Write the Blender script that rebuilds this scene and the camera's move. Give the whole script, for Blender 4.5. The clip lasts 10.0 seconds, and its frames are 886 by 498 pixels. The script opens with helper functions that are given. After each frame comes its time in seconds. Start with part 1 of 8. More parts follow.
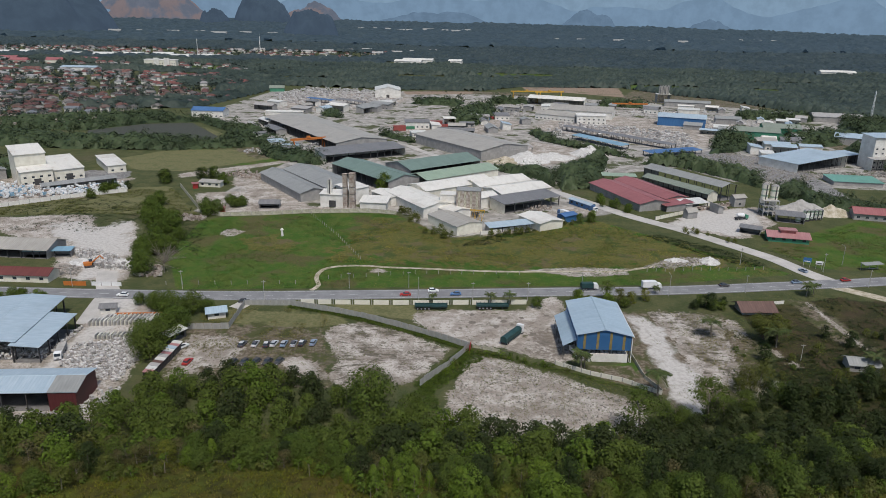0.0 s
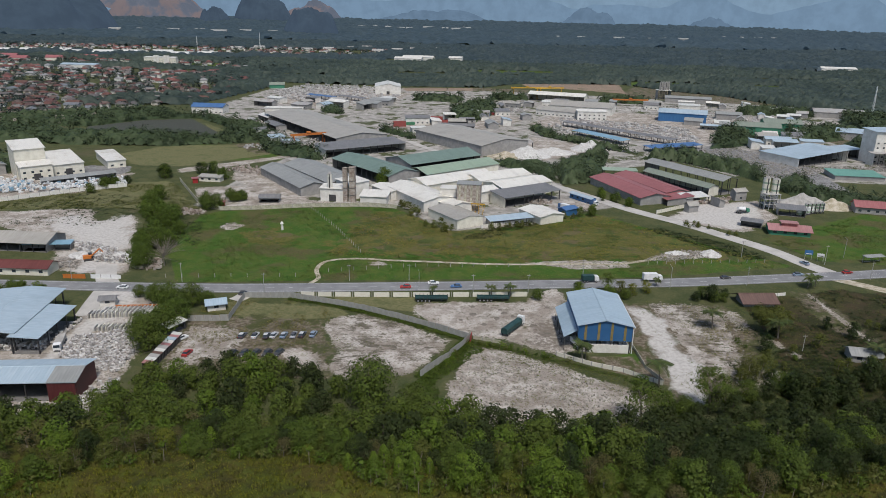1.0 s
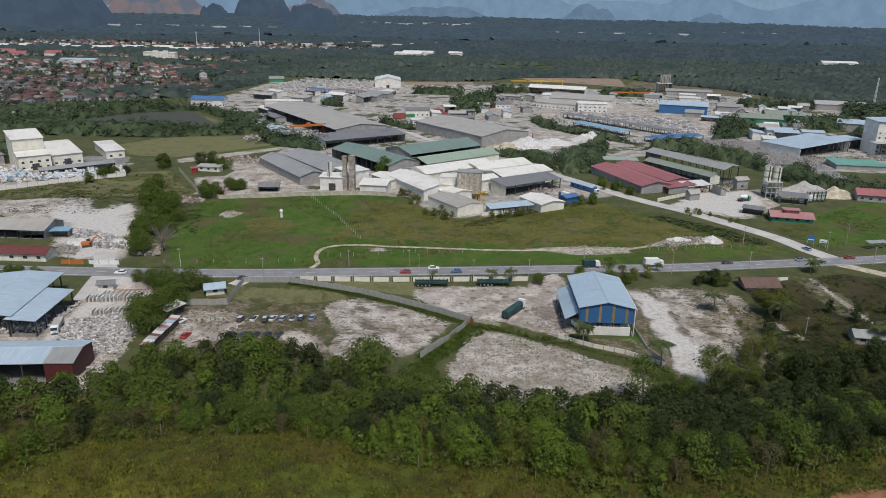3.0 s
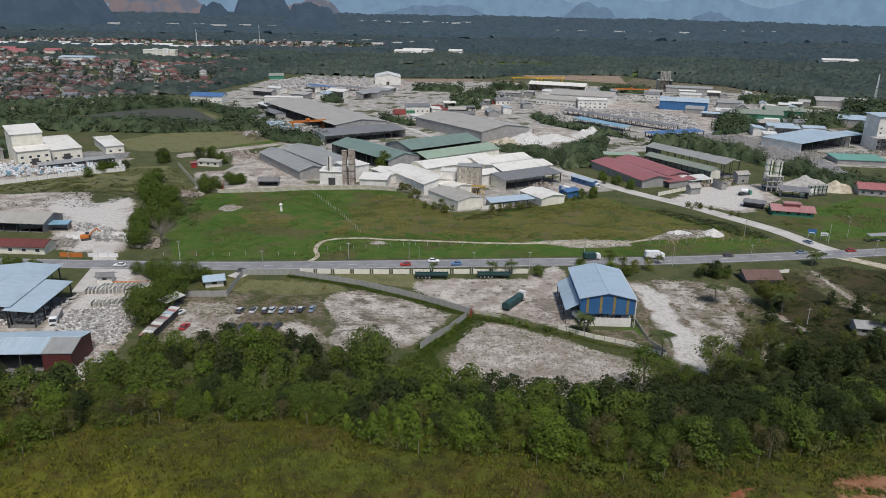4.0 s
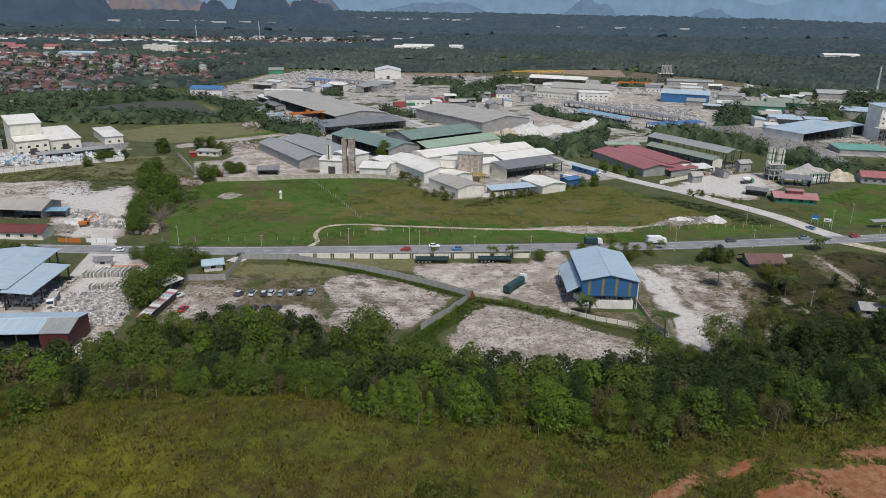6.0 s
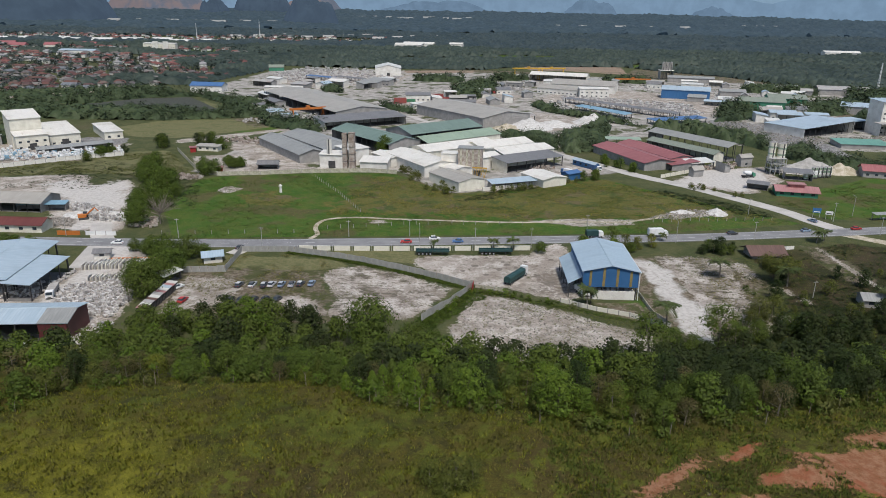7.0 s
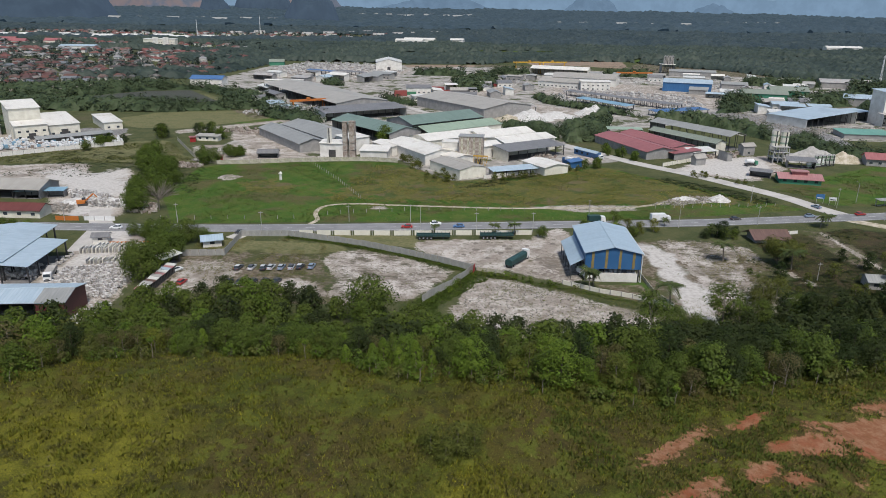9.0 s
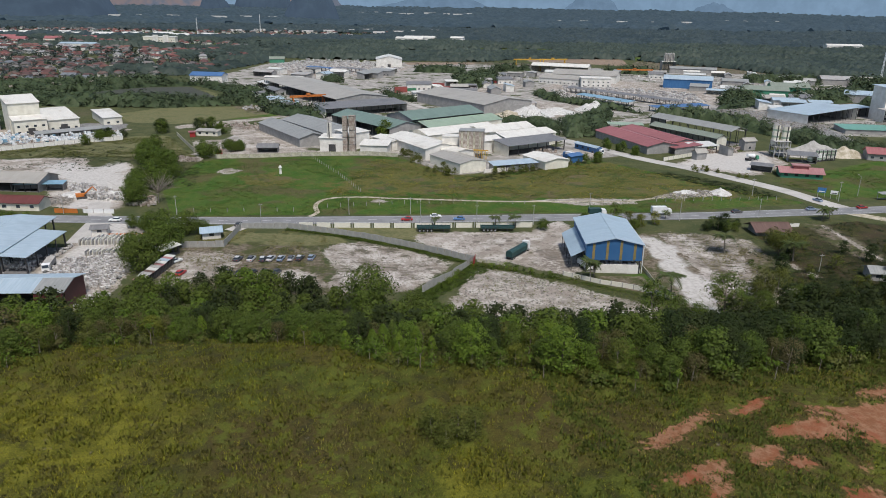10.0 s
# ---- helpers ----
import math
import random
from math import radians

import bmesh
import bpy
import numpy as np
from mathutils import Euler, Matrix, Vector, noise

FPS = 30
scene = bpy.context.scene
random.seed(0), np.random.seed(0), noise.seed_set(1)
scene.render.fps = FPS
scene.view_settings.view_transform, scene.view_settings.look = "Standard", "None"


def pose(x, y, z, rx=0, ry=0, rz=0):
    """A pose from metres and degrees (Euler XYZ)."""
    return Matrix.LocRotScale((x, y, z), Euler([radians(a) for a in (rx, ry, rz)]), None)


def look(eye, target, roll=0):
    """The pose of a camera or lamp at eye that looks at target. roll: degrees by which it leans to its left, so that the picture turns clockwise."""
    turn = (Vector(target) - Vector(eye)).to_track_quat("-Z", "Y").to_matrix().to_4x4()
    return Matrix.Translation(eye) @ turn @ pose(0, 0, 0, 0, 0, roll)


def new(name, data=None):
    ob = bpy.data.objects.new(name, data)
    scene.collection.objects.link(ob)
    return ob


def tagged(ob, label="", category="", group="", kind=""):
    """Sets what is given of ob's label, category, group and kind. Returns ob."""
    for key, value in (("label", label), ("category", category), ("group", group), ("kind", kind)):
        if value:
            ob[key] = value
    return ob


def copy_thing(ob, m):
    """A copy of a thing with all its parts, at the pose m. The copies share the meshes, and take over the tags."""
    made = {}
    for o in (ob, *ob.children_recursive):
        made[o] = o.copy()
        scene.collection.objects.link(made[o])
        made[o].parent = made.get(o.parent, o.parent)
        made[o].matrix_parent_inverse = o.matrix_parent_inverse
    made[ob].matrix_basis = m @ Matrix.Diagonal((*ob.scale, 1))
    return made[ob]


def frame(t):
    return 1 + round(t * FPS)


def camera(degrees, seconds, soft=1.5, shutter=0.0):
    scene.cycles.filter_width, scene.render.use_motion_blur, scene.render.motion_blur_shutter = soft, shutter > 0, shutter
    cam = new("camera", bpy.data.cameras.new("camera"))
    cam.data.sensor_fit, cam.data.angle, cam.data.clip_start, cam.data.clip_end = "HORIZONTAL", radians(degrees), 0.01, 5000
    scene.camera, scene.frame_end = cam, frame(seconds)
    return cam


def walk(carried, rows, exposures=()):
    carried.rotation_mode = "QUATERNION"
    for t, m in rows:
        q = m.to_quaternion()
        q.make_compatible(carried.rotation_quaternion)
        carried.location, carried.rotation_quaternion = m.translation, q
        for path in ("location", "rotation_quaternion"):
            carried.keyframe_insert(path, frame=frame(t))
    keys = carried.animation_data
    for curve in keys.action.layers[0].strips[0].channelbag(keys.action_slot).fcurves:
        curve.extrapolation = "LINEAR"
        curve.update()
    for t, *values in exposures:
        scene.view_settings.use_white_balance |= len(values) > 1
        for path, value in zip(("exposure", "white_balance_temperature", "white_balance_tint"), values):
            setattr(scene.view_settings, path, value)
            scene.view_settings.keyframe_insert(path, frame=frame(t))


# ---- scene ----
cam = camera(65.0, 10.0, soft=0.62)
# seconds, x, y, z, pitch, roll, yaw of a drone that sinks slowly over the hillside
ROWS = [
    (0.0, -0.049, 0.100, 105.407, -18.543, -1.161, 0.029),
    (0.5, -0.003, 0.104, 104.079, -18.606, -1.113, 0.036),
    (1.0, 0.044, 0.104, 102.751, -18.663, -1.074, 0.040),
    (1.5, 0.091, 0.102, 101.419, -18.715, -1.042, 0.040),
    (2.0, 0.136, 0.100, 100.083, -18.764, -1.016, 0.040),
    (2.5, 0.180, 0.098, 98.740, -18.809, -0.993, 0.038),
    (4.0, 0.295, 0.107, 94.662, -18.930, -0.935, 0.037),
    (4.5, 0.326, 0.116, 93.285, -18.967, -0.917, 0.039),
    (5.0, 0.354, 0.129, 91.900, -19.003, -0.898, 0.044),
    (5.5, 0.377, 0.146, 90.508, -19.037, -0.878, 0.050),
    (7.0, 0.426, 0.209, 86.306, -19.136, -0.815, 0.081),
    (7.5, 0.437, 0.232, 84.905, -19.168, -0.794, 0.093),
    (8.0, 0.446, 0.253, 83.510, -19.199, -0.776, 0.107),
    (8.5, 0.454, 0.272, 82.122, -19.228, -0.760, 0.120),
    (9.0, 0.462, 0.286, 80.748, -19.257, -0.749, 0.131),
    (9.5, 0.471, 0.292, 79.392, -19.285, -0.744, 0.141),
    (10.0, 0.483, 0.289, 78.058, -19.311, -0.747, 0.147),
]
walk(cam, [(t, pose(x, y, z, 90 + pitch, roll, yaw)) for t, x, y, z, pitch, roll, yaw in ROWS], exposures=[(0.0, 0.33), (5.0, 0.42), (10.0, 0.53)])

# ---- world, sun, exposure ----
scene.view_settings.exposure = 0.45
SUN_EL, SUN_AZ = radians(60), radians(165)      # azimuth clockwise from north (+y)
world = bpy.data.worlds.new("sky")
scene.world = world
world.use_nodes = True
wn = world.node_tree
sky = wn.nodes.new("ShaderNodeTexSky")
sky.sky_type = "NISHITA"
sky.sun_disc = False
sky.sun_elevation, sky.sun_rotation = SUN_EL, SUN_AZ
sky.air_density, sky.dust_density, sky.ozone_density = 1.0, 1.4, 1.0
wn.nodes["Background"].inputs["Strength"].default_value = 0.088
wn.links.new(sky.outputs[0], wn.nodes["Background"].inputs["Color"])
sun = new("sun", bpy.data.lights.new("sun", "SUN"))
sun.data.energy, sun.data.angle, sun.data.color = 2.3, radians(9), (1.0, 0.955, 0.90)
sun.matrix_world = look((math.sin(SUN_AZ) * math.cos(SUN_EL) * 400, math.cos(SUN_AZ) * math.cos(SUN_EL) * 400, math.sin(SUN_EL) * 400), (0, 0, 0))

# ---- materials ----
def nodes_of(name):
    m = bpy.data.materials.new(name)
    m.use_nodes = True
    t = m.node_tree
    return m, t, t.nodes["Principled BSDF"]


def noise_node(t, co, scale, detail=4.0, rough=0.6):
    n = t.nodes.new("ShaderNodeTexNoise")
    n.inputs["Scale"].default_value, n.inputs["Detail"].default_value, n.inputs["Roughness"].default_value = scale, detail, rough
    t.links.new(co, n.inputs["Vector"])
    return n.outputs["Fac"]


def mapped(t, value, a, b, lo=0.0, hi=1.0):
    n = t.nodes.new("ShaderNodeMapRange")
    n.interpolation_type = "SMOOTHSTEP"
    for key, v in zip(("From Min", "From Max", "To Min", "To Max"), (a, b, lo, hi)):
        n.inputs[key].default_value = v
    t.links.new(value, n.inputs["Value"])
    return n.outputs["Result"]


def mixed(t, fac, a, b, kind="MIX"):
    n = t.nodes.new("ShaderNodeMix")
    n.data_type, n.blend_type = "RGBA", kind
    for socket, v in ((n.inputs[0], fac), (n.inputs[6], a), (n.inputs[7], b)):
        if isinstance(v, (int, float)):
            socket.default_value = v
        elif isinstance(v, tuple):
            socket.default_value = (*v, 1.0)
        else:
            t.links.new(v, socket)
    return n.outputs[2]


def maths(t, op, a, b):
    n = t.nodes.new("ShaderNodeMath")
    n.operation = op
    for socket, v in zip(n.inputs, (a, b)):
        if isinstance(v, (int, float)):
            socket.default_value = v
        else:
            t.links.new(v, socket)
    return n.outputs[0]


def coords(t, kind="Object"):
    return t.nodes.new("ShaderNodeTexCoord").outputs[kind]


def bumped(t, b, height, strength, dist):
    n = t.nodes.new("ShaderNodeBump")
    n.inputs["Strength"].default_value, n.inputs["Distance"].default_value = strength, dist
    t.links.new(height, n.inputs["Height"])
    t.links.new(n.outputs[0], b.inputs["Normal"])


def plain(name, c1, c2, rough=0.8, scale=0.5, fine=6.0, metal=0.0, bump=0.2, vary=0.0, spec=0.3):
    """Two colours mixed by coarse stains and fine grain; vary: brightness from object to object."""
    m, t, b = nodes_of(name)
    co = coords(t)
    f = maths(t, "ADD", maths(t, "MULTIPLY", noise_node(t, co, scale, 5), 0.7), maths(t, "MULTIPLY", noise_node(t, co, fine, 3), 0.3))
    col = mixed(t, mapped(t, f, 0.36, 0.64), c1, c2)
    if vary:
        r = t.nodes.new("ShaderNodeObjectInfo").outputs["Random"]
        k = t.nodes.new("ShaderNodeHueSaturation")
        t.links.new(maths(t, "ADD", maths(t, "MULTIPLY", r, 2 * vary), 1 - vary), k.inputs["Value"])
        t.links.new(col, k.inputs["Color"])
        col = k.outputs[0]
    t.links.new(col, b.inputs["Base Color"])
    b.inputs["Roughness"].default_value, b.inputs["Metallic"].default_value = rough, metal
    b.inputs["Specular IOR Level"].default_value = spec
    bumped(t, b, noise_node(t, co, fine * 2, 4), bump, 0.1)
    return m


def sheet(name, c1, c2, pitch=0.9, rough=0.55, rust=None, along="x"):
    """Profiled metal roof sheets: ribs, sheet-to-sheet shifts of tone, streaks of dirt down the slope."""
    m, t, b = nodes_of(name)
    co = coords(t)
    mp = t.nodes.new("ShaderNodeMapping")
    t.links.new(co, mp.inputs["Vector"])
    mp.inputs["Scale"].default_value = (1.0, 0.12, 0.12) if along == "x" else (0.12, 1.0, 0.12)
    streak = noise_node(t, mp.outputs[0], 1.3, 6, 0.65)
    blot = noise_node(t, co, 0.09, 4)
    col = mixed(t, mapped(t, streak, 0.35, 0.7), c1, c2)
    col = mixed(t, mapped(t, blot, 0.45, 0.75, 0, 0.55), col, tuple(v * 0.72 for v in c1))
    if rust:
        col = mixed(t, mapped(t, maths(t, "ADD", maths(t, "MULTIPLY", streak, 0.6), maths(t, "MULTIPLY", blot, 0.4)), 0.52, 0.66), col, rust)
    sep = t.nodes.new("ShaderNodeSeparateXYZ")
    t.links.new(co, sep.inputs[0])
    v = sep.outputs[0 if along == "x" else 1]
    tooth = maths(t, "PINGPONG", v, pitch / 2)
    lap = maths(t, "LESS_THAN", tooth, 0.05)
    col = mixed(t, maths(t, "MULTIPLY", lap, 0.25), col, tuple(q * 0.5 for q in c1))
    t.links.new(col, b.inputs["Base Color"])
    b.inputs["Roughness"].default_value, b.inputs["Metallic"].default_value = rough, 0.1
    bumped(t, b, tooth, 0.3, 0.08)
    return m


def foliage(name, c1, c2, c3, spread=0.35, thin=True, glow=None, wide_scale=0.7):
    """Leaves: tone from plant to plant, from clump to clump and by a wide noise through the crown."""
    m, t, b = nodes_of(name)
    g = t.nodes.new("ShaderNodeNewGeometry")
    if thin:
        r = t.nodes.new("ShaderNodeObjectInfo").outputs["Random"]
    else:
        a = t.nodes.new("ShaderNodeAttribute")
        a.attribute_name = "tone"
        r = a.outputs["Fac"]
    wide = noise_node(t, coords(t), wide_scale if thin else 0.02, 4)
    col = mixed(t, mapped(t, wide, 0.35, 0.65), c1, c2)
    col = mixed(t, maths(t, "MULTIPLY", r, 0.7), col, c3)
    k = t.nodes.new("ShaderNodeHueSaturation")
    t.links.new(maths(t, "ADD", maths(t, "MULTIPLY", g.outputs["Random Per Island"], 2 * spread), 1 - spread), k.inputs["Value"])
    t.links.new(col, k.inputs["Color"])
    t.links.new(k.outputs[0], b.inputs["Base Color"])
    b.inputs["Roughness"].default_value = 0.6
    b.inputs["Specular IOR Level"].default_value = 0.2
    # glow: bluish emission that paints haze over distant leaves
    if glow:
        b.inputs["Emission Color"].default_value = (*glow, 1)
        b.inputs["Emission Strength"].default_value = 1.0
    if thin:
        tr = t.nodes.new("ShaderNodeBsdfTranslucent")
        t.links.new(k.outputs[0], tr.inputs["Color"])
        mx = t.nodes.new("ShaderNodeMixShader")
        mx.inputs[0].default_value = 0.3
        t.links.new(b.outputs[0], mx.inputs[1])
        t.links.new(tr.outputs[0], mx.inputs[2])
        t.links.new(mx.outputs[0], t.nodes["Material Output"].inputs["Surface"])
    return m


M = {}
M["mud"] = plain("mud", (0.115, 0.098, 0.078), (0.20, 0.172, 0.142), 0.7, 0.6, 3.0)
M["roof_blue"] = sheet("roof_blue", (0.32, 0.415, 0.485), (0.38, 0.475, 0.535))
M["roof_pale"] = sheet("roof_pale", (0.56, 0.56, 0.52), (0.66, 0.655, 0.61))
M["roof_paleblue"] = sheet("roof_paleblue", (0.34, 0.43, 0.49), (0.42, 0.50, 0.55))
M["roof_grey"] = sheet("roof_grey", (0.26, 0.265, 0.25), (0.33, 0.33, 0.31))
M["roof_dark"] = sheet("roof_dark", (0.16, 0.16, 0.16), (0.22, 0.215, 0.21))
M["roof_tan"] = sheet("roof_tan", (0.34, 0.32, 0.28), (0.41, 0.385, 0.34))
M["roof_sky"] = sheet("roof_sky", (0.19, 0.33, 0.43), (0.24, 0.39, 0.48))
M["roof_green"] = sheet("roof_green", (0.150, 0.215, 0.180), (0.190, 0.255, 0.215))
M["roof_lightgreen"] = sheet("roof_lightgreen", (0.26, 0.34, 0.25), (0.31, 0.39, 0.29))
M["roof_red"] = sheet("roof_red", (0.29, 0.10, 0.10), (0.35, 0.14, 0.135))
M["roof_pink"] = sheet("roof_pink", (0.36, 0.17, 0.165), (0.42, 0.22, 0.21))
M["roof_maroon"] = sheet("roof_maroon", (0.125, 0.034, 0.028), (0.165, 0.050, 0.040))
M["roof_brown"] = sheet("roof_brown", (0.12, 0.07, 0.055), (0.16, 0.095, 0.075))
M["roof_strong"] = sheet("roof_strong", (0.06, 0.14, 0.30), (0.08, 0.175, 0.34))
M["roof_rusty"] = sheet("roof_rusty", (0.36, 0.35, 0.33), (0.42, 0.40, 0.37), rust=(0.20, 0.09, 0.05))
M["roof_white"] = sheet("roof_white", (0.66, 0.635, 0.57), (0.76, 0.735, 0.67), rust=(0.50, 0.44, 0.35))
M["roof_teal"] = sheet("roof_teal", (0.13, 0.30, 0.24), (0.17, 0.36, 0.28))
M["roof_sage"] = sheet("roof_sage", (0.21, 0.24, 0.19), (0.26, 0.29, 0.23))
M["wall_blue"] = sheet("wall_blue", (0.035, 0.13, 0.30), (0.05, 0.16, 0.34))
M["wall_maroon"] = sheet("wall_maroon", (0.09, 0.018, 0.02), (0.12, 0.03, 0.03), along="x")
M["skylight"] = plain("skylight", (0.20, 0.16, 0.06), (0.28, 0.21, 0.09), 0.5, 0.8)
M["wall_white"] = plain("wall_white", (0.74, 0.72, 0.67), (0.58, 0.555, 0.50), 0.85, 0.25, 3)
M["wall_cream"] = plain("wall_cream", (0.74, 0.71, 0.61), (0.60, 0.565, 0.47), 0.85, 0.3, 3)
M["wall_grey"] = plain("wall_grey", (0.34, 0.33, 0.31), (0.25, 0.24, 0.23), 0.9, 0.3, 3)
M["wall_green"] = plain("wall_green", (0.05, 0.20, 0.12), (0.07, 0.24, 0.15), 0.7, 0.3, 3)
M["concrete"] = plain("concrete", (0.42, 0.40, 0.37), (0.27, 0.26, 0.24), 0.92, 0.35, 4)
# Darker than concrete: the shade under open roofs is put into the floor colour.
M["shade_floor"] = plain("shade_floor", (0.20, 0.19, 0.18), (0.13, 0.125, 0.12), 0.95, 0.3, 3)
M["zinc"] = sheet("zinc", (0.31, 0.305, 0.285), (0.42, 0.415, 0.39), pitch=0.8, rust=(0.27, 0.20, 0.15))
M["rusty"] = plain("rusty", (0.22, 0.16, 0.125), (0.46, 0.42, 0.37), 0.9, 0.5, 5)
M["steel_dark"] = plain("steel_dark", (0.06, 0.06, 0.065), (0.10, 0.095, 0.09), 0.6, 0.6, 8, 0.4)
M["glass"] = plain("glass", (0.03, 0.04, 0.05), (0.05, 0.06, 0.07), 0.12, 0.6, 4, 0.0, 0.02, spec=0.6)
M["yellow"] = plain("yellow", (0.55, 0.33, 0.04), (0.45, 0.26, 0.05), 0.6, 0.4, 4)
M["orange"] = plain("orange", (0.52, 0.17, 0.03), (0.40, 0.13, 0.04), 0.7, 0.4, 4)
M["red"] = plain("red", (0.38, 0.035, 0.03), (0.28, 0.03, 0.03), 0.6, 0.4, 4)
M["teal"] = plain("teal", (0.018, 0.05, 0.05), (0.03, 0.07, 0.068), 0.55, 0.4, 4)
M["tyre"] = plain("tyre", (0.015, 0.015, 0.016), (0.03, 0.03, 0.03), 0.9, 2, 9)
M["rim"] = plain("rim", (0.5, 0.5, 0.5), (0.35, 0.35, 0.35), 0.4, 3, 9, 0.7)
M["white"] = plain("white", (0.75, 0.75, 0.74), (0.66, 0.66, 0.64), 0.4, 0.5, 4, spec=0.5)
M["pole"] = plain("pole", (0.42, 0.41, 0.39), (0.34, 0.33, 0.31), 0.8, 0.6, 5)
M["bark"] = plain("bark", (0.16, 0.13, 0.10), (0.26, 0.23, 0.19), 0.9, 1.5, 9)
M["bark_dark"] = plain("bark_dark", (0.07, 0.055, 0.04), (0.12, 0.10, 0.08), 0.9, 1.5, 9)
M["stone_white"] = plain("stone_white", (0.62, 0.61, 0.58), (0.40, 0.38, 0.35), 0.9, 0.7, 4)
M["rubble_stone"] = plain("rubble_stone", (0.40, 0.37, 0.33), (0.22, 0.20, 0.17), 0.95, 0.8, 5)
M["asphalt"] = plain("asphalt", (0.235, 0.235, 0.235), (0.175, 0.175, 0.178), 0.9, 0.15, 4)
M["paint"] = plain("paint", (0.62, 0.62, 0.60), (0.45, 0.45, 0.44), 0.8, 1.0, 6)
M["dust_road"] = plain("dust_road", (0.50, 0.475, 0.44), (0.38, 0.36, 0.33), 0.95, 0.12, 2)
M["dirt_road"] = plain("dirt_road", (0.52, 0.46, 0.37), (0.27, 0.235, 0.15), 0.95, 0.35, 2)
M["leaf_bright"] = foliage("leaf_bright", (0.108, 0.168, 0.016), (0.150, 0.205, 0.022), (0.074, 0.118, 0.014), 0.32)
M["leaf_mid"] = foliage("leaf_mid", (0.058, 0.094, 0.013), (0.092, 0.132, 0.018), (0.086, 0.112, 0.018), 0.32)
# Very dark leaves; on the east slope they stand in for a cloud's shade.
M["leaf_dark"] = foliage("leaf_dark", (0.022, 0.038, 0.009), (0.034, 0.053, 0.011), (0.040, 0.052, 0.013), 0.30)
M["leaf_olive"] = foliage("leaf_olive", (0.082, 0.100, 0.016), (0.116, 0.128, 0.022), (0.098, 0.102, 0.024), 0.30)
M["leaf_dry"] = foliage("leaf_dry", (0.082, 0.080, 0.022), (0.112, 0.102, 0.034), (0.122, 0.100, 0.044), 0.25)
M["leaf_yellow"] = foliage("leaf_yellow", (0.130, 0.142, 0.016), (0.168, 0.170, 0.022), (0.108, 0.120, 0.016), 0.3)
M["leaf_palm"] = foliage("leaf_palm", (0.06, 0.10, 0.03), (0.09, 0.12, 0.035), (0.10, 0.10, 0.04))
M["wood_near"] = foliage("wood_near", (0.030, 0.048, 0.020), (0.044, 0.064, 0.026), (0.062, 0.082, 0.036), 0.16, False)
# Bluer with distance, the last two also glowing: haze put into the colour.
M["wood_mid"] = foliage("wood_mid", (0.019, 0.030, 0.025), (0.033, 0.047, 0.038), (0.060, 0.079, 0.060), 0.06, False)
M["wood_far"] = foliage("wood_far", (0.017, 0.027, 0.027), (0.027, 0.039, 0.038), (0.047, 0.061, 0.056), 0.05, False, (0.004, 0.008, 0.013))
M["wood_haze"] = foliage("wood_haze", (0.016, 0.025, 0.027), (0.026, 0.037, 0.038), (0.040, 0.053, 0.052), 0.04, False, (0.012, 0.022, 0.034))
M["weed"] = foliage("weed", (0.170, 0.165, 0.014), (0.255, 0.235, 0.022), (0.205, 0.195, 0.020), 0.42, wide_scale=0.06)
M["weed_green"] = foliage("weed_green", (0.115, 0.138, 0.011), (0.178, 0.192, 0.016), (0.150, 0.156, 0.015), 0.42, wide_scale=0.05)
M["grass_green"] = foliage("grass_green", (0.060, 0.112, 0.014), (0.088, 0.140, 0.018), (0.084, 0.104, 0.020), 0.40, wide_scale=0.05)
M["weed_dull"] = foliage("weed_dull", (0.105, 0.104, 0.020), (0.170, 0.155, 0.042), (0.175, 0.152, 0.052), 0.45, wide_scale=0.08)
M["wall_stained"] = plain("wall_stained", (0.54, 0.51, 0.40), (0.24, 0.23, 0.17), 0.9, 0.5, 3)


def varied(name, colours, rough=0.45, spec=0.4):
    """One of a few paints, by the object's own random number."""
    m, t, b = nodes_of(name)
    r = t.nodes.new("ShaderNodeObjectInfo").outputs["Random"]
    ramp = t.nodes.new("ShaderNodeValToRGB")
    ramp.color_ramp.interpolation = "CONSTANT"
    e = ramp.color_ramp.elements
    while len(e) < len(colours):
        e.new(0.5)
    for k, c in enumerate(colours):
        e[k].position, e[k].color = k / len(colours), (*c, 1)
    t.links.new(r, ramp.inputs[0])
    n = noise_node(t, coords(t), 0.7, 5)
    col = mixed(t, mapped(t, n, 0.3, 0.75, 0, 0.45), ramp.outputs[0], (0.13, 0.12, 0.11))
    t.links.new(col, b.inputs["Base Color"])
    b.inputs["Roughness"].default_value, b.inputs["Specular IOR Level"].default_value = rough, spec
    return m


M["house_roof"] = varied("house_roof", [(0.12, 0.048, 0.038), (0.12, 0.055, 0.042), (0.095, 0.038, 0.035), (0.13, 0.09, 0.075), (0.11, 0.10, 0.10), (0.10, 0.04, 0.038), (0.16, 0.18, 0.20), (0.20, 0.185, 0.17), (0.08, 0.042, 0.04)], 0.85, 0.2)
M["house_wall"] = varied("house_wall", [(0.62, 0.58, 0.52), (0.70, 0.69, 0.66), (0.55, 0.48, 0.40), (0.68, 0.62, 0.54)], 0.9, 0.2)
M["container"] = varied("container", [(0.36, 0.05, 0.045), (0.30, 0.06, 0.05), (0.04, 0.20, 0.10), (0.06, 0.16, 0.30), (0.45, 0.43, 0.40)], 0.6, 0.3)
M["car_paint"] = varied("car_paint", [(0.05, 0.05, 0.06), (0.45, 0.47, 0.50), (0.62, 0.62, 0.62), (0.03, 0.035, 0.045), (0.22, 0.30, 0.40)], 0.3, 0.5)


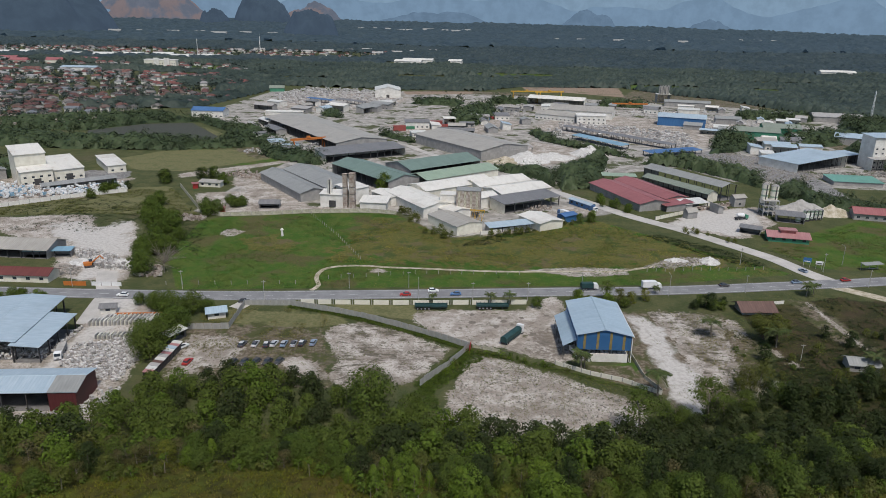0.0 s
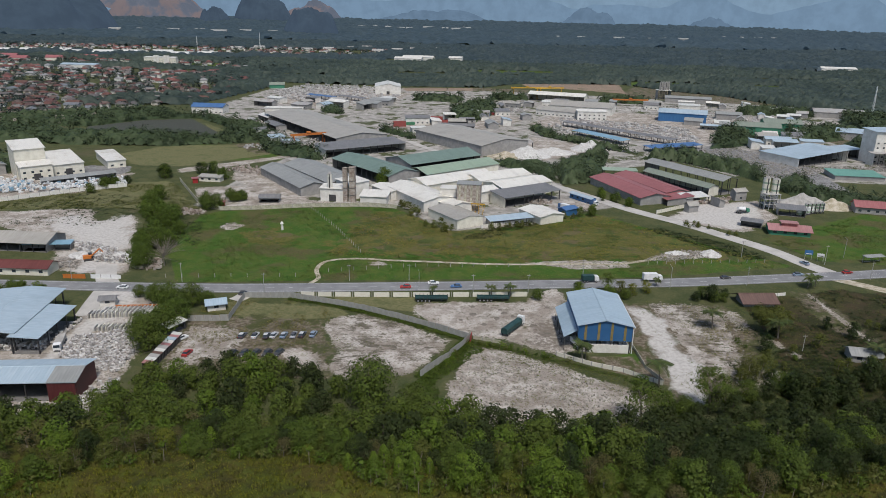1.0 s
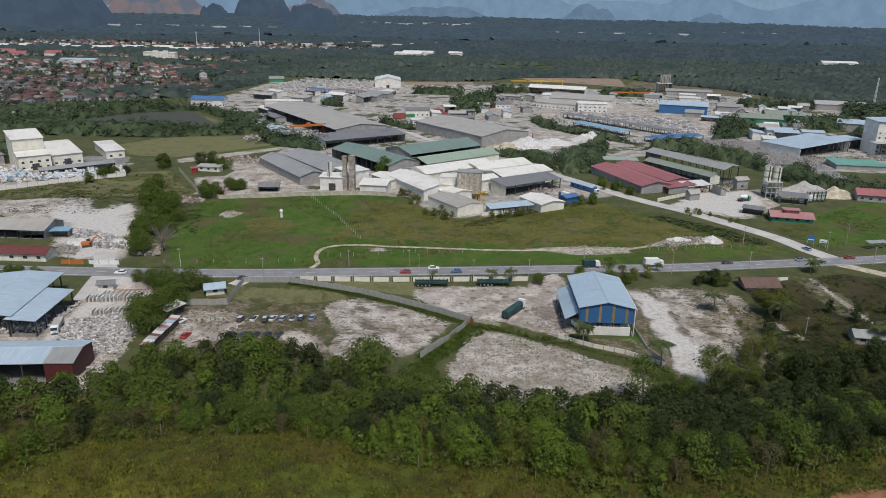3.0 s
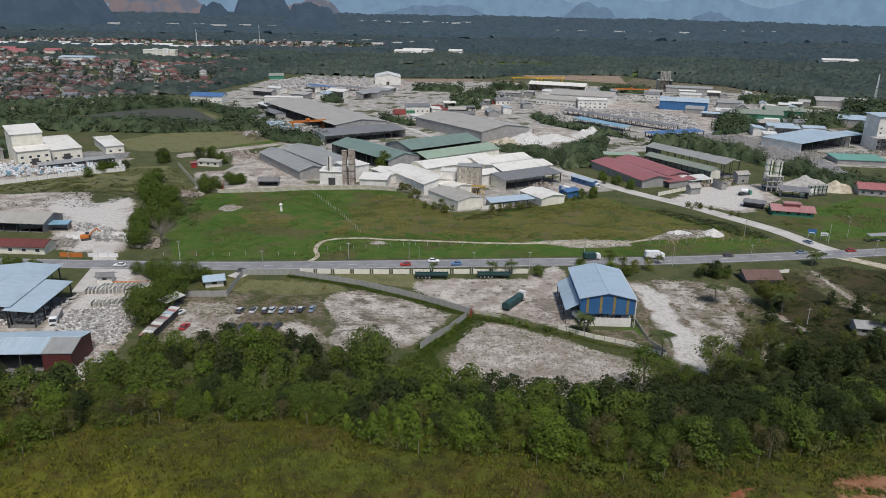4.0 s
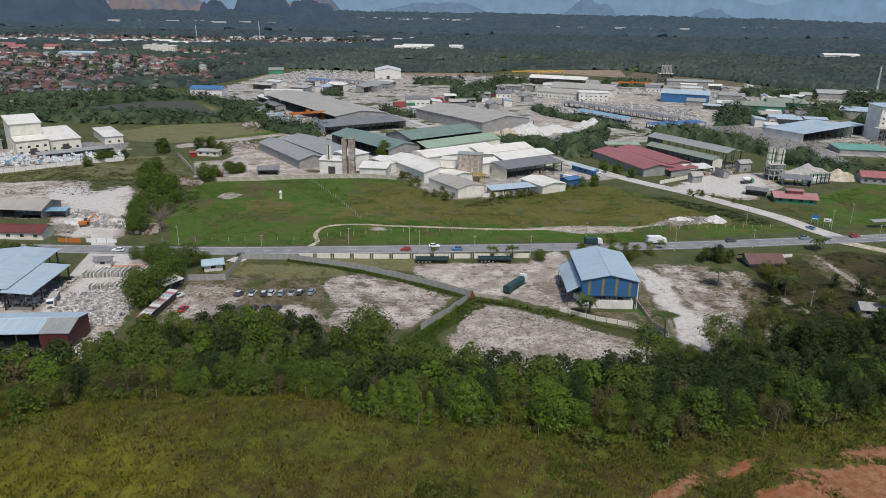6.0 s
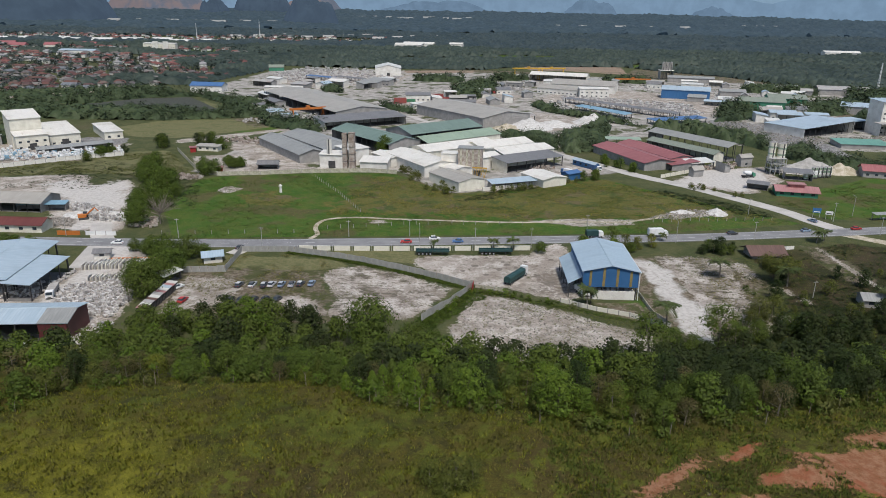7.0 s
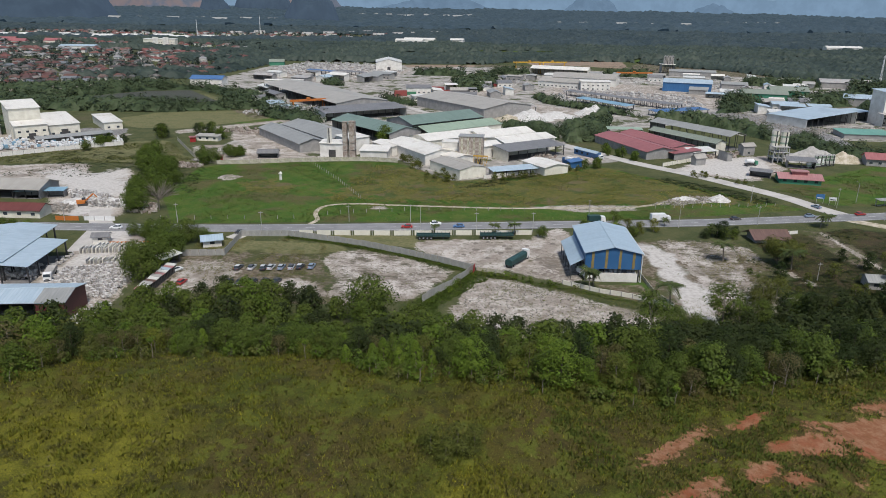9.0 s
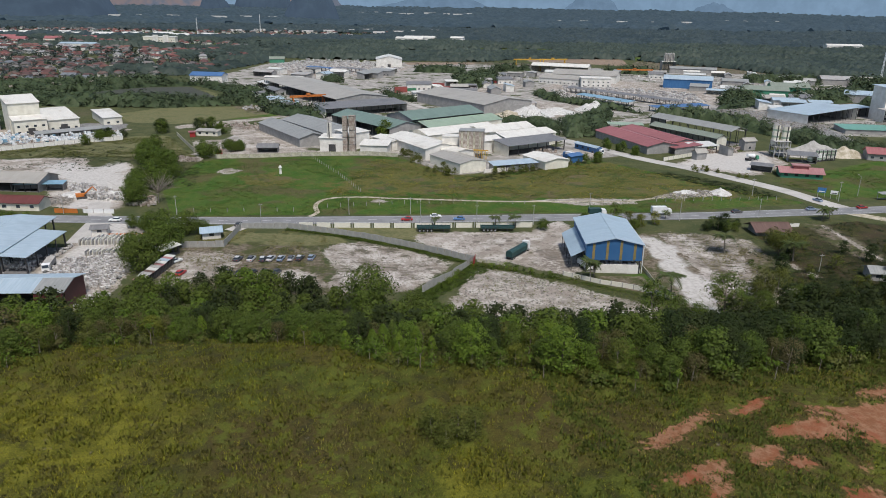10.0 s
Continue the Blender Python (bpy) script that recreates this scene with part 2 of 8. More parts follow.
# ---- ground: one sheet, its kinds of soil held as smooth weights on the mesh ----
def hill(x, y):
    """Height of the ground: the grassy hillside falls to the flat plain, which rises slowly towards the far hills."""
    s = np.clip((y - 104.0 - 0.05 * np.abs(x)) / 58.0, 0, 1)
    s = s * s * (3 - 2 * s)
    z = 19.0 * (1 - s)
    z = z + (1 - s) * (0.6 * np.sin(x * 0.11 + 1) * np.cos(y * 0.13) + 0.35 * np.sin(x * 0.31 + y * 0.23))
    back = np.clip((-y) / 600.0, 0, 1)
    rise = np.clip((y - 2100.0) / 2850.0, 0, 1)
    return z + back * 25.0 + 62.0 * rise ** 1.8


def height(x, y):
    return float(hill(np.array([x], float), np.array([y], float))[0])


def inside(poly, px, py):
    """Signed distance to a polygon, negative inside."""
    d = np.full(px.shape, 1e9)
    odd = np.zeros(px.shape, bool)
    for (ax, ay), (bx, by) in zip(poly, poly[1:] + poly[:1]):
        ex, ey = bx - ax, by - ay
        k = np.clip(((px - ax) * ex + (py - ay) * ey) / (ex * ex + ey * ey), 0, 1)
        d = np.minimum(d, np.hypot(px - ax - k * ex, py - ay - k * ey))
        cross = (ay > py) != (by > py)
        xi = ax + (py - ay) * ex / (ey if ey else 1e-9)
        odd ^= cross & (px < xi)
    return np.where(odd, -d, d)


SOIL = {
    "pale": [
        ([(-40, 220), (-35, 228), (-27, 229), (-11, 221), (4, 210), (-3, 193), (-12, 184), (-15, 190), (-20, 198), (-25, 184), (-29, 181), (-33, 190), (-32, 201), (-36, 210)], 3),
        ([(-84, 218), (-70, 216), (-62, 208), (-66, 196), (-80, 188), (-84, 196)], 7),
        ([(-52, 200), (-46, 203), (-37, 197), (-34, 187), (-41, 188), (-48, 195)], 2),
        ([(1, 168), (9, 200), (13, 205), (20, 205), (32, 196), (41, 191), (52, 183), (60, 176), (58, 164), (43, 154), (20, 154)], 3),
        ([(-9, 239), (4, 242), (33, 243), (43, 258), (49, 256), (47, 229), (45, 203), (39, 200), (23, 210), (10, 214), (-1, 222), (-9, 231)], 3),
        ([(80, 243), (94, 245), (106, 240), (104, 226), (100, 213), (97, 200), (90, 188), (83, 184), (80, 196), (82, 214), (80, 228)], 5),
        ([(105, 240), (111, 237), (110, 221), (105, 222)], 2.5),
        ([(87, 189), (99, 195), (108, 192), (106, 185), (92, 179)], 4),
        ([(110, 217), (113, 215), (119, 202), (116, 200)], 2.5),
        ([(-111, 333), (-103, 325), (-98, 336), (-107, 342)], 1.5),
        ([(-32, 283), (-26, 286), (-20, 282), (-26, 280.5)], 1.2),
        ([(145.5, 257), (147.5, 256), (148.5, 236), (148, 214), (146, 214), (146, 236)], 2.2),
        ([(-127, 250), (-115, 250), (-101, 236), (-97, 215), (-93, 186), (-92, 160), (-118, 158), (-148, 184), (-148, 206), (-124, 214)], 4),
        ([(-235, 352), (-207, 359), (-186, 361), (-172, 334), (-163, 333), (-164, 358), (-154, 340), (-131, 279), (-128, 264), (-160, 268), (-172, 296), (-200, 316), (-225, 334)], 4),
        ([(89, 292), (110, 308), (131, 308), (128, 299), (105, 294)], 4),
        ([(39, 540), (52, 512), (75, 514), (95, 530), (128, 564), (139, 554), (130, 599), (106, 597), (82, 623), (66, 584)], 4),
        ([(-118, 366), (-137, 384), (-150, 412), (-120, 420), (-92, 396), (-50, 380)], 5),
        ([(30, 350), (75, 400), (92, 388), (60, 352), (20, 335)], 4),
        ([(122, 362), (150, 395), (190, 405), (186, 368), (155, 338)], 4),
        ([(-235, 860), (-130, 1010), (-40, 960), (-60, 850), (-140, 800)], 12),
        ([(-60, 700), (40, 780), (95, 740), (40, 660), (-20, 640)], 12),
        ([(90, 700), (140, 820), (330, 760), (270, 620), (190, 600)], 14),
        ([(-141, 465), (-119, 474), (-75, 387), (-88, 381), (-112, 410), (-133, 436)], 4),
        ([(-178, 465), (-158, 482), (-113, 520), (-111, 511), (-153, 467), (-173, 451)], 3),
        ([(-260, 370), (-285, 440), (-200, 450), (-206, 398)], 5),
        ([(60, 280), (36, 288), (60, 292), (84, 292), (84, 284)], 2),
    ],
    "damp": [
        ([(33, 224), (38, 228), (43, 220), (40, 209), (33, 212)], 3),
        ([(22, 209), (33, 206), (44, 202), (44, 212), (34, 210)], 3),
        ([(-33, 209.5), (-22, 211), (-12, 206.5), (-23, 207)], 1.5),
        ([(-18, 203), (-8, 203.5), (-3, 200), (-12, 200.5)], 1.4),
        ([(-14, 197), (-6, 197), (-4, 194), (-12, 194)], 1.2),
        ([(-30, 192), (-22, 190), (-18, 184), (-26, 182)], 3),
    ],
    "chalk": [
        ([(124, 364), (150, 394), (184, 402), (180, 372), (155, 343)], 5),
        ([(67, 244), (75, 241), (81, 228), (80, 210), (83, 196), (79, 180), (75, 172), (69, 171), (70, 187), (71, 214), (70, 232)], 3.5),
        ([(-126, 250), (-116, 250), (-108, 226), (-118, 206), (-117, 186), (-123, 186), (-122, 220)], 3),
        ([(-172, 334), (-164, 356), (-154, 338), (-140, 298), (-132, 268), (-150, 266), (-158, 296), (-186, 322), (-200, 340), (-186, 350)], 7),
    ],
    "dirt": [
        ([(-88, 228), (-40, 224), (-34, 200), (-30, 180), (-75, 186), (-92, 196)], 8),
        ([(45, 200), (62, 200), (66, 184), (52, 190)], 3),
        ([(64, 244), (108, 244), (112, 218), (96, 178), (62, 168)], 9),
        ([(140, 260), (150, 256), (152, 212), (138, 220)], 10),
        ([(-170, 560), (-100, 600), (-90, 540), (-140, 520)], 8),
        ([(150, 580), (240, 592), (300, 470), (240, 450), (180, 520)], 12),
        ([(-60, 1040), (60, 1055), (130, 1040), (115, 960), (60, 940), (-40, 915)], 12),
        ([(190, 940), (250, 1000), (300, 1120), (400, 1020), (430, 900), (300, 900)], 15),
        ([(-100, 700), (-40, 860), (380, 900), (430, 640), (260, 500), (60, 560)], 30),
    ],
    "works": [
        ([(-137, 372), (-119, 363), (-76, 374), (-24, 376), (4, 332), (22, 337), (84, 376), (100, 384), (76, 430), (90, 470), (180, 520), (205, 470), (300, 455), (352, 520), (350, 640), (480, 800), (400, 905), (170, 990), (-60, 1035), (-238, 1000), (-262, 735), (-180, 640), (-112, 520), (-130, 440)], 7),
    ],
    "lawn": [
        ([(-104, 257), (-124, 300), (-126, 352), (-119, 361), (-76, 371), (-40, 376), (-24, 372), (10, 329), (22, 336), (84, 372), (126, 322), (158, 288), (90, 272)], 3),
        ([(-230, 488), (-205, 560), (-140, 545), (-112, 500)], 5),
        ([(52, 199), (64, 203), (66, 186), (54, 191)], 2),
        ([(160, 330), (240, 380), (290, 330), (200, 292), (172, 296)], 8),
        ([(-700, 1330), (-420, 1330), (-430, 1450), (-700, 1450)], 10),
        ([(114, 912), (153, 904), (178, 1026), (122, 1020)], 6),
        ([(300, 1130), (520, 1100), (560, 1180), (320, 1210)], 12),
        ([(650, 1000), (800, 980), (840, 1070), (680, 1090)], 12),
        ([(60, 1330), (200, 1320), (220, 1400), (70, 1410)], 12),
    ],
    "dry": [
        ([(-52, 300), (-36, 368), (-8, 360), (14, 332), (84, 370), (124, 322), (150, 294), (60, 290), (-20, 292)], 16),
        ([(-96, 326), (-84, 332), (-70, 322), (-66, 306), (-90, 304)], 9),
        ([(-84, 238), (-50, 236), (-44, 226), (-84, 226)], 8),
    ],
    "red": [
        ([(25.6, 82.8), (34.5, 89.7), (43.5, 96.1), (42.6, 91.8), (34.3, 86.2), (26.6, 82)], 1.6),
        ([(45.6, 96), (50.6, 98.2), (54.1, 97.6), (52, 94.9), (47.8, 93.2), (45.3, 93.4)], 1.3),
        ([(49, 90.3), (55.8, 92.2), (60.8, 90), (60.5, 87), (54.4, 86.9), (49.9, 88)], 1.4),
        ([(57, 94.4), (67.2, 97), (78, 97), (76, 88), (66, 84), (61.6, 85), (62.4, 88.1), (61.4, 91.3)], 1.5),
        ([(66, 99), (76, 103), (84, 103), (80, 98), (67.4, 97.4)], 1.2),
        ([(41.9, 83.4), (47.8, 85.6), (50.3, 84.1), (46.2, 79), (43.5, 81)], 1.1),
        ([(26.6, 74.8), (32.4, 78.2), (37.8, 82.4), (40.9, 81.6), (39.7, 79), (34, 75.8), (27.5, 73.8)], 1.3),
        ([(49.3, 82.7), (53.9, 82.9), (52.5, 79.4), (48.2, 79.2)], 1.0),
        ([(56.2, 83.2), (60.6, 81.4), (58.8, 79.6)], 1.0),
        ([(36.3, 77.3), (40.4, 76.4), (37.5, 72), (33.8, 72)], 1.1),
        ([(52, 76), (58, 77), (66, 74), (60, 70), (52, 71)], 1.2),
    ],
    "bare": [
        ([(126, 1130), (150, 1150), (286, 1150), (262, 1010), (183, 1062), (130, 1068)], 8),
        ([(-58, 1030), (46, 1050), (44, 1010), (-50, 990)], 8),
        ([(-150, 590), (-125, 575), (-112, 560), (-130, 565)], 5),
    ],
    "grey": [
        ([(198, 562), (230, 594), (262, 568), (258, 520), (275, 510), (268, 470), (262, 430), (232, 424), (232, 458), (227, 504), (213, 512), (192, 524)], 6),
        ([(-262, 440), (-225, 428), (-205, 450), (-212, 470), (-240, 470)], 4),
    ],
    "field": [
        ([(-322, 634), (-287, 680), (-246, 692), (-196, 614), (-200, 582), (-257, 600), (-301, 590)], 5),
    ],
    "furrow": [
        ([(-40, 220), (-35, 228), (-27, 229), (-11, 221), (4, 210), (-3, 190), (-14, 184), (-29, 180), (-36, 190)], 4),
        ([(80, 244), (94, 246), (108, 240), (104, 222), (100, 208), (108, 192), (104, 182), (84, 182), (84, 214), (82, 230)], 4),
    ],
    "olive": [
        ([(-84, 240), (-40, 237), (-28, 228), (-60, 221), (-84, 230)], 5),
        ([(-46, 246), (-8, 246), (-8, 232), (-30, 237)], 2),
        ([(-240, 512), (-213, 474), (-180, 470), (-127, 521), (-145, 560), (-215, 550)], 6),
        ([(-300, 380), (-235, 356), (-186, 364), (-150, 362), (-126, 358), (-170, 430), (-200, 420), (-245, 380)], 8),
        ([(-245, 694), (-196, 629), (-200, 616), (-232, 672)], 4),
    ],
    "scrub": [
        ([(116, 252), (130, 252), (162, 262), (215, 250), (230, 190), (150, 165), (104, 166), (96, 182), (104, 190), (114, 214)], 6),
    ],
}


def lines_between(a, b, step):
    return list(np.arange(a, b, step))


def growing(start, end, first, factor=1.25):
    out, step = [], first
    while start + step < end:
        start += step
        out.append(start)
        step *= factor
    return out + [end]


gx = lines_between(-300, 330, 3.0)
gx = [-v for v in growing(300, 4950, 4, 1.12)][::-1] + gx + growing(330, 4950, 4, 1.12)
gy = lines_between(66, 420, 2.6) + lines_between(420, 1100, 5.5)
gy = [-v for v in growing(-66, 4950, 5, 1.3)][::-1] + gy + growing(1100, 4950, 8, 1.12)
gx, gy = np.array(gx), np.array(gy)
GX, GY = np.meshgrid(gx, gy)
GZ = hill(GX, GY)
nx, ny = len(gx), len(gy)
idx = np.arange(nx * ny).reshape(ny, nx)
quads = np.stack([idx[:-1, :-1], idx[:-1, 1:], idx[1:, 1:], idx[1:, :-1]], -1).reshape(-1, 4)
gm = bpy.data.meshes.new("ground")
gm.from_pydata(np.stack([GX, GY, GZ], -1).reshape(-1, 3).tolist(), [], quads.tolist())
gm.polygons.foreach_set("use_smooth", [True] * len(gm.polygons))
for kind_of_soil, patches in SOIL.items():
    w = np.zeros(GX.shape)
    for poly, soft in patches:
        w = np.maximum(w, np.clip(0.5 - inside(poly, GX, GY) / (2 * soft), 0, 1))
    gm.attributes.new(kind_of_soil, "FLOAT", "POINT").data.foreach_set("value", w.reshape(-1).astype(np.float32))
# yellow and dull stretches of the hillside weeds
def yellowish(x, y):
    return np.clip(np.exp(-((x + 56) / 24) ** 2 - ((y - 86) / 20) ** 2) + 0.9 * np.exp(-((x - 7) / 9) ** 2 - ((y - 78) / 7) ** 2), 0, 1)


def dullish(x, y):
    # The last, broad term dulls the right side in place of a cloud's shade.
    return np.clip(np.exp(-((x + 22) / 19) ** 2 - ((y - 84) / 13) ** 2) + np.exp(-((x - 20) / 12) ** 2 - ((y - 92) / 8) ** 2) + 0.85 * np.exp(-((x - 58) / 34) ** 2 - ((y - 88) / 22) ** 2), 0, 1)


for kind_of_soil, zone in (("yellowish", yellowish), ("dullish", dullish)):
    gm.attributes.new(kind_of_soil, "FLOAT", "POINT").data.foreach_set("value", zone(GX, GY).reshape(-1).astype(np.float32))
w = np.clip((132 + 0.05 * np.abs(GX) - GY) / 14, 0, 1)
gm.attributes.new("meadow", "FLOAT", "POINT").data.foreach_set("value", w.reshape(-1).astype(np.float32))
ground = tagged(new("ground", gm), "plain of scrub, pale dust and grass below a weedy hillside", "ground", kind="structure")


def ground_material():
    m, t, b = nodes_of("soil")
    co = coords(t)
    big, mid, fine, tiny = noise_node(t, co, 0.02, 6), noise_node(t, co, 0.12, 6, 0.65), noise_node(t, co, 0.7, 5, 0.7), noise_node(t, co, 3.0, 4, 0.7)

    def weight(name, wide, rag=0.55, a=0.46, c=0.60):
        n = t.nodes.new("ShaderNodeAttribute")
        n.attribute_name = name
        rough_edge = maths(t, "MULTIPLY", maths(t, "SUBTRACT", wide, 0.5), rag)
        return mapped(t, maths(t, "ADD", n.outputs["Fac"], rough_edge), a, c)

    col = mixed(t, mapped(t, mid, 0.38, 0.62), (0.055, 0.068, 0.026), (0.085, 0.090, 0.038))
    col = mixed(t, mapped(t, fine, 0.5, 0.72, 0, 0.5), col, (0.13, 0.12, 0.06))
    col = mixed(t, mapped(t, big, 0.55, 0.68, 0, 0.6), col, (0.10, 0.085, 0.05))
    # weedy hillside
    yel, dul = weight("yellowish", mid, 0.9, 0.25, 0.85), weight("dullish", mid, 0.9, 0.25, 0.85)
    mea = mixed(t, mapped(t, noise_node(t, co, 0.07, 4), 0.40, 0.60), (0.048, 0.058, 0.008), (0.072, 0.058, 0.012))
    mea = mixed(t, yel, mea, (0.094, 0.092, 0.010))
    mea = mixed(t, dul, mea, (0.060, 0.045, 0.014))
    drift = noise_node(t, co, 0.30, 5, 0.62)
    mea = mixed(t, mapped(t, drift, 0.50, 0.60, 0, 0.85), mea, mixed(t, yel, (0.084, 0.098, 0.014), (0.145, 0.138, 0.016)))
    # Dark hollows and specks: shade between the weeds, put into the soil colour.
    mea = mixed(t, mapped(t, drift, 0.38, 0.46, 0.8, 0.0), mea, (0.030, 0.028, 0.009))
    blades = noise_node(t, co, 4.6, 3, 0.75)
    mea = mixed(t, mapped(t, blades, 0.54, 0.62, 0, 0.5), mea, mixed(t, yel, (0.125, 0.130, 0.024), (0.215, 0.190, 0.028)))
    mea = mixed(t, mapped(t, blades, 0.38, 0.46, 0.6, 0.0), mea, (0.020, 0.022, 0.006))
    col = mixed(t, weight("meadow", mid), col, mea)
    # mown and rough grass
    law = mixed(t, mapped(t, mid, 0.38, 0.60), (0.046, 0.100, 0.014), (0.078, 0.112, 0.022))
    law = mixed(t, mapped(t, noise_node(t, co, 0.038, 6, 0.62), 0.50, 0.62, 0, 0.85), law, (0.098, 0.082, 0.038))
    law = mixed(t, mapped(t, fine, 0.50, 0.68, 0, 0.7), law, (0.040, 0.068, 0.018))
    law = mixed(t, mapped(t, tiny, 0.52, 0.70, 0, 0.4), law, (0.105, 0.125, 0.034))
    col = mixed(t, weight("lawn", mid), col, law)
    dry = mixed(t, mapped(t, fine, 0.40, 0.62), (0.135, 0.118, 0.036), (0.082, 0.092, 0.022))
    dry = mixed(t, mapped(t, noise_node(t, co, 0.07, 5, 0.7), 0.52, 0.62, 0, 0.8), dry, (0.122, 0.098, 0.055))
    dry = mixed(t, mapped(t, noise_node(t, co, 0.10, 6, 0.7), 0.52, 0.60, 0, 0.85), dry, (0.055, 0.078, 0.022))
    col = mixed(t, weight("dry", mid, 2.0), col, dry)
    poor = mixed(t, mapped(t, fine, 0.40, 0.62), (0.165, 0.155, 0.075), (0.115, 0.118, 0.052))
    poor = mixed(t, mapped(t, mid, 0.50, 0.66, 0, 0.7), poor, (0.085, 0.100, 0.040))
    col = mixed(t, weight("olive", mid, 0.9), col, poor)
    wild = mixed(t, mapped(t, mid, 0.40, 0.60), (0.032, 0.034, 0.013), (0.062, 0.046, 0.026))
    wild = mixed(t, mapped(t, fine, 0.48, 0.66, 0, 0.6), wild, (0.030, 0.032, 0.012))
    wild = mixed(t, mapped(t, noise_node(t, co, 0.05, 5), 0.52, 0.64, 0, 0.7), wild, (0.060, 0.056, 0.020))
    col = mixed(t, weight("scrub", mid, 1.0), col, wild)
    # brown-grey trodden earth with weeds
    earth = mixed(t, mapped(t, fine, 0.4, 0.62), (0.105, 0.084, 0.056), (0.21, 0.178, 0.136))
    earth = mixed(t, mapped(t, mid, 0.47, 0.58), earth, (0.070, 0.075, 0.030))
    col = mixed(t, weight("dirt", mid, 1.1), col, earth)
    # grey dusty ground of the works, with weeds between
    grit = mixed(t, mapped(t, mid, 0.36, 0.62), (0.42, 0.395, 0.36), (0.24, 0.225, 0.20))
    grit = mixed(t, mapped(t, noise_node(t, co, 0.05, 6, 0.65), 0.53, 0.58), grit, (0.075, 0.085, 0.040))
    grit = mixed(t, mapped(t, fine, 0.55, 0.72, 0, 0.6), grit, (0.14, 0.13, 0.11))
    col = mixed(t, weight("works", mid, 0.5), col, grit)
    # pale limestone dust
    dust = mixed(t, mapped(t, mid, 0.40, 0.60), (0.49, 0.448, 0.400), (0.305, 0.265, 0.225))
    dust = mixed(t, mapped(t, fine, 0.52, 0.68, 0, 0.7), dust, (0.19, 0.160, 0.130))
    dust = mixed(t, mapped(t, tiny, 0.55, 0.72, 0, 0.5), dust, (0.60, 0.575, 0.54))
    dust = mixed(t, mapped(t, noise_node(t, co, 0.05, 6, 0.7), 0.54, 0.62, 0, 0.6), dust, (0.21, 0.185, 0.150))
    dust = mixed(t, mapped(t, noise_node(t, co, 1.6, 3, 0.8), 0.56, 0.66, 0, 0.75), dust, (0.120, 0.100, 0.075))
    dust = mixed(t, mapped(t, noise_node(t, co, 0.13, 6, 0.72), 0.50, 0.60, 0, 0.6), dust, (0.20, 0.170, 0.135))
    dust = mixed(t, mapped(t, noise_node(t, co, 0.5, 5, 0.8), 0.57, 0.63, 0, 0.85), dust, (0.115, 0.100, 0.062))
    dust = mixed(t, mapped(t, noise_node(t, co, 0.22, 6, 0.75), 0.56, 0.66, 0, 0.9), dust, (0.105, 0.10, 0.055))
    col = mixed(t, weight("pale", maths(t, "ADD", maths(t, "MULTIPLY", fine, 0.5), maths(t, "MULTIPLY", mid, 0.5)), 2.4), col, dust)
    col = mixed(t, maths(t, "MULTIPLY", weight("damp", fine, 3.0, 0.40, 0.75), mapped(t, fine, 0.35, 0.6, 0.25, 0.85)), col, (0.165, 0.14, 0.115))
    # long dark wheel ruts and rows of turned earth
    rows_of = t.nodes.new("ShaderNodeMapping")
    rows_of.inputs["Scale"].default_value = (0.5, 1.0, 1.0)
    rows_of.inputs["Rotation"].default_value = (0.0, 0.0, 0.25)
    t.links.new(co, rows_of.inputs["Vector"])
    ruts = maths(t, "ADD", noise_node(t, rows_of.outputs["Vector"], 0.36, 6, 0.74), maths(t, "MULTIPLY", maths(t, "SUBTRACT", noise_node(t, co, 0.06, 3), 0.5), 0.35))
    furrow = maths(t, "MULTIPLY", weight("furrow", mid, 1.2), mapped(t, ruts, 0.51, 0.60, 0, 0.9))
    col = mixed(t, furrow, col, mixed(t, mapped(t, fine, 0.4, 0.6), (0.085, 0.078, 0.055), (0.14, 0.12, 0.09)))
    chalk = mixed(t, mapped(t, fine, 0.4, 0.65), (0.53, 0.505, 0.47), (0.40, 0.375, 0.34))
    col = mixed(t, weight("chalk", mid, 2.0, 0.40, 0.80), col, chalk)
    # bare laterite
    lat = mixed(t, mapped(t, fine, 0.38, 0.62), (0.205, 0.088, 0.042), (0.275, 0.148, 0.085))
    lat = mixed(t, mapped(t, noise_node(t, co, 0.09, 3), 0.52, 0.64, 0, 0.85), lat, (0.225, 0.066, 0.030))
    lat = mixed(t, mapped(t, tiny, 0.5, 0.68, 0, 0.45), lat, (0.130, 0.060, 0.030))
    col = mixed(t, weight("red", maths(t, "ADD", maths(t, "MULTIPLY", fine, 0.6), maths(t, "MULTIPLY", mid, 0.4)), 2.8, 0.46, 0.72), col, lat)
    soil = mixed(t, mapped(t, fine, 0.38, 0.62), (0.30, 0.225, 0.165), (0.20, 0.150, 0.110))
    soil = mixed(t, mapped(t, noise_node(t, co, 0.05, 5), 0.55, 0.66, 0, 0.6), soil, (0.10, 0.105, 0.055))
    col = mixed(t, weight("bare", mid, 0.6), col, soil)
    scree = mixed(t, mapped(t, mid, 0.36, 0.62), (0.245, 0.240, 0.235), (0.155, 0.150, 0.145))
    scree = mixed(t, mapped(t, fine, 0.50, 0.62, 0, 0.8), scree, (0.36, 0.35, 0.335))
    scree = mixed(t, mapped(t, tiny, 0.52, 0.66, 0, 0.6), scree, (0.085, 0.083, 0.080))
    col = mixed(t, weight("grey", mid, 0.9), col, scree)
    dark = mixed(t, mapped(t, fine, 0.4, 0.6), (0.055, 0.060, 0.050), (0.075, 0.078, 0.066))
